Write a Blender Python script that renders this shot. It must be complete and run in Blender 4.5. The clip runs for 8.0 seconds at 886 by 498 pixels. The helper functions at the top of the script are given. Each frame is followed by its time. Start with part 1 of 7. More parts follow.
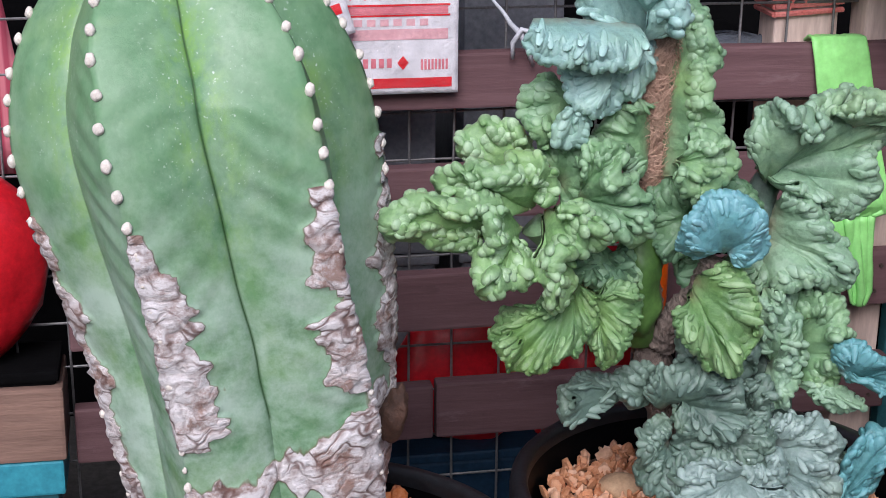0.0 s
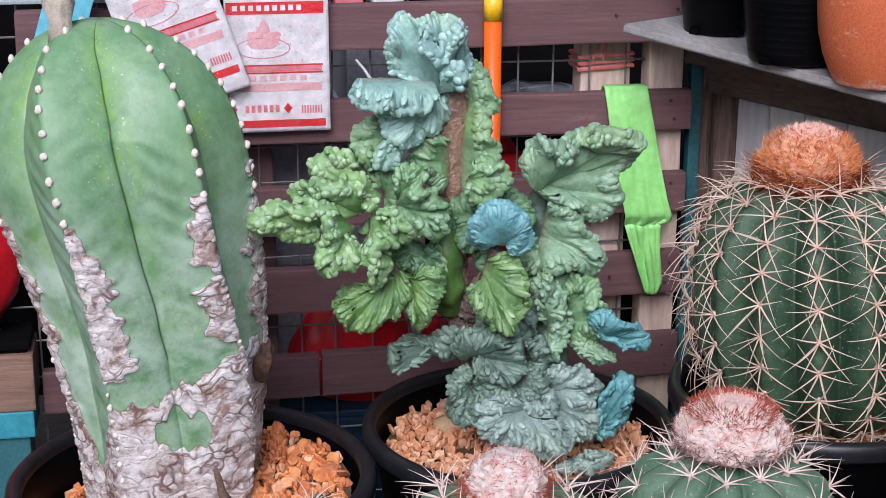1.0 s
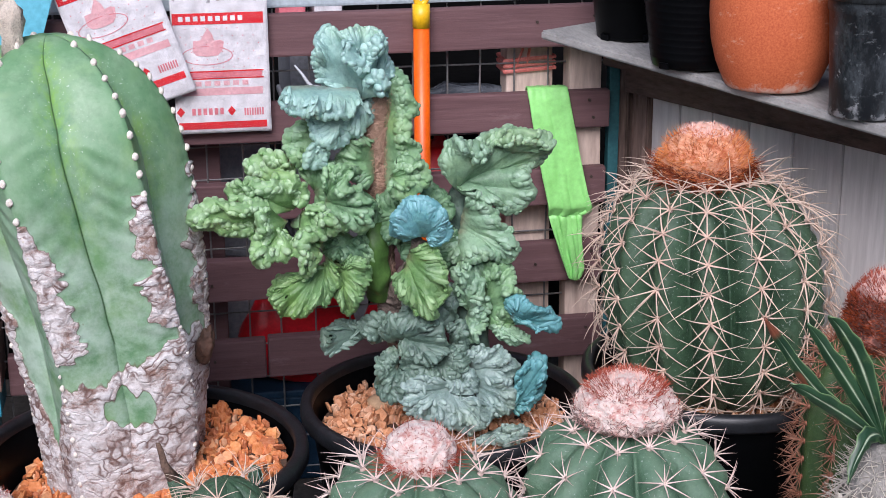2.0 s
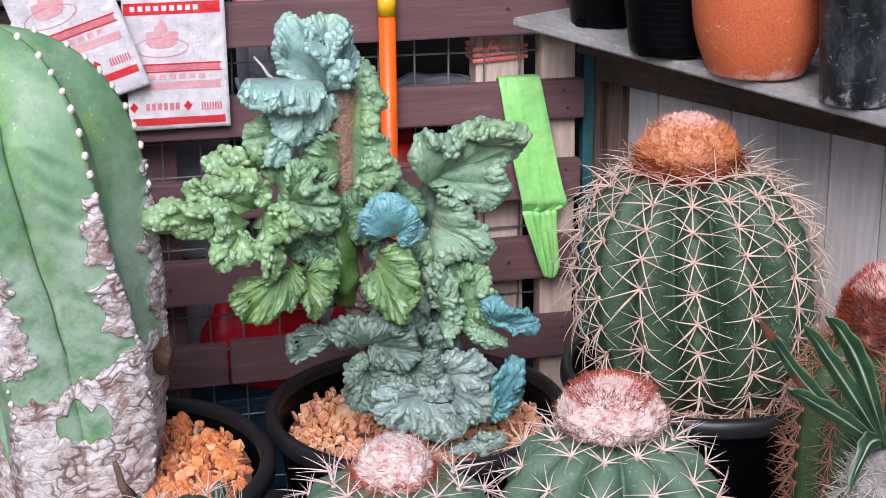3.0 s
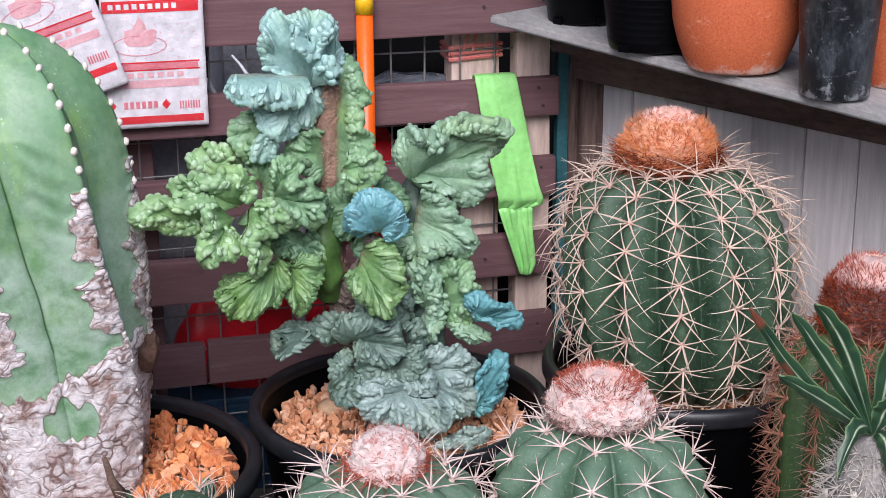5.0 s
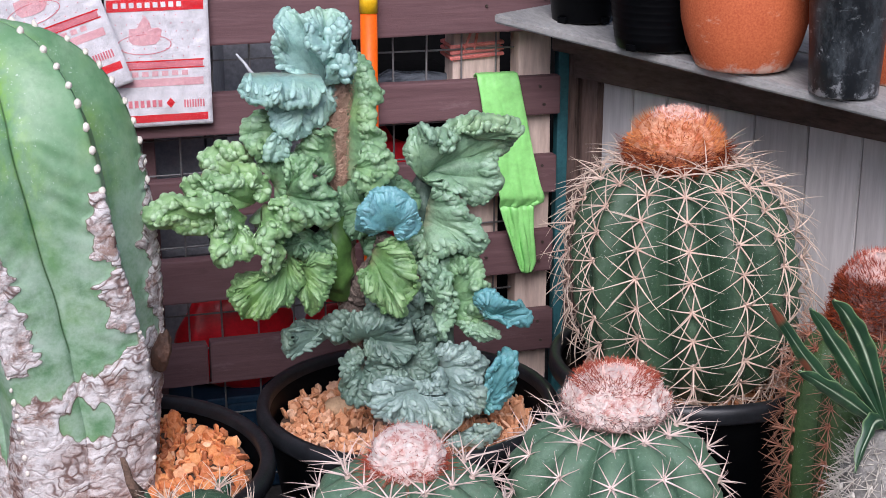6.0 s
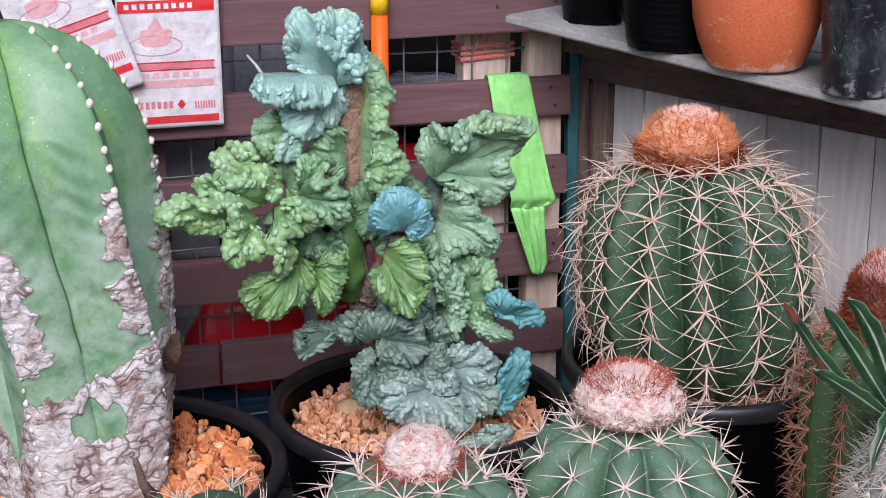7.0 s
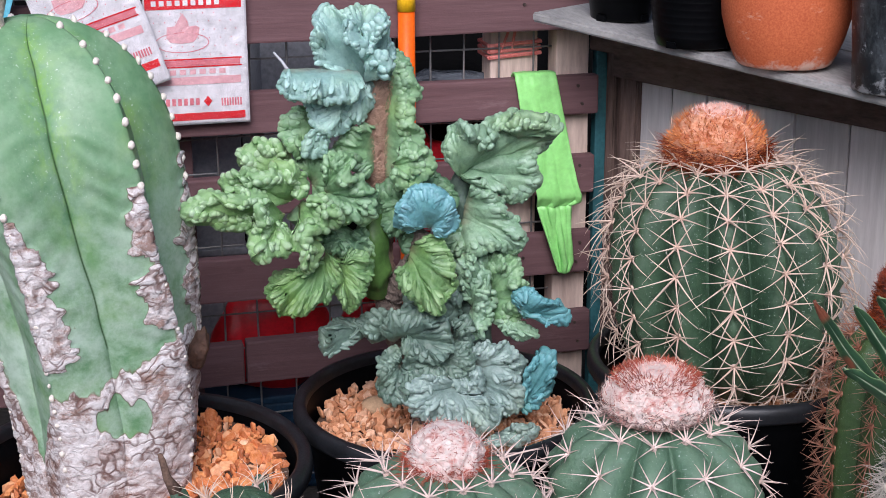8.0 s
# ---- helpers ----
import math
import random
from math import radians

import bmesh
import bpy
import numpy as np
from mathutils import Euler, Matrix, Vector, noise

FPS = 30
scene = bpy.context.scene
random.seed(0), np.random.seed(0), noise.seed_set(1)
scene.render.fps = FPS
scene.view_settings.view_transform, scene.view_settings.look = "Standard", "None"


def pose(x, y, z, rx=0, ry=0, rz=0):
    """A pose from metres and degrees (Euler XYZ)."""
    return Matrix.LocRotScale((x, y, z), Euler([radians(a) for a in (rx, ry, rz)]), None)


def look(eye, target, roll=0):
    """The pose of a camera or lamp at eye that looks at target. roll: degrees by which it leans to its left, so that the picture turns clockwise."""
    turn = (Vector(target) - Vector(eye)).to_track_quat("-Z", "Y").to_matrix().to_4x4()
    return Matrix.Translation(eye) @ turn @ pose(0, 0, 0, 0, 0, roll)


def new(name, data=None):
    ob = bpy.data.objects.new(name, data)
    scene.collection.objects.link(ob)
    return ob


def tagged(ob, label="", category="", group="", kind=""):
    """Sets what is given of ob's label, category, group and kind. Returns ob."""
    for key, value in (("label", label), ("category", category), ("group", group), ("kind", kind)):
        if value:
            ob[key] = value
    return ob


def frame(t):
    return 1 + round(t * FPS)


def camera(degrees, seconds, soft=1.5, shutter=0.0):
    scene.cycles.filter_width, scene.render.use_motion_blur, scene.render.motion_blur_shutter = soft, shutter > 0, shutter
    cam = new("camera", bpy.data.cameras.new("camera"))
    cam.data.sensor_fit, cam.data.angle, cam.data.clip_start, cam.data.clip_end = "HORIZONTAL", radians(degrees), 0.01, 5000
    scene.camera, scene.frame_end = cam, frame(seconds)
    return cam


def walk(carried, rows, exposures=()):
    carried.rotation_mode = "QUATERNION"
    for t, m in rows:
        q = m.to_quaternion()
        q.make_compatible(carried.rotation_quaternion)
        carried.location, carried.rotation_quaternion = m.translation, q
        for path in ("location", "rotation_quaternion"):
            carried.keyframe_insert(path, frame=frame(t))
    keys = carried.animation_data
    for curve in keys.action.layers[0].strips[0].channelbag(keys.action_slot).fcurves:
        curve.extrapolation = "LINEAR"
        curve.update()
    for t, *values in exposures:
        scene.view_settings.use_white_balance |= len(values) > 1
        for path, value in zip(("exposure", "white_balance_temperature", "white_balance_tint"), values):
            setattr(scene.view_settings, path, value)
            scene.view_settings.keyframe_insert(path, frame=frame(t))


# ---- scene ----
PATH = [
    (0, (-0.751, -1.446, 0.888), (-0.414, 0.422, 0.259), 0.4),
    (0.5, (-0.658, -1.685, 0.939), (-0.377, 0.2, 0.334), 0.1),
    (1, (-0.667, -1.932, 0.996), (-0.341, -0.049, 0.409), 0.1),
    (1.5, (-0.621, -2.12, 1.055), (-0.293, -0.24, 0.459), -0.2),
    (3, (-0.608, -1.993, 1.03), (-0.224, -0.13, 0.412), -0.6),
    (3.5, (-0.639, -1.987, 1.021), (-0.212, -0.132, 0.407), -0.4),
    (4, (-0.63, -1.992, 1.014), (-0.205, -0.135, 0.407), -0.5),
    (4.5, (-0.633, -1.999, 1.015), (-0.202, -0.142, 0.41), -0.5),
    (6, (-0.727, -1.983, 1.016), (-0.208, -0.149, 0.41), -0.0),
    (6.5, (-0.722, -1.983, 1.008), (-0.209, -0.146, 0.408), -0.1),
    (7, (-0.733, -1.98, 1.008), (-0.221, -0.141, 0.41), -0.2),
    (7.5, (-0.721, -1.982, 1.005), (-0.235, -0.136, 0.41), -0.3),
    (8, (-0.735, -1.975, 0.999), (-0.252, -0.127, 0.406), -0.2),
]
cam = camera(32.0, 8.0, soft=0.9)
walk(cam, [(t, look(eye, target, roll)) for t, eye, target, roll in PATH], [(0, 0.37, 5940, 17), (1.5, 0.44, 5940, 17), (3.5, 0.57, 6010, 19), (4.5, 0.57, 6010, 19), (6, 0.48, 5940, 17), (8, 0.46, 5940, 17)])

# ---- light: bright overcast day, open in front, added shade-black shed walls behind the pallet ----
world = bpy.data.worlds.new("overcast_sky")
scene.world = world
world.use_nodes = True
wn = world.node_tree.nodes
sky = wn.new("ShaderNodeTexSky")
sky.sky_type = "NISHITA"
sky.sun_disc = False
sky.sun_elevation = radians(41)
sky.sun_rotation = radians(200)
sky.air_density, sky.dust_density, sky.ozone_density = 1.0, 2.5, 1.2
world.node_tree.links.new(sky.outputs[0], wn["Background"].inputs[0])
wn["Background"].inputs[1].default_value = 0.085
sun_data = bpy.data.lights.new("sun", "SUN")
sun_data.energy, sun_data.angle, sun_data.color = 2.6, radians(38), (1.0, 0.955, 0.92)
sun = new("sun", sun_data)
sun.matrix_world = look((-1.1, -3.5, 3.4), (0, 0, 0.3))


# ---- materials ----
def mat(name, rough=0.6, metal=0.0):
    m = bpy.data.materials.new(name)
    m.use_nodes = True
    b = m.node_tree.nodes["Principled BSDF"]
    b.inputs["Roughness"].default_value = rough
    b.inputs["Metallic"].default_value = metal
    return m, m.node_tree, b


def tex_noise(nt, scale, detail=4.0, rough=0.55, stretch=None, coords="Object"):
    tc = nt.nodes.new("ShaderNodeTexCoord")
    n = nt.nodes.new("ShaderNodeTexNoise")
    n.inputs["Scale"].default_value = scale
    n.inputs["Detail"].default_value = detail
    n.inputs["Roughness"].default_value = rough
    if stretch:
        mp = nt.nodes.new("ShaderNodeMapping")
        mp.inputs["Scale"].default_value = stretch
        nt.links.new(tc.outputs[coords], mp.inputs[0])
        nt.links.new(mp.outputs[0], n.inputs["Vector"])
    else:
        nt.links.new(tc.outputs[coords], n.inputs["Vector"])
    return n.outputs["Fac"]


def ramp(nt, fac, stops):
    r = nt.nodes.new("ShaderNodeValToRGB")
    e = r.color_ramp.elements
    while len(e) < len(stops):
        e.new(0.5)
    for el, (p, c) in zip(e, stops):
        el.position = p
        el.color = (*c, 1) if len(c) == 3 else c
    nt.links.new(fac, r.inputs[0])
    return r.outputs[0]


def mixc(nt, fac, a, b, mode="MIX"):
    m = nt.nodes.new("ShaderNodeMix")
    m.data_type, m.blend_type = "RGBA", mode
    for sock, v in ((m.inputs[0], fac), (m.inputs[6], a), (m.inputs[7], b)):
        if isinstance(v, (int, float)):
            sock.default_value = v
        elif isinstance(v, tuple):
            sock.default_value = (*v, 1)
        else:
            nt.links.new(v, sock)
    return m.outputs[2]


def bump(nt, b, fac, strength=0.3, dist=0.002):
    n = nt.nodes.new("ShaderNodeBump")
    n.inputs["Strength"].default_value = strength
    n.inputs["Distance"].default_value = dist
    nt.links.new(fac, n.inputs["Height"])
    nt.links.new(n.outputs[0], b.inputs["Normal"])
    return n


def attr(nt, name, out="Fac"):
    a = nt.nodes.new("ShaderNodeAttribute")
    a.attribute_name = name
    return a.outputs[out]


def rand(nt):
    return nt.nodes.new("ShaderNodeObjectInfo").outputs["Random"]


def two_scale(name, dark, light, big=8, fine=120, rough=0.6, relief=0.25, dist=0.002, stretch=None, vary=0.0, metal=0.0, spec=None):
    """A plain worn surface: large blotches and fine grain between two colours."""
    m, nt, b = mat(name, rough, metal)
    c1 = ramp(nt, tex_noise(nt, big, 5, 0.6, stretch), [(0.3, dark), (0.7, light)])
    fn = tex_noise(nt, fine, 4, 0.65, stretch)
    c = mixc(nt, 0.35, c1, ramp(nt, fn, [(0.3, tuple(v * 0.55 for v in dark)), (0.7, tuple(min(1, v * 1.25) for v in light))]))
    if vary:
        c = mixc(nt, vary, c, ramp(nt, rand(nt), [(0.0, tuple(v * 0.6 for v in dark)), (1.0, tuple(min(1, v * 1.3) for v in light))]))
    nt.links.new(c, b.inputs["Base Color"])
    bump(nt, b, fn, relief, dist)
    if spec is not None:
        b.inputs["Specular IOR Level"].default_value = spec
    return m


def plank_wood():
    m, nt, b = mat("stained_pallet_wood", 0.72)
    c = ramp(nt, tex_noise(nt, 14, 6, 0.65, (0.16, 1, 1)), [(0.28, (0.0717, 0.0343, 0.0371)), (0.5, (0.128, 0.0665, 0.0699)), (0.75, (0.205, 0.116, 0.12))])
    grain = tex_noise(nt, 150, 5, 0.7, (0.06, 1, 1))
    c = mixc(nt, 0.26, c, ramp(nt, grain, [(0.32, (0.0307, 0.0151, 0.0164)), (0.5, (0.123, 0.0665, 0.0699)), (0.7, (0.246, 0.151, 0.153))]))
    scuff = ramp(nt, tex_noise(nt, 34, 7, 0.75, (0.3, 1, 1)), [(0.60, (0, 0, 0)), (0.70, (0.5, 0.5, 0.5))])
    c = mixc(nt, scuff, c, (0.266, 0.181, 0.186))
    knot = ramp(nt, tex_noise(nt, 16, 3, 0.5, (0.6, 1, 1.3)), [(0.70, (0, 0, 0)), (0.76, (0.8, 0.8, 0.8))])
    c = mixc(nt, knot, c, (0.0359, 0.0181, 0.0197))
    c = mixc(nt, 0.3, c, ramp(nt, rand(nt), [(0.0, (0.0564, 0.0282, 0.0306)), (1.0, (0.195, 0.111, 0.115))]))
    nt.links.new(c, b.inputs["Base Color"])
    bump(nt, b, grain, 0.45, 0.002)
    b.inputs["Specular IOR Level"].default_value = 0.3
    return m


M_PLANK = plank_wood()
M_POST = two_scale("raw_pine", (0.44, 0.295, 0.24), (0.84, 0.67, 0.575), 24, 130, 0.8, 0.4, 0.002, (1, 1, 0.15), 0.2)
M_BROWN = two_scale("weathered_brown_wood", (0.018, 0.009, 0.008), (0.30, 0.20, 0.165), 46, 150, 0.85, 1.0, 0.004, (1, 1, 0.12), 0.1)
M_RAIL = two_scale("dark_rail_wood", (0.030, 0.019, 0.016), (0.19, 0.125, 0.105), 26, 150, 0.85, 0.8, 0.003, (0.3, 0.3, 1), 0.1)
M_GREYBOARD = two_scale("grey_weathered_board", (0.45, 0.425, 0.42), (0.70, 0.67, 0.66), 9, 140, 0.85, 0.35, 0.002, (1, 1, 0.07), 0.25)
M_SHELF = two_scale("grey_shelf_wood", (0.17, 0.168, 0.165), (0.37, 0.365, 0.35), 12, 150, 0.8, 0.4, 0.002, (1, 0.3, 1), 0.1)
M_BLACK = two_scale("black_plastic", (0.001, 0.0012, 0.0016), (0.0030, 0.0034, 0.0042), 12, 200, 0.36, 0.12, 0.001, None, 0.0, 0.0, 0.07)
# paler copy of the black plastic: rim scuffs plus a painted sky highlight
M_RIM = two_scale("scuffed_dusty_lit_plastic", (0.003, 0.0035, 0.0045), (0.018, 0.020, 0.024), 40, 220, 0.40, 0.3, 0.001)
M_TEAL = two_scale("teal_painted_steel", (0.02, 0.10, 0.12), (0.045, 0.17, 0.19), 12, 200, 0.5, 0.2, 0.001)
# unseen ground, kept dark so little light bounces up onto the pots
M_GROUND = two_scale("concrete_ground", (0.045, 0.042, 0.038), (0.12, 0.11, 0.10), 4, 90, 0.95, 0.5, 0.004, None, 0.0, 0.0, 0.15)
# near-black stands in for the deep shade behind the pallet
M_SHADE_BLACK = two_scale("shade_black", (0.0012, 0.0012, 0.0014), (0.0036, 0.0036, 0.004), 6, 90, 0.9, 0.3, 0.003, None, 0.0, 0.0, 0.06)
M_ORANGE = two_scale("orange_plastic", (0.84, 0.105, 0.0), (0.92, 0.15, 0.006), 20, 200, 0.35, 0.05, 0.001)
M_YELLOW = two_scale("yellow_plastic", (0.85, 0.45, 0.0), (0.95, 0.55, 0.02), 20, 200, 0.35, 0.05, 0.001)
M_LIME = two_scale("lime_plastic", (0.27, 0.70, 0.18), (0.34, 0.78, 0.25), 10, 60, 0.35, 0.06, 0.002)


# ---- building helpers ----
def part(name, bm, material, parent=None, label="", smooth=False):
    me = bpy.data.meshes.new(name)
    if smooth:
        for f in bm.faces:
            f.smooth = True
    bm.to_mesh(me)
    bm.free()
    for m in material if isinstance(material, (list, tuple)) else (material,):
        me.materials.append(m)
    ob = new(name, me)
    if parent is not None:
        ob.parent = parent
    if label:
        ob["label"] = label
    return ob


def thing(name, at, label, category, group="", rz=0.0):
    ob = new(name)
    ob.empty_display_size = 0.05
    ob.location = at
    ob.rotation_euler = (0, 0, radians(rz))
    return tagged(ob, label, category, group)


def box(bm, lo, hi, bev=0.002, m=None, wobble=0.0):
    lo, hi = Vector(lo), Vector(hi)
    mx = Matrix.Translation((lo + hi) / 2) @ Matrix.Diagonal((*(hi - lo), 1))
    r = bmesh.ops.create_cube(bm, size=1.0, matrix=(m or Matrix()) @ mx)
    vs = r["verts"]
    if bev:
        es = list({e for v in vs for e in v.link_edges})
        g = bmesh.ops.bevel(bm, geom=es, offset=bev, segments=2, affect="EDGES", profile=0.6)
        vs = g["verts"]
    if wobble:
        for v in vs:
            v.co += Vector((noise.noise(v.co * 30), noise.noise(v.co * 30 + Vector((7, 1, 3))), noise.noise(v.co * 30 + Vector((1, 9, 5))))) * wobble
    return vs


def lathe(bm, profile, seg=48, at=(0, 0, 0), wob=None):
    """Turn a list of (radius, z) about the upright axis."""
    rings = []
    for r, z in profile:
        ring = []
        for i in range(seg):
            a = 2 * math.pi * i / seg
            k = wob(a, z) if wob else 1.0
            ring.append(bm.verts.new((at[0] + r * k * math.cos(a), at[1] + r * k * math.sin(a), at[2] + z)))
        rings.append(ring)
    for a, b in zip(rings, rings[1:]):
        for i in range(seg):
            bm.faces.new((a[i], a[(i + 1) % seg], b[(i + 1) % seg], b[i]))
    return rings


def cap(bm, ring, flip=False):
    bm.faces.new(ring[::-1] if flip else ring)


def tube(bm, pts, radii, seg=8, tip=True):
    """A round rod along points, tapering."""
    pts = [Vector(p) for p in pts]
    if isinstance(radii, (int, float)):
        radii = [radii] * len(pts)
    rings = []
    prev = None
    for i, p in enumerate(pts):
        d = (pts[min(i + 1, len(pts) - 1)] - pts[max(i - 1, 0)]).normalized()
        if prev is None:
            prev = d.orthogonal().normalized()
        s = (prev - d * prev.dot(d)).normalized()
        prev = s
        u = d.cross(s)
        rings.append([bm.verts.new(p + (s * math.cos(2 * math.pi * k / seg) + u * math.sin(2 * math.pi * k / seg)) * radii[i]) for k in range(seg)])
    for a, b in zip(rings, rings[1:]):
        for k in range(seg):
            bm.faces.new((a[k], a[(k + 1) % seg], b[(k + 1) % seg], b[k]))
    if tip:
        bm.faces.new(rings[0][::-1])
        bm.faces.new(rings[-1])
    return rings


def sweep_up(bm):
    bmesh.ops.recalc_face_normals(bm, faces=bm.faces)


# ---- the setting: ground, added shade-black shed behind, pallet screen, panel wall ----
bm = bmesh.new()
bmesh.ops.create_grid(bm, x_segments=10, y_segments=10, size=400)
tagged(part("ground", bm, M_GROUND), "concrete ground under the pots, kept dark to cut bounce light", "ground", kind="structure")
# added walls and cover that close the space and keep it dark
for nm, lo, hi, lab in (("wall_back", (-2.6, 0.55, 0), (1.6, 0.65, 1.9), "added back wall, its shade painted as near-black"),
                        ("wall_left", (-2.7, 0.10, 0), (-2.6, 0.65, 1.9), "added unseen side wall in the shade-black colour"),
                        ("wall_right", (1.6, -0.6, 0), (1.7, 0.65, 1.9), "added unseen side wall in the shade-black colour"),
                        # unseen wall, added to keep low sky light off the pot fronts
                        ("wall_front", (-2.7, -3.7, 0), (1.7, -3.6, 1.1), "added unseen low wall that blocks horizon light"),
                        ("roof", (-2.7, 0.10, 1.9), (1.7, 0.75, 1.95), "added unseen cover sheet that keeps the space behind dark")):
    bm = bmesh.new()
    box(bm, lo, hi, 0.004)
    tagged(part(nm, bm, M_SHADE_BLACK), lab, "wall", kind="structure")


def slab(bm, lo, hi, bev=0.0025, wob=0.0012, m=None, cuts=6):
    """A sawn board: bevelled box, cut along its length and slightly uneven."""
    lo, hi = Vector(lo), Vector(hi)
    d = hi - lo
    ax = max(range(3), key=lambda i: d[i])
    b2 = bmesh.new()
    box(b2, lo, hi, bev)
    for k in range(1, cuts):
        co = Vector((0, 0, 0))
        co[ax] = lo[ax] + d[ax] * k / cuts
        no = Vector((0, 0, 0))
        no[ax] = 1
        bmesh.ops.bisect_plane(b2, geom=b2.verts[:] + b2.edges[:] + b2.faces[:], plane_co=co, plane_no=no)
    off = Vector((lo.x * 13 + lo.z * 71, lo.y * 5, hi.z * 37))
    for v in b2.verts:
        q = v.co * 9 + off
        v.co += Vector((noise.noise(q), noise.noise(q + Vector((5, 2, 8))), noise.noise(q + Vector((9, 4, 1))))) * wob
    if m is not None:
        bmesh.ops.transform(b2, matrix=m, verts=b2.verts)
    me = bpy.data.meshes.new("tmp")
    b2.to_mesh(me)
    b2.free()
    bm.from_mesh(me)
    bpy.data.meshes.remove(me)


pallet = thing("pallet", (0, 0, 0), "dark red-brown stained wooden pallet standing upright as a screen", "pallet")
for x0, x1, z0, z1 in ((-0.86, 0.0, 0.663, 0.722), (-0.86, 0.0, 0.546, 0.600), (-0.86, -0.004, 0.434, 0.488),
                       (-0.86, -0.006, 0.317, 0.378), (-0.86, -0.500, 0.197, 0.256), (-0.4975, -0.004, 0.198, 0.259)):
    bm = bmesh.new()
    slab(bm, (x0, -0.009, z0), (x1, 0.010, z1), 0.003, 0.0016, None, 10)
    part("plank", bm, M_PLANK, pallet)
for x0, x1, y0, y1 in ((-0.054, -0.006, 0.013, 0.052), (-0.140, -0.072, 0.040, 0.085), (-0.60, -0.55, 0.05, 0.09)):
    bm = bmesh.new()
    slab(bm, (x0, y0, 0.002), (x1, y1, 0.715 if x0 > -0.06 else 0.66), 0.003, 0.002)
    part("post", bm, M_POST if x0 > -0.3 else M_PLANK, pallet, "pale raw pine post" if x0 > -0.3 else "")
M_NAIL = two_scale("rusty_nail", (0.02, 0.012, 0.010), (0.07, 0.045, 0.035), 80, 300, 0.7, 0.3, 0.001)
for x, zs in ((-0.026, (0.706, 0.680, 0.586, 0.561, 0.474, 0.449, 0.362, 0.334, 0.243, 0.214)), (-0.108, (0.700, 0.573, 0.468, 0.346)), (-0.575, (0.704, 0.590, 0.452, 0.342, 0.228))):
    for k, z in enumerate(zs):
        bm = bmesh.new()
        tube(bm, [(x + 0.004 * math.sin(k * 2.3), -0.0118, z), (x + 0.004 * math.sin(k * 2.3), -0.006, z)], 0.0021, 8)
        part("nail", bm, M_NAIL, pallet)
bm = bmesh.new()
for k in range(3):
    z = 0.622 + 0.008 * k
    tube(bm, [(-0.143, 0.036, z), (-0.07, 0.036, z + 0.004), (-0.069, 0.088, z + 0.003), (-0.143, 0.088, z), (-0.143, 0.036, z)], 0.0030, 6)
tube(bm, [(-0.112, 0.034, 0.632), (-0.106, 0.033, 0.665), (-0.10, 0.034, 0.70)], 0.0020, 6)
tube(bm, [(-0.128, 0.034, 0.628), (-0.118, 0.033, 0.655), (-0.103, 0.034, 0.70)], 0.0018, 6)
part("string", bm, two_scale("red_string", (0.62, 0.12, 0.10), (0.80, 0.30, 0.26), 60, 400, 0.8), pallet, "red plastic string tied round a post")

M_WIRE = two_scale("galvanised_wire", (0.16, 0.16, 0.16), (0.34, 0.33, 0.33), 30, 300, 0.45, 0.2, 0.001, None, 0, 0.7)
mesh_panel = thing("wire_mesh_panel", (0, 0, 0), "rusty grey welded wire mesh behind the pallet planks", "wire mesh")
for k in range(28):
    x = -1.301 + 0.0487 * k
    if x < 0.02:
        bm = bmesh.new()
        tube(bm, [(x, 0.031, 0.004), (x + 0.003 * math.sin(k * 2.1), 0.031, 0.4), (x + 0.002, 0.031, 0.74)], 0.0014, 6)
        part("wire", bm, M_WIRE, mesh_panel)
for k in range(15):
    z = 0.032 + 0.0502 * k
    bm = bmesh.new()
    tube(bm, [(-1.32, 0.0335, z), (-0.7, 0.0335, z + 0.003 * math.sin(k * 1.7)), (-0.35, 0.0335, z + 0.002), (0.0, 0.0335, z)], 0.0014, 6)
    part("wire", bm, M_WIRE, mesh_panel)
bm = bmesh.new()
box(bm, (-1.4, 0.012, 0.727), (0.01, 0.045, 0.752), 0.004)
tagged(part("top_rail", bm, two_scale("pale_painted_steel", (0.33, 0.39, 0.43), (0.45, 0.52, 0.56), 10, 160, 0.45, 0.1, 0.001)),
       "pale blue-grey painted steel rail over the pallet", "rail")
bm = bmesh.new()
box(bm, (0.008, 0.022, 0.0), (0.024, 0.040, 0.664), 0.002)
tagged(part("steel_post", bm, M_TEAL), "slim teal painted square steel post", "post")

# the slanting shelf and the boarded panel below it
A, B = Vector((-0.12, -0.078, 0.700)), Vector((0.129, -0.477, 0.662))
AD = B - A
AH = Vector((AD.x, AD.y, 0)).length
DH = Vector((AD.x, AD.y, 0)) / AH
NH = Vector((-DH.y, DH.x, 0))


def shelf_z(x, y):
    return A.z + AD.z * (Vector((x, y, 0)) - Vector((A.x, A.y, 0))).dot(DH) / AH


def prism(bm, corners, bev=0.0):
    """A solid between two lists of corners, lower and upper."""
    lo = [bm.verts.new(p) for p, _ in corners]
    hi = [bm.verts.new(p) for _, p in corners]
    n = len(lo)
    fs = [bm.faces.new(lo[::-1]), bm.faces.new(hi)]
    for i in range(n):
        fs.append(bm.faces.new((lo[i], lo[(i + 1) % n], hi[(i + 1) % n], hi[i])))
    if bev:
        bmesh.ops.bevel(bm, geom=list({e for f in fs for e in f.edges}), offset=bev, segments=2, affect="EDGES")


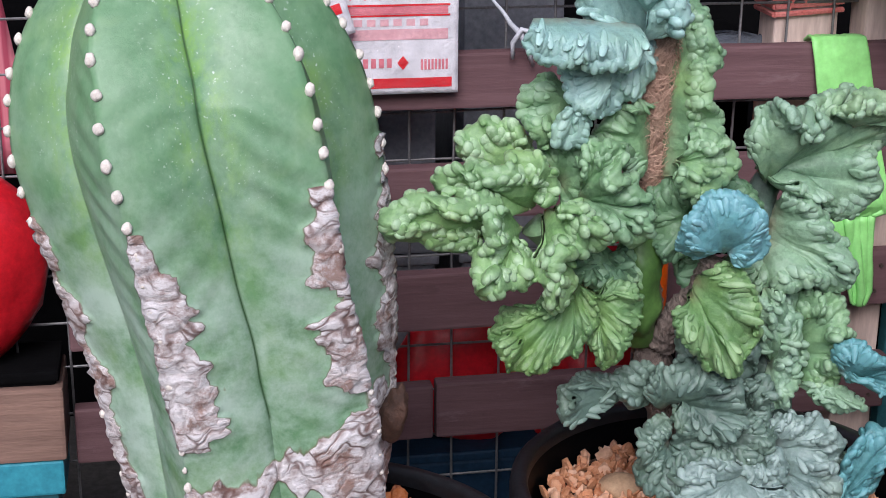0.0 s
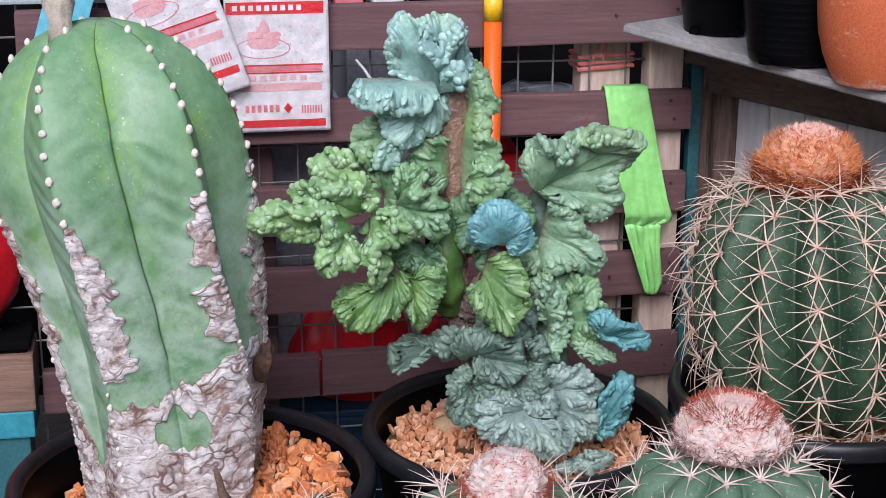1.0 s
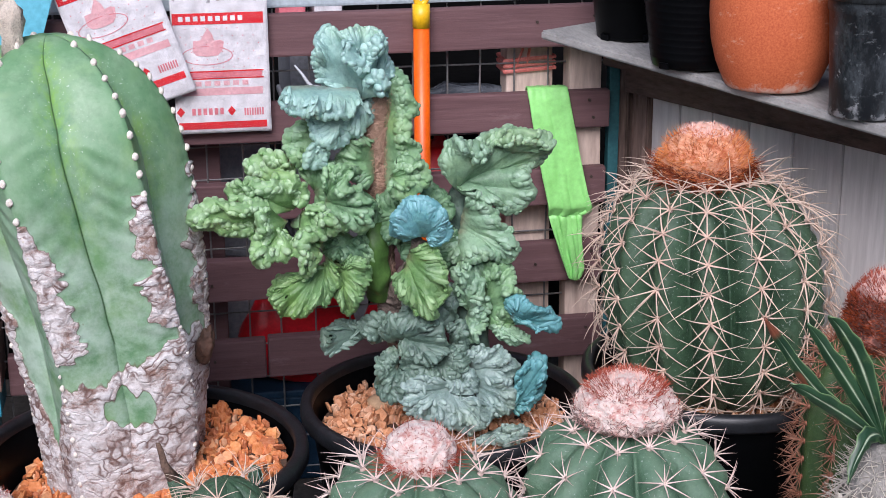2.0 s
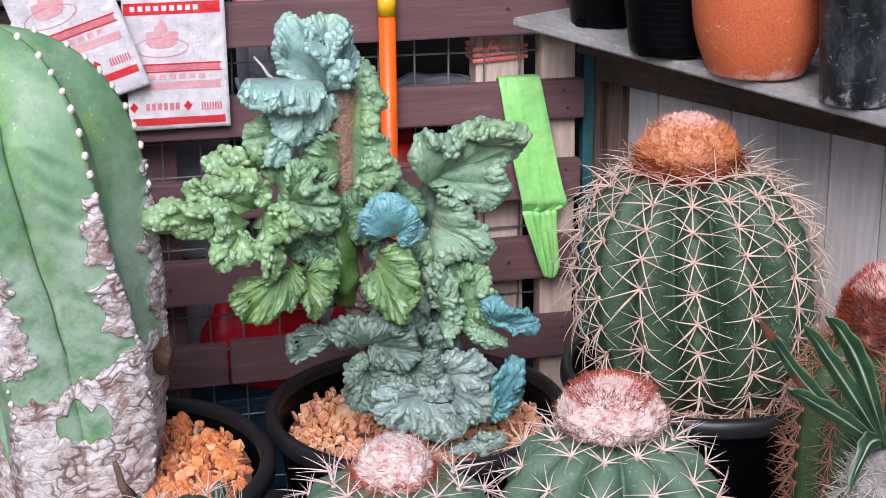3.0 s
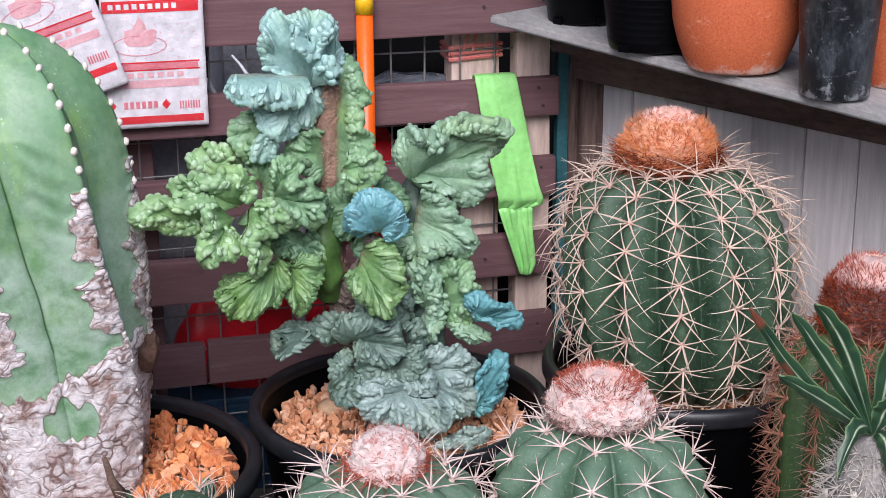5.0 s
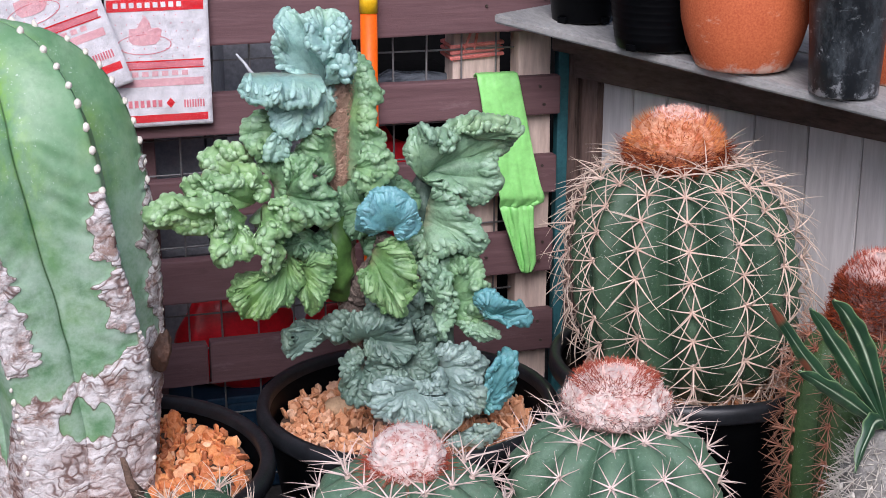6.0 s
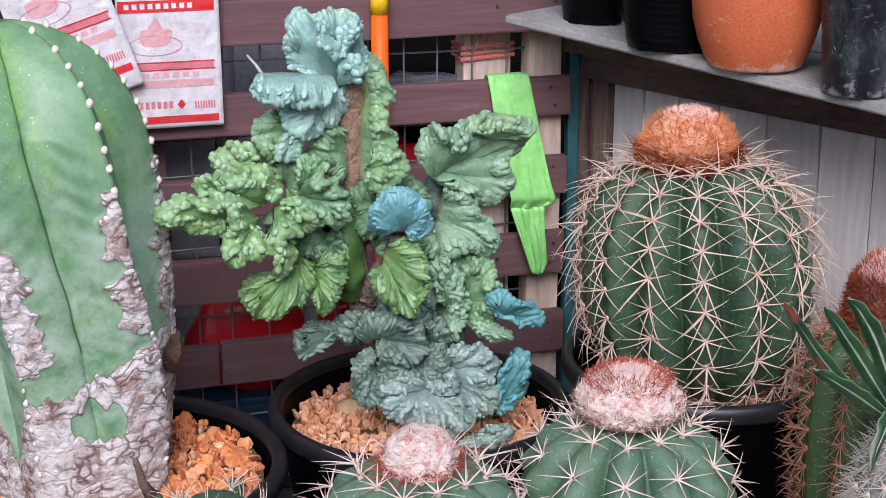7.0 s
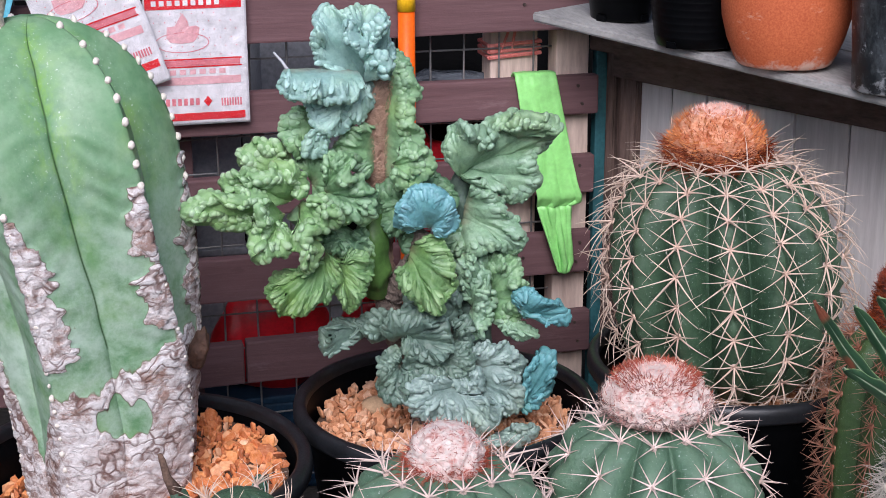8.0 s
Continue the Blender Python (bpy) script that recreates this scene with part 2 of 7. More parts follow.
shelf = thing("shelf", (0, 0, 0), "weathered grey wooden shelf with a worn front edge", "shelf")
for k, (w0, w1) in enumerate(((0.0, 0.165), (0.168, 0.33), (0.333, 0.50))):
    cs = []
    for a, w in ((0.0 + 0.12 * (k > 0) * 0, w0), (1.5, w0), (1.5, w1), (0.0, w1)):
        p = Vector((A.x, A.y, 0)) + DH * a + NH * w
        z = A.z + AD.z * a / AH
        cs.append((Vector((p.x, p.y, z - 0.012)), Vector((p.x, p.y, z))))
    bm = bmesh.new()
    prism(bm, cs, 0.0025)
    part("board", bm, M_SHELF, shelf)

PN = Vector((0.85, 0.53, 0)).normalized()
PD = Vector((PN.y, -PN.x, 0))
P0 = Vector((0.030, 0.040, 0))
panel = thing("boarded_panel", (0, 0, 0), "panel of grey weathered upright boards in a dark brown frame", "panel")


def panel_piece(name, s0, s1, z0, z1, d0, d1, material, slope=0.0, bev=0.002, parent=None, lab=""):
    cs = []
    for s, d in ((s0, d0), (s1, d0), (s1, d1), (s0, d1)):
        p = P0 + PD * s + PN * d
        cs.append((Vector((p.x, p.y, z0 + slope * s)), Vector((p.x, p.y, z1 + slope * s))))
    b = bmesh.new()
    prism(b, cs, bev)
    sweep_up(b)
    return part(name, b, material, parent or panel, lab)


panel_piece("post", 0.0, 0.024, 0.0, 0.66, -0.012, 0.03, M_BROWN)
panel_piece("post", 0.0255, 0.056, 0.0, 0.655, -0.004, 0.03, M_BROWN)
s = 0.058
for w in (0.052, 0.056, 0.064, 0.072, 0.078, 0.075, 0.08, 0.074, 0.07, 0.08, 0.075, 0.08):
    panel_piece("board", s, s + w - 0.0018, 0.0, 0.62, 0.004, 0.022, M_GREYBOARD, -0.05, 0.0012)
    s += w
panel_piece("rail", 0.025, 1.1, 0.593, 0.662, -0.020, -0.005, M_RAIL, -0.035)
panel_piece("ledge", 0.0, 1.1, 0.630, 0.650, -0.042, -0.021, M_RAIL, -0.035)


# ---- pots ----


def lime_black():
    m, nt, b = mat("limescaled_rim_plastic", 0.5)
    x = nt.nodes.new("ShaderNodeTexCoord")
    sx = nt.nodes.new("ShaderNodeSeparateXYZ")
    nt.links.new(x.outputs["Object"], sx.inputs[0])
    low = nt.nodes.new("ShaderNodeMapRange")
    low.inputs[1].default_value, low.inputs[2].default_value, low.inputs[3].default_value, low.inputs[4].default_value = 0.0, 0.02, 0.48, 0.29
    nt.links.new(sx.outputs[2], low.inputs[0])
    add = nt.nodes.new("ShaderNodeMath")
    add.operation = "ADD"
    nt.links.new(low.outputs[0], add.inputs[0])
    nt.links.new(tex_noise(nt, 55, 6, 0.7), add.inputs[1])
    c = ramp(nt, add.outputs[0], [(0.0, (0.003, 0.005, 0.007)), (0.92, (0.006, 0.009, 0.012)), (1.0, (0.26, 0.27, 0.28))])
    c = mixc(nt, ramp(nt, tex_noise(nt, 26, 8, 0.78, (1, 1, 0.5)), [(0.46, (0, 0, 0)), (0.72, (0.55, 0.55, 0.55))]), c, (0.14, 0.165, 0.18))
    c = mixc(nt, ramp(nt, tex_noise(nt, 130, 5, 0.7, (0.5, 0.5, 1)), [(0.60, (0, 0, 0)), (0.68, (0.5, 0.5, 0.5))]), c, (0.20, 0.22, 0.23))
    nt.links.new(c, b.inputs["Base Color"])
    return m


M_LIMEBLACK = lime_black()


def terracotta():
    m, nt, b = mat("terracotta_worn", 0.78)
    c = ramp(nt, tex_noise(nt, 9, 5, 0.6), [(0.3, (0.46, 0.078, 0.020)), (0.7, (0.58, 0.125, 0.036))])
    fn = tex_noise(nt, 420, 3, 0.6)
    c = mixc(nt, 0.4, c, ramp(nt, fn, [(0.3, (0.30, 0.06, 0.022)), (0.7, (0.72, 0.24, 0.10))]))
    salt = ramp(nt, tex_noise(nt, 24, 7, 0.75, (1, 1, 2.5)), [(0.60, (0, 0, 0)), (0.72, (1, 1, 1))])
    c = mixc(nt, salt, c, (0.66, 0.42, 0.30))
    sep = nt.nodes.new("ShaderNodeSeparateXYZ")
    nt.links.new(nt.nodes.new("ShaderNodeTexCoord").outputs["Object"], sep.inputs[0])
    low = nt.nodes.new("ShaderNodeMapRange")
    low.inputs[1].default_value, low.inputs[2].default_value, low.inputs[3].default_value, low.inputs[4].default_value = 0.0, 0.022, 0.34, 0.0
    nt.links.new(sep.outputs[2], low.inputs[0])
    crust = nt.nodes.new("ShaderNodeMath")
    crust.operation = "ADD"
    nt.links.new(low.outputs[0], crust.inputs[0])
    nt.links.new(tex_noise(nt, 60, 6, 0.7), crust.inputs[1])
    c = mixc(nt, ramp(nt, crust.outputs[0], [(0.68, (0, 0, 0)), (0.84, (0.75, 0.75, 0.75))]), c, (0.62, 0.46, 0.38))
    nt.links.new(c, b.inputs["Base Color"])
    bump(nt, b, fn, 0.35, 0.001)
    return m


M_TERRA = terracotta()


def grow_pot(x, y, r, z, label, level, foot=0.74, tilt=(0.0, 0.0)):
    """A round black nursery pot with a rolled rim, ribbed collar and inside wall."""
    t = thing("plant_pot", (x, y, 0), label, "plant pot", "black plant pots on the ground")
    bm = bmesh.new()
    prof = [(r * foot * 0.2, 0.004), (r * foot * 0.96, 0.0), (r * foot, 0.004), (r * 0.915, z - 0.040), (r * 0.93, z - 0.036),
            (r * 0.935, z - 0.018), (r * 0.938, z - 0.007), (r * 0.925, z - 0.007), (r * 0.920, z - 0.016), (r * 0.90, z - 0.024), (r * 0.885, z - 0.05), (r * 0.86, z - 0.11)]
    rings = lathe(bm, prof, 96, wob=lambda a, zz: 1 + 0.004 * math.sin(3 * a + x * 40))
    cap(bm, rings[0], True)
    sweep_up(bm)
    part("shell", bm, M_BLACK, t, smooth=True)
    bm = bmesh.new()
    lathe(bm, [(r * 0.913, z - 0.013), (r * 0.913, z - 0.004), (r * 0.922, z), (r * 0.945, z + 0.0015), (r * 0.975, z + 0.0010), (r * 0.995, z - 0.003), (r, z - 0.009), (r, z - 0.017),
               (r * 0.988, z - 0.0205), (r * 0.945, z - 0.021)], 96, wob=lambda a, zz: 1 + 0.004 * math.sin(3 * a + x * 40))
    sweep_up(bm)
    part("rim", bm, M_RIM, t, "scuffed rolled rim, its sky highlight painted grey", smooth=True)
    bm = bmesh.new()
    lathe(bm, [(r * 0.86, level), (r * 0.5, level + 0.004), (0.002, level + 0.006)], 48)
    for v in bm.verts:
        v.co.z += v.co.x * tilt[0] + v.co.y * tilt[1]
    part("soil", bm, two_scale("brown_soil", (0.05, 0.03, 0.02), (0.14, 0.08, 0.05), 60, 300, 0.95, 0.6, 0.003), t)
    return t


def stone_material(name, stops):
    m, nt, b = mat(name, 0.8)
    isl = nt.nodes.new("ShaderNodeNewGeometry").outputs["Random Per Island"]
    c = ramp(nt, isl, stops)
    fn = tex_noise(nt, 260, 4, 0.6)
    c = mixc(nt, 0.3, c, ramp(nt, fn, [(0.3, (0.30, 0.10, 0.03)), (0.7, (0.85, 0.55, 0.36))]))
    nt.links.new(c, b.inputs["Base Color"])
    bump(nt, b, fn, 0.5, 0.0012)
    return m


M_STONE_A = stone_material("pale_orange_gravel", [(0.0, (0.36, 0.12, 0.038)), (0.5, (0.66, 0.29, 0.13)), (1.0, (0.82, 0.53, 0.36))])
M_STONE_B = stone_material("bright_orange_gravel", [(0.0, (0.40, 0.075, 0.006)), (0.5, (0.64, 0.165, 0.020)), (0.8, (0.78, 0.30, 0.08)), (1.0, (0.85, 0.50, 0.30))])


def gravel(pot, x, y, r, level, n, size, material, label, seed, tilt=(0.0, 0.0)):
    """Angular crushed stones, heaped on the soil of a pot."""
    rng = random.Random(seed)
    ico = bmesh.new()
    bmesh.ops.create_icosphere(ico, subdivisions=1, radius=1.0)
    base = [v.co.copy() for v in ico.verts]
    tris = [[v.index for v in f.verts] for f in ico.faces]
    ico.free()
    vs, fs = [], []
    for k in range(n):
        a, q = rng.random() * 6.283, math.sqrt(rng.random()) * (r - size * 0.6)
        sz = size * rng.uniform(0.45, 1.25)
        rot = Euler((rng.random() * 6, rng.random() * 6, rng.random() * 6)).to_matrix()
        sc = Vector((rng.uniform(0.7, 1.2), rng.uniform(0.6, 1.0), rng.uniform(0.24, 0.48)))
        c = Vector((x + q * math.cos(a), y + q * math.sin(a), level + rng.uniform(0.0, 0.010) + 0.006 * (1 - q / r) + q * (math.cos(a) * tilt[0] + math.sin(a) * tilt[1])))
        o = len(vs)
        for b0 in base:
            w = b0 * (1 + 0.28 * noise.noise(b0 * 1.7 + Vector((k * 3.1, seed, k))))
            w = Vector((max(-0.72, min(0.72, w.x)), max(-0.78, min(0.78, w.y)), max(-0.7, min(0.7, w.z))))
            vs.append(c + rot @ Vector((w.x * sc.x, w.y * sc.y, w.z * sc.z)) * sz)
        fs += [[i + o for i in t] for t in tris]
    me = bpy.data.meshes.new("gravel")
    me.from_pydata(vs, [], fs)
    me.materials.append(material)
    ob = new("gravel", me)
    return tagged(ob, label, "gravel", kind="stuff")


MAIN = Vector((-0.288, -0.272, 0))
BIG = Vector((0.055, -0.347, 0))
LEFT = Vector((-0.672, -0.372, 0))
pot = grow_pot(MAIN.x, MAIN.y, 0.187, 0.262, "wide round black plastic pot holding the crested cactus", 0.222)
gravel(pot, MAIN.x, MAIN.y, 0.163, 0.222, 1500, 0.0092, M_STONE_A, "pale orange crushed gravel in the crested cactus pot", 3)
pot = grow_pot(BIG.x, BIG.y, 0.176, 0.312, "round black plastic pot under the large spiny cactus", 0.262)
gravel(pot, BIG.x, BIG.y, 0.152, 0.262, 700, 0.0088, M_STONE_A, "brownish gravel in the large spiny cactus pot", 5)
pot = grow_pot(LEFT.x, LEFT.y, 0.199, 0.270, "round black plastic pot under the tall ribbed cactus", 0.218, tilt=(0.17, 0.10))
gravel(pot, LEFT.x, LEFT.y, 0.170, 0.218, 1900, 0.0100, M_STONE_B, "bright orange crushed gravel in the tall cactus pot", 7, (0.17, 0.10))


def shelf_pot(x, y, label, prof, material, seg=64, wob=None, name="plant_pot", group="pots on the shelf", collar=0.02):
    """A pot on the shelf: a walled body, and a collar ring round its mouth."""
    z = shelf_z(x, y)
    t = thing(name, (x, y, z + 0.0005), label, "plant pot", group)
    bm = bmesh.new()
    rings = lathe(bm, prof, seg, wob=wob)
    cap(bm, rings[0], True)
    sweep_up(bm)
    part("shell", bm, material, t, smooth=True)
    rmax, top = max(r for r, _ in prof), max(zz for _, zz in prof)
    bm = bmesh.new()
    rings = lathe(bm, [(rmax - 0.002, top - collar), (rmax + 0.003, top - collar), (rmax + 0.004, top - 0.004), (rmax + 0.002, top + 0.001), (rmax - 0.002, top + 0.001), (rmax - 0.002, top - collar)], seg)
    sweep_up(bm)
    part("rim", bm, material, t, smooth=True)
    for k in range(4):
        bm = bmesh.new()
        a = radians(90 * k - 60)
        box(bm, (-0.007, -0.0022, 0.0), (0.007, 0.0022, 0.008), 0.001, Matrix.Translation((math.cos(a) * (prof[1][0] + 0.0005), math.sin(a) * (prof[1][0] + 0.0005), 0.0)) @ Matrix.Rotation(a + math.pi / 2, 4, "Z"))
        if material is M_BLACK:
            part("foot", bm, material, t)
        else:
            bm.free()
    return t


def in_out(outer, th):
    return outer + [(outer[-1][0] - th, outer[-1][1])] + [(max(r - th, 0.004), z + th) for r, z in reversed(outer)]


ribbed = [(0.046, 0.0), (0.048, 0.002)]
for k in range(13):
    z = 0.012 + 0.0085 * k
    ribbed += [(0.0490 + z * 0.14, z), (0.0492 + z * 0.14, z + 0.001), (0.0492 + z * 0.14, z + 0.0018), (0.0490 + z * 0.14, z + 0.0026)]
ribbed += [(0.068, 0.125), (0.070, 0.127), (0.070, 0.15), (0.069, 0.152)]
shelf_pot(-0.012, -0.114, "smooth black plastic pot, upper part out of sight", in_out([(0.036, 0.0), (0.038, 0.002), (0.054, 0.12), (0.057, 0.122), (0.058, 0.15)], 0.003), M_BLACK)
shelf_pot(0.030, -0.258, "black plastic pot with fine horizontal ribs", in_out(ribbed, 0.003), M_BLACK)
tp = [(0.052, 0.0), (0.0545, 0.002), (0.0565, 0.006), (0.060, 0.013), (0.067, 0.030), (0.0735, 0.055), (0.0765, 0.085), (0.0765, 0.115), (0.074, 0.15), (0.075, 0.155), (0.081, 0.158), (0.082, 0.178), (0.080, 0.182)]
shelf_pot(0.098, -0.355, "bulging orange terracotta pot with pale salt stains", in_out(tp, 0.007), M_TERRA)
shelf_pot(0.160, -0.480, "black plastic pot with white limescale round its base", in_out([(0.036, 0.0), (0.038, 0.002), (0.0405, 0.05), (0.045, 0.118), (0.047, 0.12), (0.049, 0.15)], 0.003), M_LIMEBLACK)
shelf_pot(0.268, -0.43, "orange terracotta pot standing behind the black ones", in_out([(r * 0.9, z) for r, z in tp], 0.007), M_TERRA)


# ---- the crested cactus: a corky stem with folded, beaded fans ----
# grey_green and pale_grey are darkened for the shade below the upper fans
TONES = {"blue_grey": ((0.184, 0.351, 0.313), (0.346, 0.529, 0.475)), "yellow": ((0.116, 0.264, 0.088), (0.292, 0.473, 0.193)), "leaf": ((0.065, 0.165, 0.045), (0.19, 0.34, 0.115)), "sage": ((0.141, 0.271, 0.158), (0.294, 0.452, 0.282)),
         "green": ((0.112, 0.252, 0.112), (0.263, 0.431, 0.213)), "grey_green": ((0.052, 0.098, 0.072), (0.14, 0.21, 0.16)),
         "pale_grey": ((0.112, 0.185, 0.162), (0.28, 0.37, 0.33)), "blue": ((0.075, 0.26, 0.28), (0.205, 0.45, 0.475)), "teal": ((0.045, 0.17, 0.18), (0.135, 0.345, 0.35)), "dark_green": ((0.06, 0.14, 0.065), (0.14, 0.27, 0.125))}
# waxy bloom on the tubercle tips, also painted paler so the grooves look shaded
TIP_BLOOM_LIGHT = {"leaf": (0.31, 0.47, 0.22), "yellow": (0.48, 0.65, 0.42), "green": (0.36, 0.53, 0.34), "sage": (0.36, 0.52, 0.38), "dark_green": (0.24, 0.40, 0.23), "grey_green": (0.24, 0.34, 0.275), "teal": (0.16, 0.40, 0.43), "blue": (0.27, 0.53, 0.575)}


def crest_material(name, low, high):
    m, nt, b = mat("crest_skin_" + name, 0.45)
    c = ramp(nt, tex_noise(nt, 22, 5, 0.6), [(0.3, low), (0.72, high)])
    fine = tex_noise(nt, 210, 4, 0.65)
    c = mixc(nt, 0.30, c, ramp(nt, fine, [(0.32, tuple(v * 0.6 for v in low)), (0.7, tuple(min(1, v * 1.25) for v in high))]))
    c = mixc(nt, ramp(nt, attr(nt, "bead"), [(0.05, (0, 0, 0)), (0.70, (0.9, 0.9, 0.9))]), c, TIP_BLOOM_LIGHT.get(name, tuple(min(1, v * 1.3 + 0.04) for v in high)))
    c = mixc(nt, ramp(nt, tex_noise(nt, 13, 4, 0.6), [(0.42, (0, 0, 0)), (0.66, (0.38, 0.38, 0.38))]), c, tuple(0.62 * v + w for v, w in zip(high, (0.045, 0.085, 0.10))))
    c = mixc(nt, ramp(nt, tex_noise(nt, 11, 3, 0.6, (1, 1, 1.3)), [(0.52, (0, 0, 0)), (0.74, (0.35, 0.35, 0.35))]), c, tuple(v * w for v, w in zip(high, (1.15, 1.05, 0.55))))
    vein = ramp(nt, tex_noise(nt, 48, 7, 0.72), [(0.38, (0.5, 0.5, 0.5)), (0.48, (0, 0, 0))])
    c = mixc(nt, vein, c, tuple(v * 0.62 for v in low))
    scar = ramp(nt, tex_noise(nt, 75, 6, 0.7), [(0.70, (0, 0, 0)), (0.78, (0.8, 0.8, 0.8))])
    c = mixc(nt, scar, c, (0.34, 0.22, 0.16))
    c = mixc(nt, attr(nt, "wool"), c, (0.26, 0.16, 0.11))
    nt.links.new(c, b.inputs["Base Color"])
    b.inputs["Subsurface Weight"].default_value = 0.06
    b.inputs["Subsurface Radius"].default_value = (0.004, 0.006, 0.003)
    bump(nt, b, fine, 0.5, 0.0022)
    return m


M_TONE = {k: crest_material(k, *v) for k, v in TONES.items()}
crest = thing("crested_cactus", (-0.296, -0.280, 0.225), "crested cactus of folded green and blue-grey beaded fans", "cactus")


def smooth_path(pts, n):
    """n points evenly along a Catmull-Rom curve through pts."""
    P = [pts[0] * 2 - pts[1]] + pts + [pts[-1] * 2 - pts[-2]]
    fine = []
    for i in range(1, len(P) - 2):
        for k in range(12):
            t = k / 12
            a, b, c, d = P[i - 1:i + 3]
            fine.append(0.5 * (2 * b + (c - a) * t + (2 * a - 5 * b + 4 * c - d) * t * t + (3 * b - a - 3 * c + d) * t ** 3))
    fine.append(pts[-1])
    acc = [0.0]
    for a, b in zip(fine, fine[1:]):
        acc.append(acc[-1] + (b - a).length)
    out, j = [], 0
    for k in range(n):
        s = acc[-1] * k / (n - 1)
        while j < len(fine) - 2 and acc[j + 1] < s:
            j += 1
        w = (s - acc[j]) / max(acc[j + 1] - acc[j], 1e-9)
        out.append(fine[j].lerp(fine[j + 1], min(max(w, 0), 1)))
    return out, acc[-1]


FRONT = Vector((-0.2, -0.93, 0.3)).normalized()


# how the tubercles sit on each fan: long pleats, or rows of short bulbs over a rolled rim
SMOOTH = ("crown", "neck", "tongue", "under_tongue", "heart_fan", "shell", "small_fan", "waist", "lower_fan", "lower_fan_side", "lower_back", "blue_tip", "side_crest_low", "nape", "fill_b", "fill_i", "fill_g")
ROLLED = ("finger", "left_curl", "left_droop", "mid_droop", "mid_bead", "right_frill", "trunk_strip", "trunk_foot", "branch_curl", "branch_roll", "side_crest", "left_back", "crown_curl", "crown_fold")

KNOBBLY = ("skirt_left", "skirt_front", "skirt_right", "skirt_far", "skirt_fill", "low_tongue", "waist_ridge", "fill_e", "shoulder_low", "fill_d", "fill_h")


def bulb_form(na=9, nt=7):
    """Unit tubercle along +y, fuller at its outer end: (across, along, up) spots and faces."""
    spots, faces = [(0.0, -1.0, 0.0)], []
    for j in range(1, nt):
        t = -math.cos(math.pi * j / nt)
        r = math.sqrt(1 - t * t) * (0.80 + 0.20 * t)
        for i in range(na):
            spots.append((r * math.cos(2 * math.pi * i / na), t, r * math.sin(2 * math.pi * i / na)))
    spots.append((0.0, 1.0, 0.0))
    for i in range(na):
        faces.append((0, 1 + (i + 1) % na, 1 + i))
        for j in range(nt - 2):
            o = 1 + j * na
            faces.append((o + i, o + (i + 1) % na, o + na + (i + 1) % na, o + na + i))
        o = 1 + (nt - 2) * na
        faces.append((o + i, o + (i + 1) % na, len(spots) - 1))
    return spots, faces


BULB_SPOTS, BULB_FACES = bulb_form()
BULB_ROOT = 26   # the spot on a tubercle's underside that grows out of the skin
# rows of tubercles on a fan: (depth from the rim or place on it, pitch, half width, half length, height, share that grew), in millimetres
BULB_ROWS = {"rolled": ((3, 7.6, 5.6, 7.2, 4.6, 1.0), (11, 8.2, 5.8, 7.0, 4.4, 0.95), (20, 9.0, 5.4, 6.6, 3.4, 0.6), ("rim", 7.4, 5.2, 6.4, 4.8, 1.0), ("back", 7.8, 5.2, 6.6, 4.2, 1.0)),
             "smooth": ((6, 5.8, 4.1, 10.0, 2.6, 1.0), (17, 7.6, 4.2, 10.5, 1.6, 0.55), ("rim", 5.6, 3.8, 5.2, 3.2, 1.0), ("back", 6.4, 4.0, 7.0, 2.8, 1.0)),
             "knobbly": ((3, 6.6, 4.0, 7.6, 4.2, 1.0), (10, 7.0, 4.0, 7.8, 4.0, 0.95), (17, 7.4, 3.8, 7.6, 3.6, 0.85), (25, 8.0, 3.6, 7.4, 2.8, 0.6), ("rim", 6.4, 4.2, 6.2, 4.0, 1.0), ("back", 6.8, 4.2, 6.6, 3.6, 1.0)),
             "mixed": ((4, 7.2, 5.4, 8.4, 3.9, 1.0), (14, 8.0, 5.2, 8.4, 3.0, 0.8), ("rim", 6.8, 5.0, 6.0, 4.4, 1.0), ("back", 7.4, 5.0, 6.6, 3.8, 1.0))}


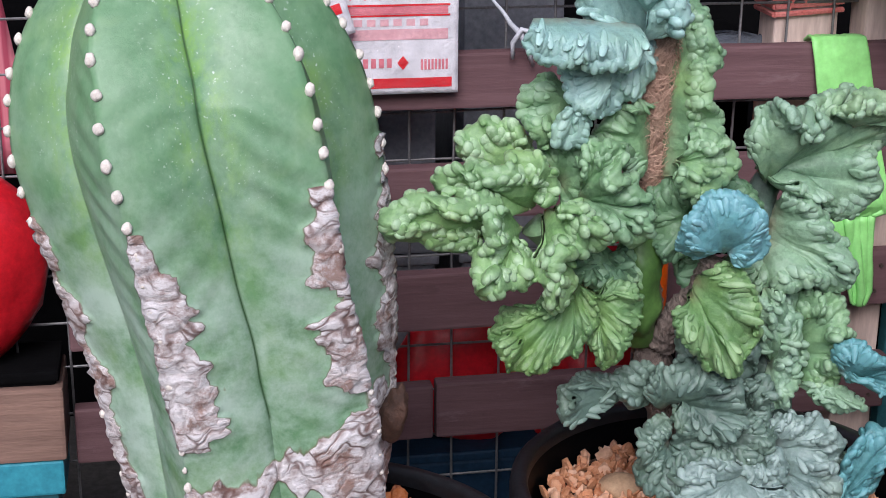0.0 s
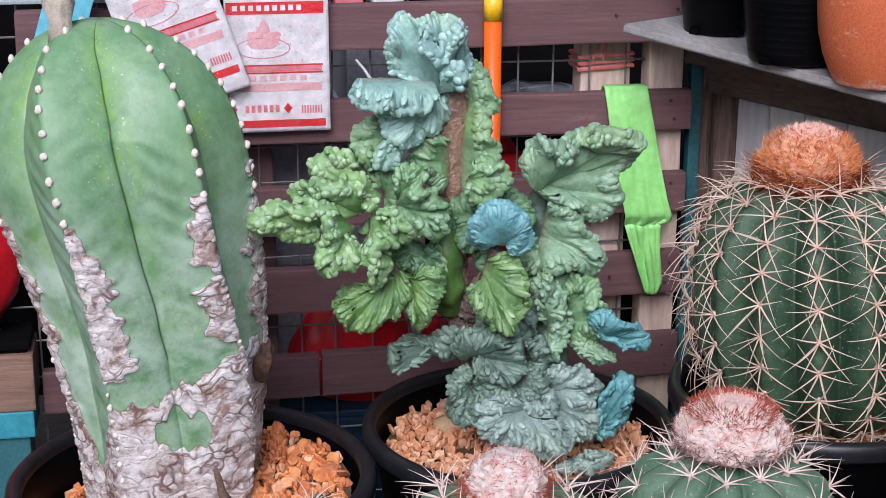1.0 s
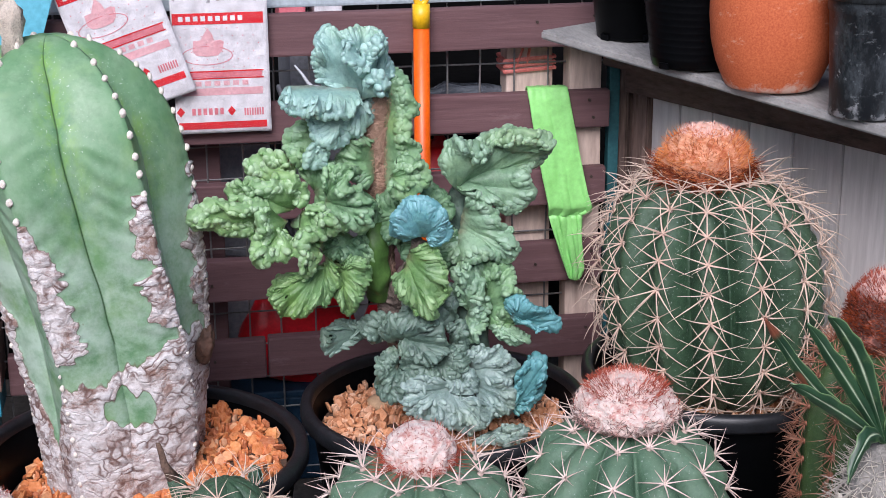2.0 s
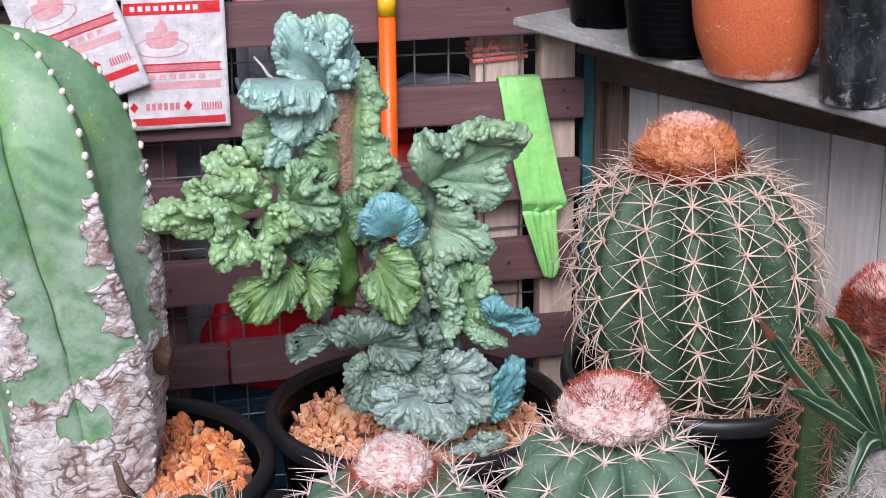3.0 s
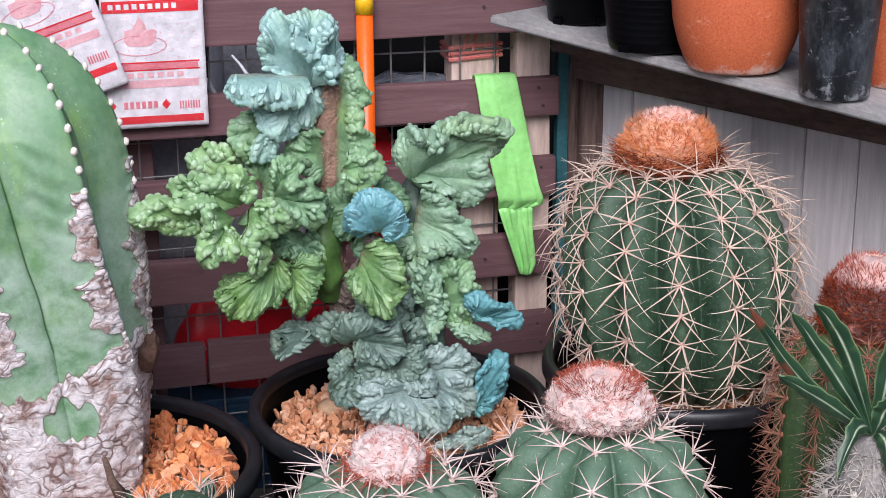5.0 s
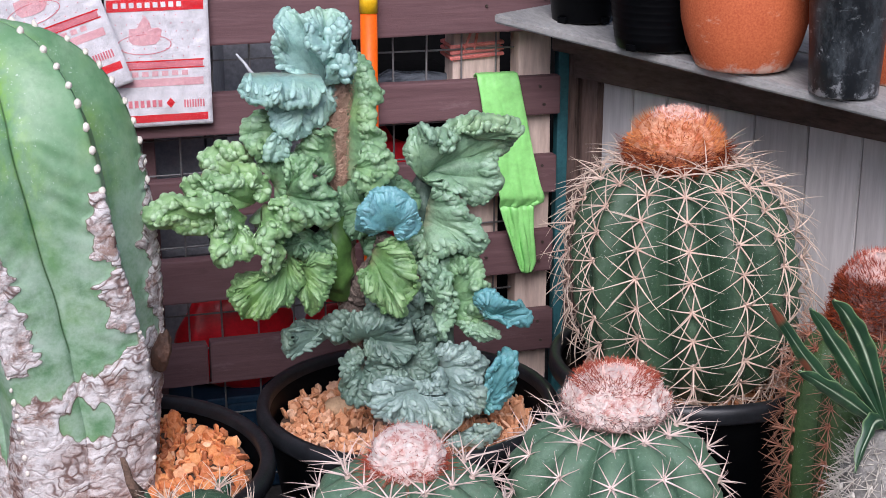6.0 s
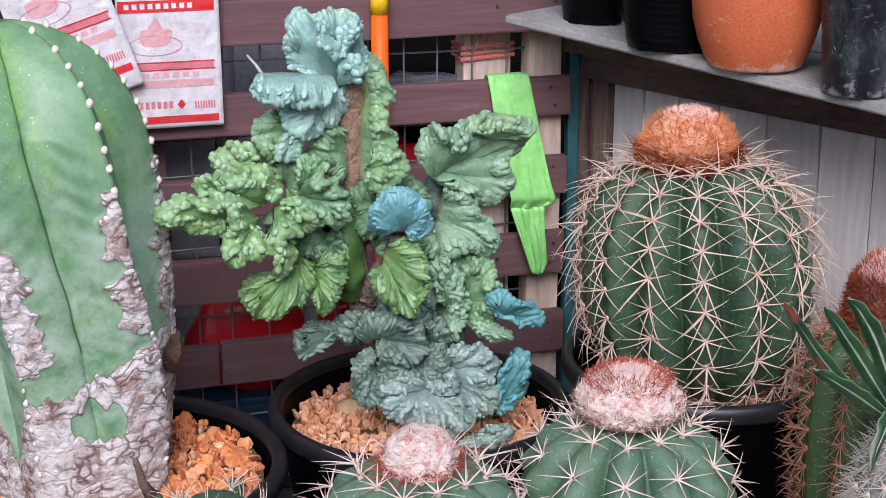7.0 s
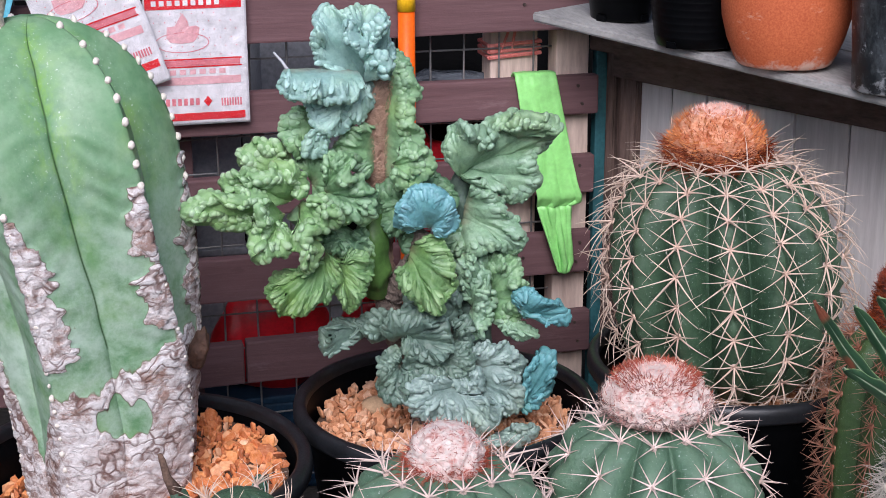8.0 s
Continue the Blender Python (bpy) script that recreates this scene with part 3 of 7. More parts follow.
def crest_lobe(name, tone, foot, rim, ruffle, waves, bulge):
    """A fleshy fan from its foot out to a rim of bulging tubercles; centimetres from the plant's base, ruffle in millimetres."""
    foot = [Vector(p) / 100 for p in foot]
    rim = [Vector(p) / 100 for p in rim]
    seed = sum(ord(ch) for ch in name)
    rng = random.Random(seed)
    _, length = smooth_path(rim, 60)
    ns = max(30, int(length / 0.0022))
    R, length = smooth_path(rim, ns)
    kind = "knobbly" if name in KNOBBLY else "rolled" if name in ROLLED else "smooth" if name in SMOOTH else "mixed"
    club = {"rolled": 0.0062, "smooth": 0.0014, "mixed": 0.0036, "knobbly": 0.0036}[kind]
    if kind != "smooth":
        waves = max(waves, length / 0.055)
    ph, ph2 = rng.random() * 6.28, rng.random() * 6.28
    facing = []
    for i in range(ns):
        out = R[i] - foot[0].lerp(foot[-1], i / (ns - 1))
        n = out.cross((R[min(i + 2, ns - 1)] - R[max(i - 2, 0)]).normalized())
        if n.dot(FRONT) < 0:
            n = -n
        facing.append((n.normalized() * 0.75 + FRONT * 0.6).normalized() if n.length > 1e-9 else FRONT)
    nv, ncap, nb = 22, 7, 9
    vs, grid, bead_a, wool_a = [], [], [], []
    for i in range(ns):
        s = i / (ns - 1)
        B0 = foot[0].lerp(foot[-1], s)
        out = R[i] - B0
        n = Vector((0, 0, 0))
        for j in range(max(0, i - 6), min(ns, i + 7)):
            n += facing[j]
        n.normalize()
        o = out.normalized()
        L = out.length
        size = min(1.0, L / 0.045)
        end = math.sin(math.pi * min(max(s, 0.0), 1.0)) ** 0.35
        wob = noise.noise(Vector((s * waves * 1.1, seed, 4)))
        wave = math.sin(2 * math.pi * (waves * s + wob * 0.45) + ph) + 0.35 * math.sin(2 * math.pi * (waves * 2.1 * s + wob * 0.5) + ph2)
        amp = ruffle * 0.00085 * wave * size
        scallop = 0.0035 * noise.noise(Vector((s * length * 55, seed, 2))) - 0.003
        ring = []
        for k in range(nv + ncap + nb):
            if k < nv:
                v, side = 1 - (1 - k / (nv - 1)) ** 1.45, 1.0
            elif k < nv + ncap:
                v, side = 1.0, None
            else:
                v, side = (1 - (k - nv - ncap + 1) / nb) ** 0.8 if k < nv + ncap + nb - 1 else 0.0, -1.0
            depth = (1 - v) * L
            edge = max(0.0, 1 - depth / 0.022)
            edge = edge * edge * (3 - 2 * edge)
            half = (0.0056 + club * edge) * (0.55 + 0.45 * size) * (0.35 + 0.65 * end)
            # the margin nods forwards on one wave and back on the next
            curl = max(0.0, v - 0.5) / 0.5
            p = B0 + out * v + o * scallop * v * v + n * (bulge * math.sin(math.pi * v) + amp * v ** 3)
            p += -o * 0.007 * curl * curl * size + n * 0.006 * curl * curl * math.sin(2 * math.pi * waves * 0.5 * s + ph2) * size
            if side is None:
                a = math.pi * (k - nv + 1) / (ncap + 1)
                p += (n * math.cos(a) + o * 1.1 * math.sin(a)) * half
            else:
                p += n * half * side
            q = Vector((noise.noise(p * 55 + Vector((seed, 0, 0))), noise.noise(p * 55 + Vector((3, 8, seed))), noise.noise(p * 55 + Vector((6, seed, 9))))) * 0.0026 * v
            q += Vector((noise.noise(p * 190), noise.noise(p * 190 + Vector((3, 8, 1))), noise.noise(p * 190 + Vector((6, 2, 9))))) * 0.0008
            ring.append(len(vs))
            vs.append(p + q)
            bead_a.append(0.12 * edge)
            wool_a.append(0.85 * max(0.0, 1 - v * L / 0.014) * (0.5 + 0.5 * noise.noise(p * 160)) if side == 1.0 else 0.0)
        grid.append((ring, L, end))
    m = len(grid[0][0])
    faces = []
    for (a, _, _), (b, _, _) in zip(grid, grid[1:]):
        for k in range(m):
            faces.append((a[k], a[(k + 1) % m], b[(k + 1) % m], b[k]))
    faces.append(tuple(grid[0][0]))
    faces.append(tuple(reversed(grid[-1][0])))
    base = [v.copy() for v in vs]
    plump = {"shell": 0.8, "heart_fan": 1.15}.get(name, 1.0)
    for where, pitch, wide, long_, high, share in BULB_ROWS[kind]:
        gone = rng.uniform(0, pitch)
        for i in range(1, ns - 1):
            ring, L, end = grid[i]
            if where == "rim":
                k = nv + rng.randrange(2, ncap - 1)
            elif where == "back":
                k = nv + ncap + 1
            else:
                v = 1 - (where * (0.6 + 0.4 * min(1.0, L / 0.045)) + rng.uniform(-1.5, 1.5)) / 1000 / L
                if v < 0.32:
                    continue
                k = max(2, min(nv - 1, round((nv - 1) * (1 - (1 - min(v, 1.0)) ** (1 / 1.45)))))
            gone += (base[ring[k]] - base[grid[i - 1][0][k]]).length * 1000
            crowd = (0.6 + 0.4 * end) * (0.6 + 0.4 * min(1.0, L / 0.045))
            if gone < pitch * plump * crowd:
                continue
            gone = rng.uniform(-0.18, 0.18) * pitch
            if rng.random() > share:
                continue
            along = base[ring[k + 1]] - base[ring[k - 1]]
            across = base[grid[i + 1][0][k]] - base[grid[i - 1][0][k]]
            if along.length < 1e-6 or across.length < 1e-6:
                continue
            along.normalize()
            up = across.cross(along).normalized()
            if up.dot(base[ring[k]] - (base[ring[0]] * 0.3 + (base[ring[nv - 1]] + base[ring[nv + ncap]]) * 0.35)) < 0:
                up = -up
            along = Matrix.Rotation(rng.gauss(0, 0.7 if kind == "knobbly" else 0.22), 3, up) @ along
            across = along.cross(up).normalized()
            grow = rng.uniform(0.82, 1.22) * crowd * plump / 1000
            w, l, h = wide * grow * 1.12, long_ * grow * rng.uniform(0.85, 1.2), high * grow
            c = base[ring[k]] - up * h * (0.40 if kind == "knobbly" else 0.50)
            tip, jig = rng.uniform(0.5, 1.0), rng.random() * 40
            lean = rng.uniform(-0.25, 0.25)
            o = len(vs)
            for x, y, zz in BULB_SPOTS[:BULB_ROOT] + BULB_SPOTS[BULB_ROOT + 1:]:
                f = 1 + 0.16 * noise.noise(Vector((x * 1.3 + jig, y * 1.3, zz)))
                vs.append(c + across * (x * w * f + lean * y * y * w) + along * y * l + up * (zz * h * f + 0.30 * y * h))
                # outer ends and tops take the paler tip colour, as if lit
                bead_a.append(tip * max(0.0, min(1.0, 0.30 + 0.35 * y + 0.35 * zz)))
                wool_a.append(0.0)
            faces += [tuple(ring[k] if q == BULB_ROOT else q + o - (q > BULB_ROOT) for q in f) for f in BULB_FACES]
    me = bpy.data.meshes.new("crest_fan")
    me.from_pydata(vs, [], faces)
    for nm, vals in (("bead", bead_a), ("wool", wool_a)):
        at = me.attributes.new(nm, "FLOAT", "POINT")
        at.data.foreach_set("value", vals)
    me.polygons.foreach_set("use_smooth", [True] * len(me.polygons))
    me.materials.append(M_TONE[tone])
    ob = new("crest_fan", me)
    ob.parent = crest
    ob["label"] = {"blue_grey": "waxy blue-grey fan", "yellow": "yellow-green fan", "leaf": "fresh green pleated fan", "green": "mid-green fan", "grey_green": "dull grey-green fan", "teal": "powdery teal-blue fan",
                   "pale_grey": "pale grey-green waxy fan", "blue": "powdery sky-blue fan", "dark_green": "deep green fan", "sage": "sage green fan"}[tone]
    return ob


M_CORK = two_scale("fibrous_brown_cork", (0.27, 0.14, 0.095), (0.64, 0.44, 0.33), 70, 330, 0.95, 1.0, 0.006, (1, 1, 0.35))
M_HAIRY = two_scale("hairy_grey_brown_cork", (0.085, 0.06, 0.05), (0.30, 0.24, 0.20), 60, 330, 0.95, 1.0, 0.006, (1, 1, 0.35))
M_STEM = two_scale("smooth_green_stem", (0.04, 0.105, 0.02), (0.085, 0.18, 0.04), 20, 160, 0.5, 0.2, 0.001)


def stem(name, pts, radii, material, label=""):
    path, _ = smooth_path([Vector(p) / 100 for p in pts], 120)
    rr = [radii[0] + (radii[-1] - radii[0]) * i / 119 for i in range(120)]
    bm = bmesh.new()
    tube(bm, path, [r * (1 + 0.15 * noise.noise(p * 25)) for r, p in zip(rr, path)], 40)
    for v in bm.verts:
        v.co += Vector((noise.noise(v.co * 45), noise.noise(v.co * 45 + Vector((4, 1, 7))), noise.noise(v.co * 45 + Vector((8, 3, 2))))) * 0.004
        if material in (M_CORK, M_HAIRY):
            v.co += Vector((noise.noise(v.co * 230), noise.noise(v.co * 230 + Vector((4, 1, 7))), 0.3 * noise.noise(v.co * 200))) * 0.0030
    part(name, bm, material, crest, label, smooth=True)


stem("trunk", [(-1.2, 0.0, -1.5), (-1.8, 0.5, 5.6), (-5.1, 0.8, 12.6), (-6.4, 1.8, 18.2)], (0.026, 0.015), M_HAIRY, "hairy grey-brown lower trunk")
stem("trunk", [(-6.0, 1.6, 16.5), (-6.6, 2.0, 19.2), (-7.1, 2.0, 26.3), (-7.4, 0.2, 33.7), (-7.8, -1.0, 39.3), (-7.4, -1.4, 44.5)], (0.0165, 0.0125), M_CORK, "corky brown upper trunk")
def fibre_coat(pts, radius, count, seed):
    """Matted brown fibres lying round a stretch of corky trunk."""
    rng = random.Random(seed)
    path, _ = smooth_path([Vector(p) / 100 for p in pts], 60)
    vs, fs = [], []
    for _ in range(count):
        i = rng.randrange(1, 58)
        a, turn, climb = rng.random() * 6.28, rng.uniform(0.2, 0.9) * rng.choice((-1, 1)), rng.uniform(-0.018, 0.018)
        w = rng.uniform(0.00010, 0.00022)
        o = len(vs)
        for k in range(5):
            q = a + turn * k / 4
            r = radius * rng.uniform(1.0, 1.05) + rng.uniform(0.0, 0.0035) * math.sin(math.pi * k / 4)
            p = path[i] + Vector((r * math.cos(q), r * math.sin(q), climb * k / 4))
            vs += [p + Vector((0, 0, w)), p + Vector((math.cos(q) * w, math.sin(q) * w, -w)), p - Vector((math.cos(q) * w, math.sin(q) * w, w))]
        for k in range(4):
            for j in range(3):
                fs.append((o + 3 * k + j, o + 3 * k + (j + 1) % 3, o + 3 * k + 3 + (j + 1) % 3, o + 3 * k + 3 + j))
    me = bpy.data.meshes.new("fibre_coat")
    me.from_pydata(vs, [], fs)
    m, nt, b = mat("tan_fibre", 0.85)
    nt.links.new(ramp(nt, nt.nodes.new("ShaderNodeNewGeometry").outputs["Random Per Island"], [(0.0, (0.24, 0.12, 0.075)), (1.0, (0.68, 0.46, 0.34))]), b.inputs["Base Color"])
    me.materials.append(m)
    ob = new("fibre_coat", me)
    ob.parent = crest
    ob["kind"] = "stuff"


fibre_coat([(-7.1, 2.0, 26.3), (-7.4, 0.2, 33.7), (-7.8, -1.0, 39.3), (-7.4, -1.4, 44.5)], 0.0165, 2600, 4)
stem("branch", [(0.1, 0.5, 0.5), (3.3, 0.2, 7.8), (4.4, 0.2, 15.0), (4.0, 1.0, 22.5), (2.7, 1.0, 30.3), (6.2, 1.0, 33.5)], (0.030, 0.012), M_TONE["grey_green"])
stem("branch", [(-6.4, 1.0, 18.8), (-9.5, 0.0, 22.8), (-13.0, -1.0, 26.0), (-17.6, -3.0, 29.6)], (0.016, 0.012), M_TONE["green"])
stem("branch", [(-5.6, 0.5, 17.5), (-4.6, -1.0, 20.5), (-3.6, -2.5, 23.2), (-2.9, -4.0, 26.4)], (0.016, 0.008), M_HAIRY)
stem("branch", [(-7.4, 1.0, 18.0), (-8.0, -1.0, 21.7), (-8.2, -1.2, 25.0), (-8.0, 0.0, 29.0)], (0.015, 0.019), M_STEM, "smooth bright green stem")
crest_lobe("fill_a", "grey_green", [(-1.1, -1.0, 18.0), (-1.0, -1.0, 18.7)], [(-5.3, -2.0, 21.1), (-5.2, -3.0, 17.6), (-2.4, -4.0, 13.8), (1.0, -4.0, 15.7), (2.3, -3.0, 18.7), (1.7, -2.5, 20.7)], 6, 5, 0.012)
crest_lobe("fill_b", "dark_green", [(-2.7, 0.0, 30.0)], [(-7.5, -1.0, 31.3), (-8.3, -2.0, 28.3), (-6.6, -2.5, 25.6), (-2.6, -3.0, 27.1), (1.4, -3.0, 28.2), (1.5, -2.0, 31.3), (-1.5, -1.0, 33.6)], 6, 5, 0.012)
crest_lobe("fill_c", "green", [(-10.1, 0.0, 25.8)], [(-14.2, -2.0, 28.7), (-14.5, -3.0, 25.7), (-12.0, -3.0, 23.4), (-8.6, -2.5, 23.0), (-7.8, -2.0, 26.2), (-8.9, -1.0, 28.7)], 6, 5, 0.012)
crest_lobe("fill_d", "sage", [(3.7, -1.0, 15.8)], [(0.9, -3.0, 18.8), (1.5, -3.5, 21.8), (4.5, -4.0, 21.0), (5.5, -4.0, 17.4), (4.3, -4.5, 13.4), (1.7, -4.0, 12.0)], 6, 6, 0.012)
crest_lobe("fill_e", "grey_green", [(-1.6, -3.0, 10.5)], [(-5.8, -4.0, 14.2), (-5.5, -5.5, 10.4), (-2.3, -6.5, 8.4), (1.7, -6.5, 8.3), (3.0, -5.5, 11.0), (1.6, -4.5, 13.7)], 6, 6, 0.012)
crest_lobe("fill_f", "green", [(-15.3, -1.0, 32.5)], [(-17.5, -2.0, 35.9), (-15.8, -2.0, 37.6), (-13.0, -2.5, 36.7), (-11.9, -3.0, 33.5), (-13.4, -3.0, 29.9), (-15.6, -3.0, 29.4)], 6, 5, 0.012)
crest_lobe("fill_g", "dark_green", [(-7.3, 0.0, 30.3)], [(-11.5, -2.0, 33.9), (-11.3, -2.5, 31.3), (-9.4, -2.5, 28.5), (-6.4, -2.0, 28.8)], 5, 4, 0.008)
crest_lobe("fill_i", "dark_green", [(-1.1, 0.0, 24.7)], [(-5.3, -1.0, 27.1), (-4.9, -2.0, 23.5), (-1.3, -2.5, 22.0), (2.2, -2.0, 23.0), (2.8, -1.0, 26.4), (0.5, -1.0, 28.0)], 5, 5, 0.012)
crest_lobe("fill_h", "sage", [(4.0, 0.0, 24.0)], [(0.4, -1.0, 26.6), (0.8, -2.0, 22.7), (3.4, -2.5, 19.9), (6.6, -2.0, 19.4), (7.9, -1.0, 22.5)], 6, 5, 0.01)
crest_lobe("crown", "blue_grey", [(-9.8, -1.0, 41.4), (-6.5, -1.0, 43.8)], [(-10.7, -4.0, 41.8), (-12.7, -4.5, 44.9), (-15.2, -4.5, 47.8), (-15.7, -4.0, 50.8), (-13.9, -3.0, 52.9), (-11.7, -4.0, 52.7), (-9.6, -2.5, 53.0), (-7.5, -3.0, 52.6), (-6.4, -2.0, 49.8), (-6.4, -3.0, 46.8), (-7.6, -4.0, 45.1)], 7, 5, 0.008)
crest_lobe("crown_curl", "blue_grey", [(-9.0, -3.0, 46.3)], [(-12.1, -4.0, 49.7), (-11.5, -5.5, 51.5), (-10.5, -6.0, 49.7), (-9.7, -6.0, 49.4), (-8.6, -5.5, 51.7), (-7.1, -4.0, 51.7)], 5, 3, 0.006)
crest_lobe("crown_fold", "blue_grey", [(-9.7, -3.0, 44.1)], [(-9.6, -5.5, 47.4), (-8.5, -6.0, 48.1), (-7.0, -5.5, 47.1), (-6.6, -4.5, 45.8), (-7.6, -4.0, 44.8)], 3, 2, 0.004)
crest_lobe("tongue", "blue_grey", [(-10.2, -3.2, 45.4), (-18.6, -4.6, 46.3)], [(-9.8, -6.2, 43.4), (-11.4, -7.4, 42.7), (-13.8, -8.0, 43.0), (-16.2, -8.0, 43.2), (-18.4, -7.4, 43.4), (-19.9, -6.2, 44.8)], 7, 3.5, 0.010)
crest_lobe("under_tongue", "blue_grey", [(-10.2, -2.0, 42.4)], [(-16.6, -4.0, 43.6), (-16.4, -4.6, 41.2), (-15.4, -5.0, 39.2), (-13.6, -5.2, 38.3), (-12.0, -5.0, 39.9), (-11.1, -5.0, 41.4)], 2, 2, 0.016)
crest_lobe("neck", "blue_grey", [(-9.2, -1.5, 44.4)], [(-12.4, -3.2, 43.4), (-12.0, -3.8, 40.6), (-10.4, -4.0, 39.4), (-8.8, -3.4, 40.6), (-7.6, -2.6, 43.6)], 2, 2, 0.010)
crest_lobe("hanging_left", "green", [(-13.7, -1.0, 39.0)], [(-17.4, -1.0, 41.8), (-18.7, -2.5, 40.0), (-18.5, -3.0, 37.2), (-17.4, -3.5, 36.3), (-16.5, -4.0, 38.3)], 5, 3, 0.006)
crest_lobe("hanging_mid", "blue_grey", [(-13.3, -3.0, 40.1)], [(-16.0, -4.5, 39.3), (-17.1, -5.0, 37.9), (-16.7, -5.0, 36.5), (-15.3, -5.5, 37.1), (-14.4, -5.5, 38.8)], 3, 2, 0.006)
crest_lobe("nape", "green", [(-8.1, -1.0, 34.0), (-7.9, -1.0, 38.7)], [(-9.4, -3.0, 32.7), (-11.3, -3.5, 34.6), (-12.9, -3.0, 36.2), (-12.1, -3.0, 38.4), (-10.1, -3.0, 39.8), (-8.2, -2.0, 38.6)], 6, 4, 0.006)
crest_lobe("trunk_strip", "green", [(-6.7, -1.0, 32.6), (-6.7, -1.0, 46.4)], [(-3.6, -4.5, 32.7), (-2.0, -4.0, 34.4), (-3.2, -4.0, 37.4), (-4.2, -4.0, 40.1), (-3.5, -3.0, 42.8), (-3.7, -2.0, 45.2), (-5.1, -1.0, 47.7)], 6, 7, 0.006)
crest_lobe("trunk_foot", "green", [(-6.4, -3.0, 34.4)], [(-7.3, -6.0, 33.6), (-5.1, -6.0, 32.5), (-2.7, -5.5, 33.5), (-2.2, -5.0, 35.3), (-4.1, -5.0, 37.3), (-5.7, -5.0, 37.2)], 5, 5, 0.008)
crest_lobe("left_back", "yellow", [(-17.8, -1.0, 32.7)], [(-23.5, 0.0, 34.8), (-23.2, -0.5, 36.6), (-21.1, -1.0, 37.7), (-18.6, -1.0, 37.2), (-17.4, -1.0, 36.0)], 4, 3, 0.006)
crest_lobe("left_curl", "yellow", [(-18.7, -4.0, 31.1), (-17.4, -3.0, 31.9)], [(-22.6, -7.0, 31.1), (-24.6, -7.0, 33.4), (-25.8, -6.0, 34.9), (-24.1, -6.0, 35.9), (-21.7, -7.0, 35.4), (-19.8, -6.0, 36.1), (-17.9, -6.0, 36.0), (-16.9, -6.0, 34.0), (-17.6, -7.0, 32.0)], 7, 5, 0.008)
crest_lobe("finger", "yellow", [(-20.9, -5.5, 30.9), (-21.9, -5.0, 29.5)], [(-21.3, -8.0, 33.4), (-24.1, -8.5, 33.9), (-27.1, -8.5, 34.1), (-29.7, -9.0, 33.3), (-30.8, -9.0, 32.0), (-29.6, -9.0, 31.1), (-26.7, -8.5, 30.4), (-23.6, -8.0, 30.2)], 4, 4, 0.004)
crest_lobe("left_droop", "yellow", [(-19.2, -4.0, 30.0)], [(-22.0, -8.5, 33.4), (-23.1, -9.0, 31.7), (-22.6, -9.0, 29.5), (-23.7, -9.0, 27.6), (-23.4, -9.0, 26.3), (-21.5, -9.5, 26.4), (-20.1, -9.0, 28.0), (-19.5, -8.0, 29.6)], 7, 4, 0.006)
crest_lobe("mid_droop", "yellow", [(-17.3, -4.0, 30.8), (-16.3, -4.0, 31.4)], [(-18.8, -8.0, 28.2), (-18.4, -9.0, 26.2), (-17.4, -9.0, 24.7), (-16.5, -9.0, 26.2), (-16.6, -9.5, 28.5), (-15.1, -9.0, 30.5), (-15.2, -8.5, 32.6), (-16.7, -8.0, 33.4)], 7, 5, 0.006)
crest_lobe("mid_bead", "yellow", [(-15.8, -5.0, 31.0)], [(-15.0, -8.5, 31.3), (-13.8, -9.0, 31.4), (-13.5, -9.0, 30.4), (-14.2, -9.0, 29.6), (-15.2, -8.5, 29.9)], 3, 2, 0.004)
crest_lobe("right_frill", "green", [(-14.2, -3.0, 32.0)], [(-14.4, -6.0, 29.2), (-12.0, -6.5, 29.3), (-9.6, -6.0, 29.2), (-9.0, -5.5, 31.3), (-10.5, -6.0, 33.5), (-11.8, -6.5, 34.9), (-12.0, -6.0, 36.6), (-13.8, -5.5, 36.9), (-15.1, -5.5, 35.7)], 9, 6, 0.008)
crest_lobe("lower_fan", "leaf", [(-13.2, -3.0, 24.5), (-14.5, -3.0, 25.0)], [(-16.7, -5.0, 24.4), (-20.1, -6.0, 23.0), (-21.9, -6.5, 21.9), (-21.6, -7.0, 20.0), (-19.2, -7.5, 18.8), (-17.0, -8.0, 19.4), (-15.0, -7.5, 20.3), (-13.2, -7.0, 22.5), (-12.7, -6.0, 24.4)], 7, 7, 0.008)
crest_lobe("lower_fan_side", "leaf", [(-13.1, -2.0, 23.9)], [(-11.9, -5.0, 25.1), (-10.0, -5.5, 25.1), (-9.2, -6.0, 23.1), (-10.0, -6.5, 21.3), (-11.3, -6.5, 18.7), (-13.0, -6.5, 18.9), (-13.8, -6.0, 21.2)], 7, 5, 0.008)
crest_lobe("lower_back", "dark_green", [(-11.6, -1.0, 26.2)], [(-14.4, -3.0, 27.7), (-14.9, -3.5, 25.8), (-13.4, -4.0, 24.2), (-10.8, -4.0, 23.6), (-9.0, -3.0, 24.5), (-9.5, -3.0, 27.6)], 5, 4, 0.006)
crest_lobe("small_fan", "grey_green", [(-8.6, -1.0, 14.4)], [(-10.7, -2.0, 16.0), (-13.5, -2.5, 16.1), (-15.5, -3.0, 15.4), (-15.7, -3.0, 13.7), (-15.0, -3.0, 12.3), (-13.4, -3.5, 13.6), (-11.0, -3.0, 14.3)], 5, 3, 0.006)
crest_lobe("small_fan_root", "grey_green", [(-6.0, -1.5, 13.4)], [(-7.4, -2.0, 17.2), (-9.4, -2.6, 16.8), (-10.6, -3.0, 15.4), (-10.0, -3.0, 13.8), (-8.6, -3.0, 12.8)], 3, 3, 0.005)
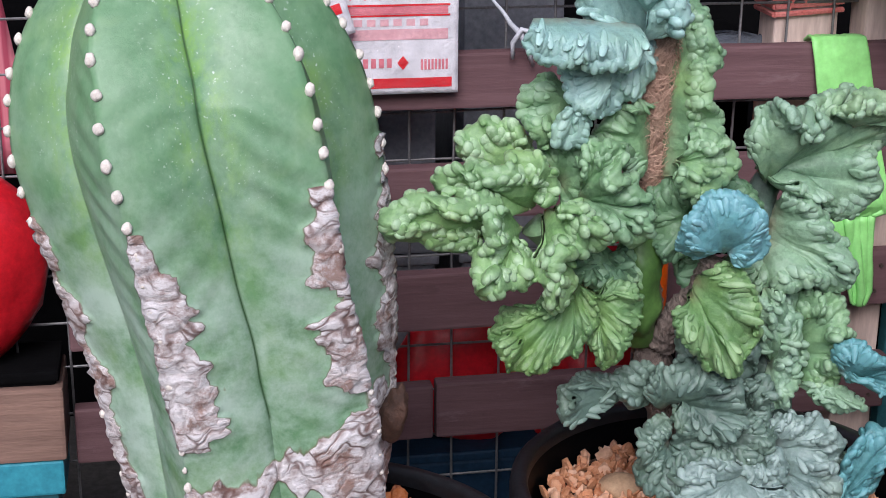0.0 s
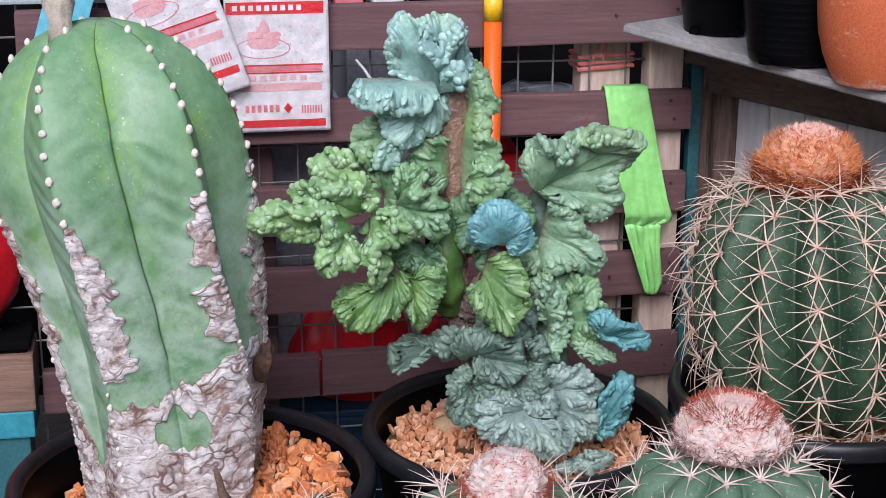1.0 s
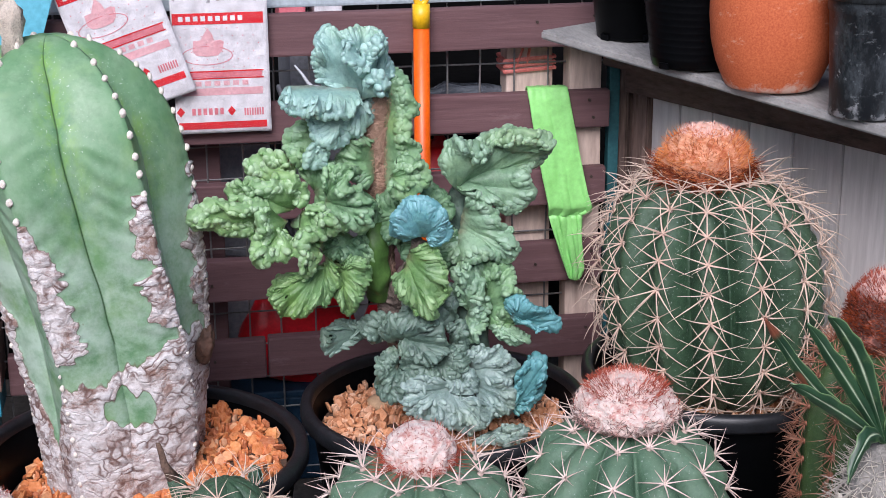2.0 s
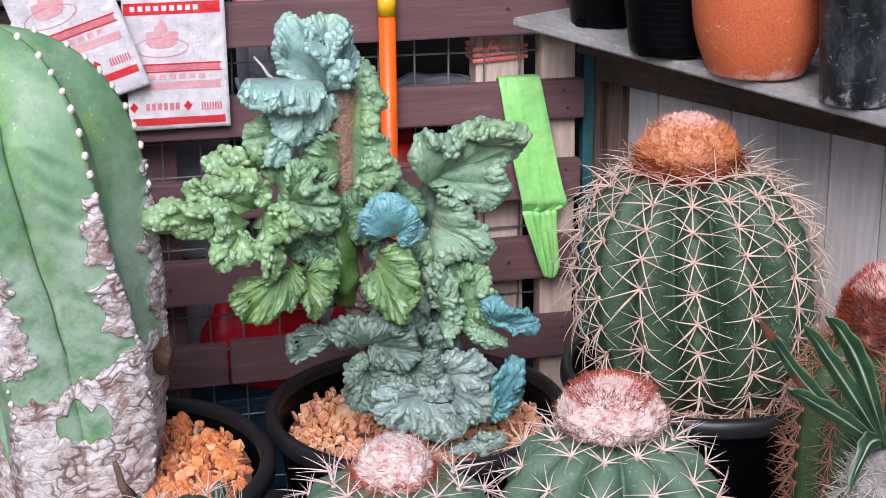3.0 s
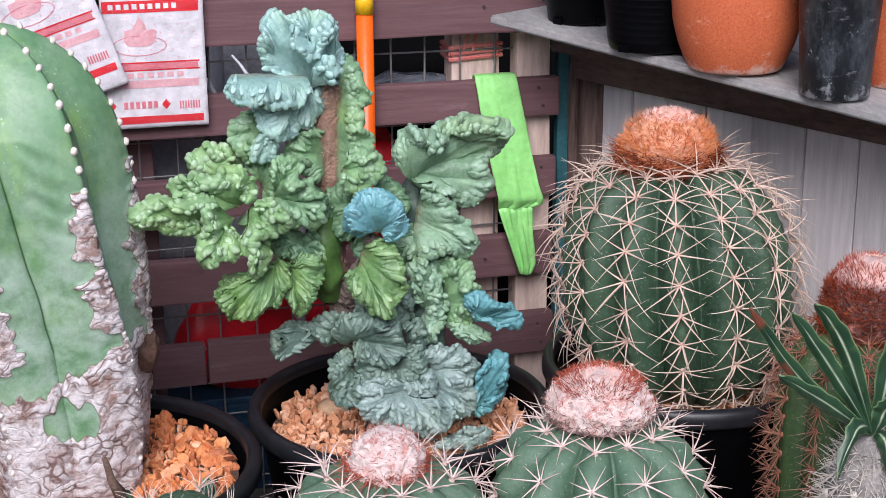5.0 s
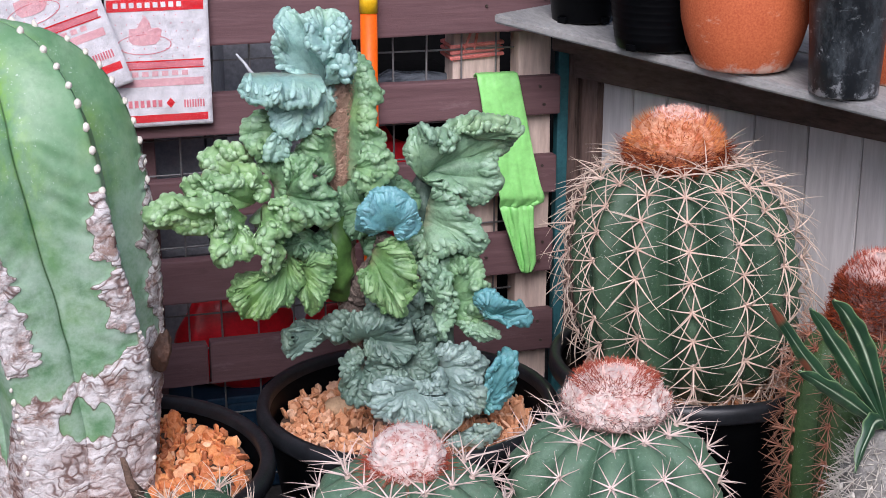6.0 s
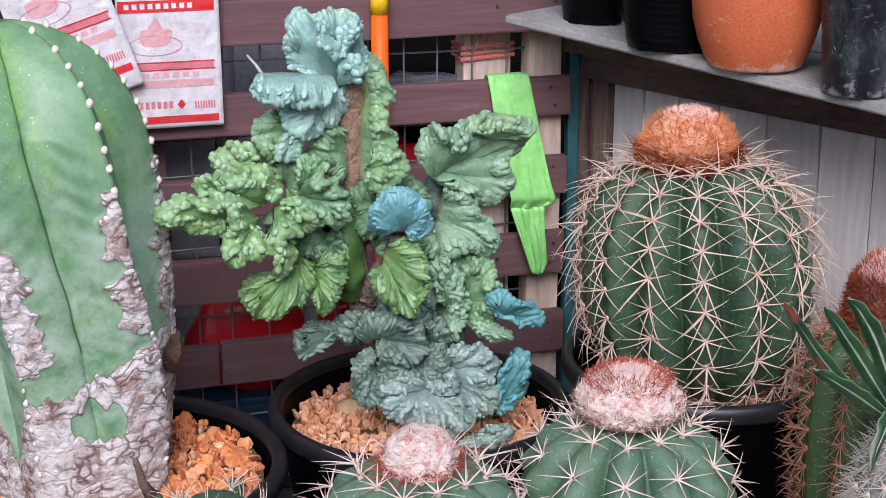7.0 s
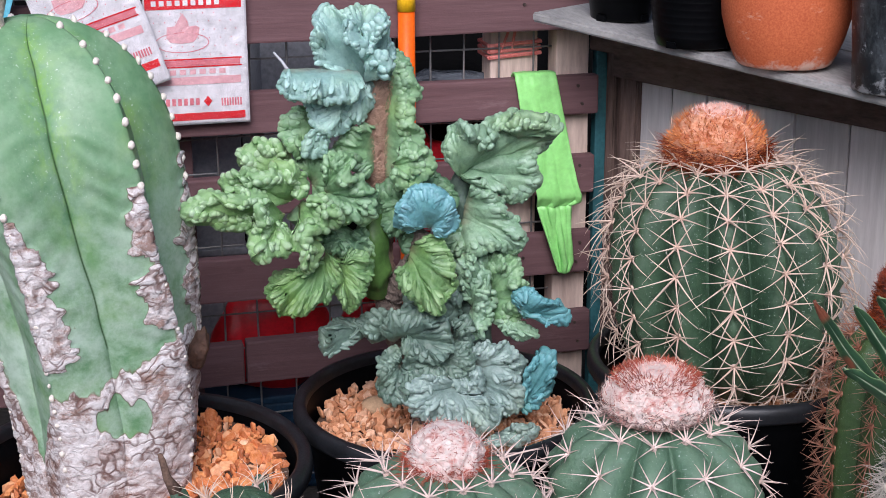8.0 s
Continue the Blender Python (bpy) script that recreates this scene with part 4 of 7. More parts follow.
crest_lobe("shell", "blue", [(-2.8, -5.0, 27.3), (-2.4, -5.0, 27.4)], [(-5.3, -6.5, 27.4), (-7.3, -7.0, 28.7), (-7.2, -7.5, 31.1), (-5.7, -7.5, 32.8), (-3.5, -8.0, 33.4), (-1.3, -8.0, 32.6), (0.3, -7.5, 30.6), (0.3, -7.5, 28.2), (-0.7, -7.0, 26.5), (-2.0, -6.5, 26.3)], 3, 5, 0.01)
crest_lobe("heart_fan", "leaf", [(-4.9, -4.0, 23.3), (-4.2, -4.0, 25.1)], [(-7.1, -6.0, 22.6), (-6.5, -7.0, 20.2), (-4.7, -7.5, 18.7), (-3.1, -8.0, 17.6), (-1.7, -8.0, 17.5), (-1.1, -8.5, 19.5), (0.0, -8.5, 21.8), (-0.3, -8.0, 24.4), (-1.2, -7.0, 26.2), (-2.6, -6.0, 27.0)], 6, 6, 0.01)
crest_lobe("heart_back", "dark_green", [(-5.0, -1.0, 24.3)], [(-8.1, -1.0, 32.0), (-6.3, -2.0, 32.5), (-4.3, -2.0, 32.0), (-4.2, -3.0, 31.0)], 3, 3, 0.004)
crest_lobe("branch_fan", "sage", [(2.2, -1.0, 31.7), (1.7, 0.0, 33.1)], [(-0.7, -2.5, 35.6), (-0.2, -3.0, 37.4), (1.7, -3.5, 39.2), (3.6, -4.0, 38.7), (5.5, -3.0, 39.5), (8.4, -2.0, 39.6), (11.2, -1.0, 38.7), (13.4, -0.5, 38.2), (14.5, 0.0, 36.1), (13.3, -0.5, 35.0), (11.6, -1.0, 34.0), (11.1, -2.0, 33.0), (12.3, -2.0, 31.2), (11.3, -2.5, 30.1), (9.5, -3.0, 29.3), (6.6, -3.5, 30.2), (4.5, -4.0, 32.3)], 5, 8, 0.012)
crest_lobe("branch_roll", "sage", [(8.8, -2.0, 36.6)], [(6.0, -3.6, 38.4), (8.2, -4.2, 39.7), (10.6, -3.8, 39.3), (12.6, -3.2, 38.8), (14.0, -2.2, 37.6), (13.4, -2.4, 36.4)], 4, 3, 0.004)
crest_lobe("branch_curl", "sage", [(5.0, -2.0, 35.4)], [(0.9, -4.0, 37.8), (1.4, -5.0, 39.4), (3.2, -5.5, 38.7), (4.2, -5.5, 37.2), (5.2, -5.5, 37.3), (5.3, -5.0, 38.5)], 4, 3, 0.004)
crest_lobe("shoulder", "sage", [(2.1, -1.0, 25.1), (3.2, -1.0, 29.9)], [(1.0, -3.0, 23.7), (2.8, -4.0, 22.5), (5.0, -4.5, 23.9), (8.4, -4.5, 23.3), (9.2, -4.5, 25.6), (7.4, -4.5, 27.5), (6.5, -4.0, 29.7), (5.2, -4.0, 31.2), (3.4, -3.0, 32.3)], 7, 7, 0.008)
crest_lobe("shoulder_low", "sage", [(2.2, -2.0, 23.3)], [(0.7, -4.0, 22.0), (2.3, -4.5, 19.9), (3.3, -4.5, 21.2), (3.3, -4.5, 23.3)], 4, 3, 0.004)
crest_lobe("side_crest", "green", [(5.8, -1.0, 14.8), (5.5, -1.0, 19.2)], [(7.9, -4.0, 12.9), (8.4, -4.5, 15.9), (9.8, -4.5, 17.9), (8.8, -4.5, 20.1), (7.9, -4.0, 22.5), (5.9, -3.5, 22.8), (5.0, -3.0, 21.3)], 5, 7, 0.008)
crest_lobe("side_crest_low", "sage", [(5.6, -2.0, 14.5)], [(6.8, -4.0, 15.1), (8.9, -5.5, 14.1), (10.8, -6.0, 13.3), (9.4, -6.0, 12.8), (7.5, -5.5, 13.1)], 4, 3, 0.004)
crest_lobe("blue_tip", "teal", [(8.0, -5.0, 16.4)], [(7.2, -6.0, 17.6), (7.4, -6.5, 19.1), (9.3, -7.0, 20.0), (10.7, -7.5, 18.8), (12.8, -7.5, 17.6), (14.4, -7.0, 16.1), (14.1, -7.0, 14.7), (12.2, -7.0, 14.7), (10.5, -7.0, 15.9), (8.9, -6.5, 15.5)], 4, 4, 0.006)
crest_lobe("waist", "grey_green", [(-6.4, -3.0, 13.0), (-4.9, -3.0, 14.4)], [(-8.6, -3.6, 15.2), (-7.4, -4.4, 17.4), (-5.2, -5.5, 18.0), (-2.7, -6.0, 17.3), (-0.5, -6.5, 16.0), (0.1, -6.5, 13.5), (-0.9, -7.0, 11.3), (-3.4, -7.0, 11.2), (-5.3, -6.5, 12.2), (-6.2, -6.0, 13.2)], 6, 6, 0.008)
crest_lobe("waist_ridge", "grey_green", [(1.1, -2.0, 12.0)], [(0.9, -4.0, 16.4), (2.2, -5.0, 15.9), (2.5, -5.0, 13.8), (1.9, -5.5, 11.2), (0.6, -5.5, 10.6)], 5, 5, 0.004)
crest_lobe("skirt_left", "grey_green", [(-5.7, -3.0, 10.2)], [(-6.0, -4.2, 13.0), (-8.3, -4.5, 12.0), (-8.9, -5.0, 9.5), (-8.2, -6.0, 7.0), (-6.4, -6.5, 6.3), (-4.7, -6.5, 7.6), (-4.4, -6.0, 9.8)], 6, 5, 0.008)
crest_lobe("skirt_front", "pale_grey", [(1.0, -5.0, 7.4), (-0.7, -5.0, 8.3)], [(-2.9, -6.0, 10.7), (-5.4, -7.0, 9.6), (-6.6, -7.5, 7.5), (-5.1, -8.5, 5.6), (-2.0, -9.5, 4.6), (0.9, -10.0, 3.5), (3.6, -10.0, 3.5), (5.1, -9.5, 5.3), (3.3, -8.5, 7.2)], 6, 9, 0.014)
crest_lobe("skirt_right", "pale_grey", [(3.0, -4.0, 6.8), (2.9, -3.0, 10.1)], [(4.1, -8.0, 4.7), (6.8, -8.0, 4.1), (8.5, -7.5, 5.9), (7.8, -7.0, 8.6), (9.1, -6.0, 9.9), (7.5, -5.5, 11.7), (5.2, -5.0, 12.6), (3.4, -4.0, 12.6)], 7, 8, 0.012)
crest_lobe("skirt_fill", "pale_grey", [(1.6, -4.5, 8.6)], [(-0.8, -6.4, 9.6), (0.4, -7.2, 7.6), (2.4, -7.4, 7.0), (3.8, -6.8, 8.6), (3.0, -6.0, 10.6)], 3, 3, 0.008)
crest_lobe("skirt_far", "grey_green", [(5.8, -1.0, 9.0)], [(8.5, -3.0, 9.5), (10.0, -4.0, 8.3), (10.5, -4.5, 5.5), (8.8, -6.0, 3.7)], 5, 5, 0.006)
crest_lobe("low_tongue", "pale_grey", [(5.0, -7.0, 1.6)], [(2.1, -10.5, 2.1), (4.7, -11.0, 1.7), (8.3, -10.5, 2.1), (9.6, -10.0, 3.2), (7.3, -9.0, 4.0)], 3, 3, 0.004)
crest_lobe("blue_blade", "teal", [(8.0, -5.0, 3.0), (8.3, -5.0, 3.9)], [(7.1, -6.5, 5.6), (9.0, -7.0, 7.1), (9.9, -7.0, 9.9), (10.5, -7.0, 11.6), (12.1, -7.0, 11.5), (12.4, -7.0, 8.9), (11.8, -7.0, 6.4), (10.2, -7.0, 4.5), (8.6, -7.0, 3.5)], 4, 6, 0.006)


# ---- globular spiny cacti ----
def rib_skin(name, low, high, groove):
    m, nt, b = mat(name, 0.45)
    c = ramp(nt, tex_noise(nt, 16, 5, 0.6), [(0.3, low), (0.7, high)])
    fine = tex_noise(nt, 190, 4, 0.7)
    c = mixc(nt, 0.3, c, ramp(nt, fine, [(0.35, tuple(v * 0.6 for v in low)), (0.7, tuple(min(1, v * 1.2) for v in high))]))
    speck = ramp(nt, tex_noise(nt, 330, 2, 0.5), [(0.66, (0, 0, 0)), (0.72, (0.7, 0.7, 0.7))])
    c = mixc(nt, speck, c, (0.40, 0.46, 0.42))
    stain = ramp(nt, tex_noise(nt, 42, 6, 0.7), [(0.58, (0, 0, 0)), (0.68, (0.55, 0.55, 0.55))])
    c = mixc(nt, stain, c, tuple(0.5 * v + w for v, w in zip(high, (0.05, 0.045, 0.03))))
    c = mixc(nt, attr(nt, "ridge"), c, groove)
    nt.links.new(c, b.inputs["Base Color"])
    bump(nt, b, tex_noise(nt, 85, 7, 0.72), 0.55, 0.004)
    return m


M_SKIN_BIG = rib_skin("dark_green_ribbed_skin", (0.014, 0.042, 0.022), (0.060, 0.122, 0.066), (0.080, 0.14, 0.080))
M_SKIN_PALE = rib_skin("pale_green_ribbed_skin", (0.048, 0.115, 0.066), (0.115, 0.205, 0.13), (0.15, 0.24, 0.155))
M_SKIN_OLIVE = rib_skin("olive_ribbed_skin", (0.022, 0.055, 0.018), (0.065, 0.125, 0.040), (0.075, 0.13, 0.045))


def spine_mat(name, root, tip):
    m, nt, b = mat(name, 0.5)
    c = mixc(nt, attr(nt, "along"), root, tip)
    c = mixc(nt, 0.25, c, ramp(nt, rand(nt), [(0.0, tuple(v * 0.6 for v in root)), (1.0, tuple(min(1, v * 1.2) for v in tip))]))
    nt.links.new(c, b.inputs["Base Color"])
    return m


M_SPINE_PINK = spine_mat("pinkish_cream_spine", (0.64, 0.44, 0.35), (0.74, 0.62, 0.50))
M_SPINE_ROSE = spine_mat("rosy_cream_spine", (0.80, 0.66, 0.60), (0.70, 0.50, 0.44))
M_SPINE_BROWN = spine_mat("red_brown_spine", (0.30, 0.10, 0.055), (0.50, 0.27, 0.18))
M_SPINE_WHITE = spine_mat("whitish_spine", (0.58, 0.54, 0.48), (0.66, 0.60, 0.52))
M_FELT = two_scale("areole_felt", (0.48, 0.34, 0.29), (0.66, 0.52, 0.46), 200, 600, 0.95, 0.8, 0.001)


def spine_cluster_mesh(name, rng, count, length, rise, bend, thick, material, centre=1, felt=0.0032):
    """One areole: a felt cushion with radiating, back-curved spines; out is +z, up the rib is +y."""
    vs, fs, al = [], [], []
    def spike(a, el, ln, th):
        o = len(vs)
        steps = 5
        side = Vector((-math.sin(a), math.cos(a), 0))
        pos = Vector((0, 0, 0.001))
        e = el
        for k in range(steps + 1):
            t = k / steps
            d = Vector((math.cos(a) * math.cos(e), math.sin(a) * math.cos(e), math.sin(e)))
            up = side.cross(d)
            r = th * (1 - t * 0.92)
            for j in range(3):
                q = 2 * math.pi * j / 3
                vs.append(pos + (side * math.cos(q) + up * math.sin(q)) * r)
                al.append(t)
            pos = pos + d * ln / steps
            e -= bend / steps
        for k in range(steps):
            for j in range(3):
                fs.append((o + 3 * k + j, o + 3 * k + (j + 1) % 3, o + 3 * k + 3 + (j + 1) % 3, o + 3 * k + 3 + j))
    for k in range(count):
        a = 2 * math.pi * (k + 0.5) / count + rng.uniform(-0.22, 0.22) - math.pi / 2
        spike(a, radians(rise) + rng.uniform(-0.2, 0.2), length * rng.uniform(0.65, 1.15) * (1.0 - 0.2 * math.sin(a)), thick * rng.uniform(0.8, 1.2))
    for k in range(centre):
        spike(rng.uniform(0, 6.28), radians(rng.uniform(55, 80)), length * rng.uniform(0.7, 1.0), thick * 1.1)
    o = len(vs)
    for k, (r, z) in enumerate(((felt, 0.0), (felt * 0.8, felt * 0.55), (felt * 0.3, felt * 0.8))):
        for j in range(6):
            vs.append(Vector((r * math.cos(j * 1.047), r * 1.25 * math.sin(j * 1.047), z)))
            al.append(0.0)
    for k in range(2):
        for j in range(6):
            fs.append((o + 6 * k + j, o + 6 * k + (j + 1) % 6, o + 6 * k + 6 + (j + 1) % 6, o + 6 * k + 6 + j))
    fs.append(tuple(o + 12 + j for j in range(6)))
    me = bpy.data.meshes.new(name)
    me.from_pydata(vs, [], fs)
    at = me.attributes.new("along", "FLOAT", "POINT")
    at.data.foreach_set("value", al)
    me.polygons.foreach_set("use_smooth", [True] * len(me.polygons))
    me.materials.append(material)
    return me


def single_spine(length, bend, thick, material):
    """One tapering spine along +x, curving down."""
    vs, fs, al = [], [], []
    steps, pos, e = 6, Vector((0, 0, 0)), 0.0
    for k in range(steps + 1):
        t = k / steps
        d = Vector((math.cos(e), 0, math.sin(e)))
        up = Vector((-math.sin(e), 0, math.cos(e)))
        r = thick * (1 - t * 0.9)
        for j in range(5):
            q = 2 * math.pi * j / 5
            vs.append(pos + Vector((0, 1, 0)) * math.cos(q) * r + up * math.sin(q) * r)
            al.append(t)
        pos = pos + d * length / steps
        e -= bend / steps
    for k in range(steps):
        for j in range(5):
            fs.append((5 * k + j, 5 * k + (j + 1) % 5, 5 * k + 5 + (j + 1) % 5, 5 * k + 5 + j))
    fs.append(tuple(5 * steps + j for j in range(5)))
    me = bpy.data.meshes.new("spine")
    me.from_pydata(vs, [], fs)
    me.attributes.new("along", "FLOAT", "POINT").data.foreach_set("value", al)
    me.polygons.foreach_set("use_smooth", [True] * len(me.polygons))
    me.materials.append(material)
    return me


def felt_pad(r):
    bm = bmesh.new()
    lathe(bm, [(r, -0.001), (r * 0.85, r * 0.5), (r * 0.35, r * 0.8), (0.0002, r * 0.85)], 10)
    for f in bm.faces:
        f.smooth = True
    me = bpy.data.meshes.new("areole")
    bm.to_mesh(me)
    bm.free()
    me.materials.append(M_FELT)
    return me


def melo_radius(t, R, p):
    q = abs(2 * t - 1)
    return R * max(1e-4, (1 - q ** p)) ** (1 / p)


def globe(name, x, y, z0, z1, R, ribs, deep, skin, label, per_rib, spines, lean=(0, 0), p=2.5, turn=0.0, t_lo=0.08, t_hi=0.93, power=0.8, group="", notch=0.0, split=30):
    """A ribbed globular cactus with an areole of spines at even steps along each rib."""
    th = thing(name, (x, y, z0), label, "cactus", group)
    h = z1 - z0
    seg = ribs * 22
    nz = 44
    bm = bmesh.new()
    lay = bm.verts.layers.float.new("ridge")

    def place(a, t, push=0.0, per=0.0):
        c = abs(math.cos(ribs * (a - turn) / 2))
        f = 1 - deep * (1 - c ** power)
        r = melo_radius(t, R, p) * f
        if notch:
            r *= 1 + notch * c * math.cos(2 * math.pi * per)
        r += push
        return Vector((r * math.cos(a) + lean[0] * t, r * math.sin(a) + lean[1] * t, h * t)), c

    rings = []
    for i in range(nz + 1):
        t = 0.5 - 0.5 * math.cos(math.pi * (0.03 + 0.96 * i / nz))
        ring = []
        for k in range(seg):
            a = 2 * math.pi * k / seg
            co, c = place(a, t, per=per_rib * t + 0.3)
            v = bm.verts.new(co)
            v[lay] = 0.5 * c ** 6
            ring.append(v)
        rings.append(ring)
    for ra, rb in zip(rings, rings[1:]):
        for k in range(seg):
            bm.faces.new((ra[k], ra[(k + 1) % seg], rb[(k + 1) % seg], rb[k]))
    cap(bm, rings[0], True)
    cap(bm, rings[-1])
    part("body", bm, skin, th, smooth=True)
    rng = random.Random(int(abs(x) * 1000) + ribs)
    meshes = [spine_cluster_mesh("spine_tuft", rng, *spines) for _ in range(5)]
    places = []
    for k in range(ribs):
        a = turn + 2 * math.pi * k / ribs
        shift = rng.uniform(-0.3, 0.3)
        for j in range(per_rib):
            ang = math.pi * (0.10 + 0.82 * (j + 0.5 + shift * 0.6) / per_rib)
            t = 0.5 - 0.5 * math.cos(ang)
            if t < t_lo or t > t_hi:
                continue
            c0, _ = place(a, t)
            c1, _ = place(a, min(t + 0.02, 0.995))
            up = (c1 - c0).normalized()
            side = Vector((-math.sin(a), math.cos(a), 0))
            nrm = side.cross(up).normalized()
            if nrm.dot(Vector((math.cos(a), math.sin(a), 0.001))) < 0 and t < 0.9:
                nrm = -nrm
            sd = up.cross(nrm)
            mtx = Matrix((sd, up, nrm)).transposed().to_4x4()
            mtx.translation = c0 + nrm * 0.0008
            places.append((nrm.y - 0.5 * nrm.z, mtx @ Matrix.Rotation(rng.uniform(-0.2, 0.2), 4, "Z")))
    places.sort(key=lambda e: e[0])
    count, length, rise, bend, thick, material = spines[:6]
    centre = spines[6] if len(spines) > 6 else 1
    felt = spines[7] if len(spines) > 7 else 0.0032
    pool = [single_spine(length, bend, thick, material) for _ in range(1)]
    pad = felt_pad(felt)
    for n, (_, mtx) in enumerate(places):
        if n >= split:
            ob = new("spine_tuft", meshes[rng.randrange(5)])
            ob.parent = th
            ob["kind"] = "stuff"
            ob.matrix_local = mtx @ Matrix.Diagonal((*([rng.uniform(0.85, 1.12)] * 3), 1))
            continue
        ar = new("areole", pad)
        ar.parent = th
        ar.matrix_local = mtx
        for k in range(count + centre):
            if k < count:
                a = 2 * math.pi * (k + 0.5) / count + rng.uniform(-0.22, 0.22) - math.pi / 2
                el, ln = radians(rise) + rng.uniform(-0.2, 0.2), rng.uniform(0.65, 1.15) * (1.0 - 0.2 * math.sin(a))
            else:
                a, el, ln = rng.uniform(0, 6.28), radians(rng.uniform(55, 80)), rng.uniform(0.7, 1.0)
            sp = new("spine", pool[0])
            sp.parent = ar
            sp.matrix_local = Matrix.Translation((0, 0, 0.001)) @ Matrix.Rotation(a, 4, "Z") @ Matrix.Rotation(-el, 4, "Y") @ Matrix.Diagonal((ln, rng.uniform(0.85, 1.2), rng.uniform(0.85, 1.2), 1))
    return th


def wool_material(name, low, high, rust, rust_up):
    m, nt, b = mat(name, 0.95)
    c = ramp(nt, tex_noise(nt, 120, 6, 0.7, (1, 1, 1.8)), [(0.30, low), (0.62, high)])
    c = mixc(nt, attr(nt, "band"), c, rust)
    patch = ramp(nt, tex_noise(nt, 60, 6, 0.75), [(0.5, (0, 0, 0)), (0.62, (0.8, 0.8, 0.8))])
    c = mixc(nt, patch, c, rust_up)
    nt.links.new(c, b.inputs["Base Color"])
    swirl = nt.nodes.new("ShaderNodeTexNoise")
    swirl.inputs["Scale"].default_value, swirl.inputs["Detail"].default_value, swirl.inputs["Roughness"].default_value, swirl.inputs["Distortion"].default_value = 95, 7, 0.7, 2.2
    nt.links.new(nt.nodes.new("ShaderNodeTexCoord").outputs["Object"], swirl.inputs["Vector"])
    bump(nt, b, swirl.outputs["Fac"], 1.0, 0.0055)
    return m


def bristle_mat(name, low, high):
    m, nt, b = mat(name, 0.7)
    b.inputs["Specular IOR Level"].default_value = 0.15
    c = ramp(nt, nt.nodes.new("ShaderNodeNewGeometry").outputs["Random Per Island"], [(0.0, low), (1.0, high)])
    nt.links.new(c, b.inputs["Base Color"])
    return m


def cephalium(parent, x, y, z0, R, h, wool, coats, label, band=(0.0, 0.3), p=2.4, seed=1):
    """The woolly cap: a lumpy dome, with bristle coats of (count, length, t from, t to, lift, material)."""
    rng = random.Random(seed)
    bm = bmesh.new()
    lay = bm.verts.layers.float.new("band")
    seg, nz = 72, 26
    rings = []
    def at(a, t):
        q = math.sin(math.pi / 2 * t)
        r = R * (1 - t ** p) ** (1 / p) if t < 0.999 else 0.0004
        r *= 0.86 + 0.14 * min(1, t / 0.25) if t < 0.25 else 1.0
        d = Vector((math.cos(a), math.sin(a), 0))
        w = 1 + 0.10 * noise.noise(Vector((d.x * 3.2, d.y * 3.2, t * 5 + seed))) + 0.10 * noise.noise(Vector((d.x * 7, d.y * 7, t * 9 + seed)))
        return Vector((x, y, z0)) + d * r * w + Vector((0, 0, h * t * (0.95 + 0.05 * w)))
    for i in range(nz + 1):
        t = i / nz * 0.998
        ring = []
        for k in range(seg):
            v = bm.verts.new(at(2 * math.pi * k / seg, t))
            e = (t - band[0]) / max(band[1] - band[0], 0.01)
            v[lay] = max(0.0, min(1.0, 1 - e)) * 0.9
            ring.append(v)
        rings.append(ring)
    for ra, rb in zip(rings, rings[1:]):
        for k in range(seg):
            bm.faces.new((ra[k], ra[(k + 1) % seg], rb[(k + 1) % seg], rb[k]))
    cap(bm, rings[0], True)
    cap(bm, rings[-1])
    capo = part("cephalium", bm, wool, parent, label, smooth=True)
    capo.matrix_parent_inverse = Matrix.Translation(-parent.location)
    for count, ln, t0, t1, lift, material in coats:
        vs, fs = [], []
        for k in range(count):
            a, t = rng.random() * 6.283, rng.uniform(t0, t1)
            c = at(a, t)
            nrm = (c - Vector((x, y, z0 + h * 0.25))).normalized()
            tang = Vector((-math.sin(a), math.cos(a), 0)) * rng.uniform(-1, 1) + Vector((0, 0, rng.uniform(-0.5, 0.9)))
            d = (nrm * lift + tang * (1.05 - lift)).normalized()
            L = ln * rng.uniform(0.5, 1.2)
            w = d.orthogonal().normalized() * 0.00034
            u = d.cross(w.normalized()) * 0.00034
            o = len(vs)
            c = c - nrm * 0.001
            bend = nrm * -0.2 * L
            vs += [c + w, c - w * 0.5 + u, c - w * 0.5 - u, c + d * L * 0.55 + w * 0.7, c + d * L * 0.55 - w * 0.35 + u * 0.7, c + d * L * 0.55 - w * 0.35 - u * 0.7, c + d * L + bend]
            fs += [(o, o + 1, o + 4, o + 3), (o + 1, o + 2, o + 5, o + 4), (o + 2, o, o + 3, o + 5), (o + 3, o + 4, o + 6), (o + 4, o + 5, o + 6), (o + 5, o + 3, o + 6)]
        me = bpy.data.meshes.new("bristle_coat")
        me.from_pydata(vs, [], fs)
        me.materials.append(material)
        ob = new("bristle_coat", me)
        ob.parent = capo
        ob["kind"] = "stuff"
    return capo


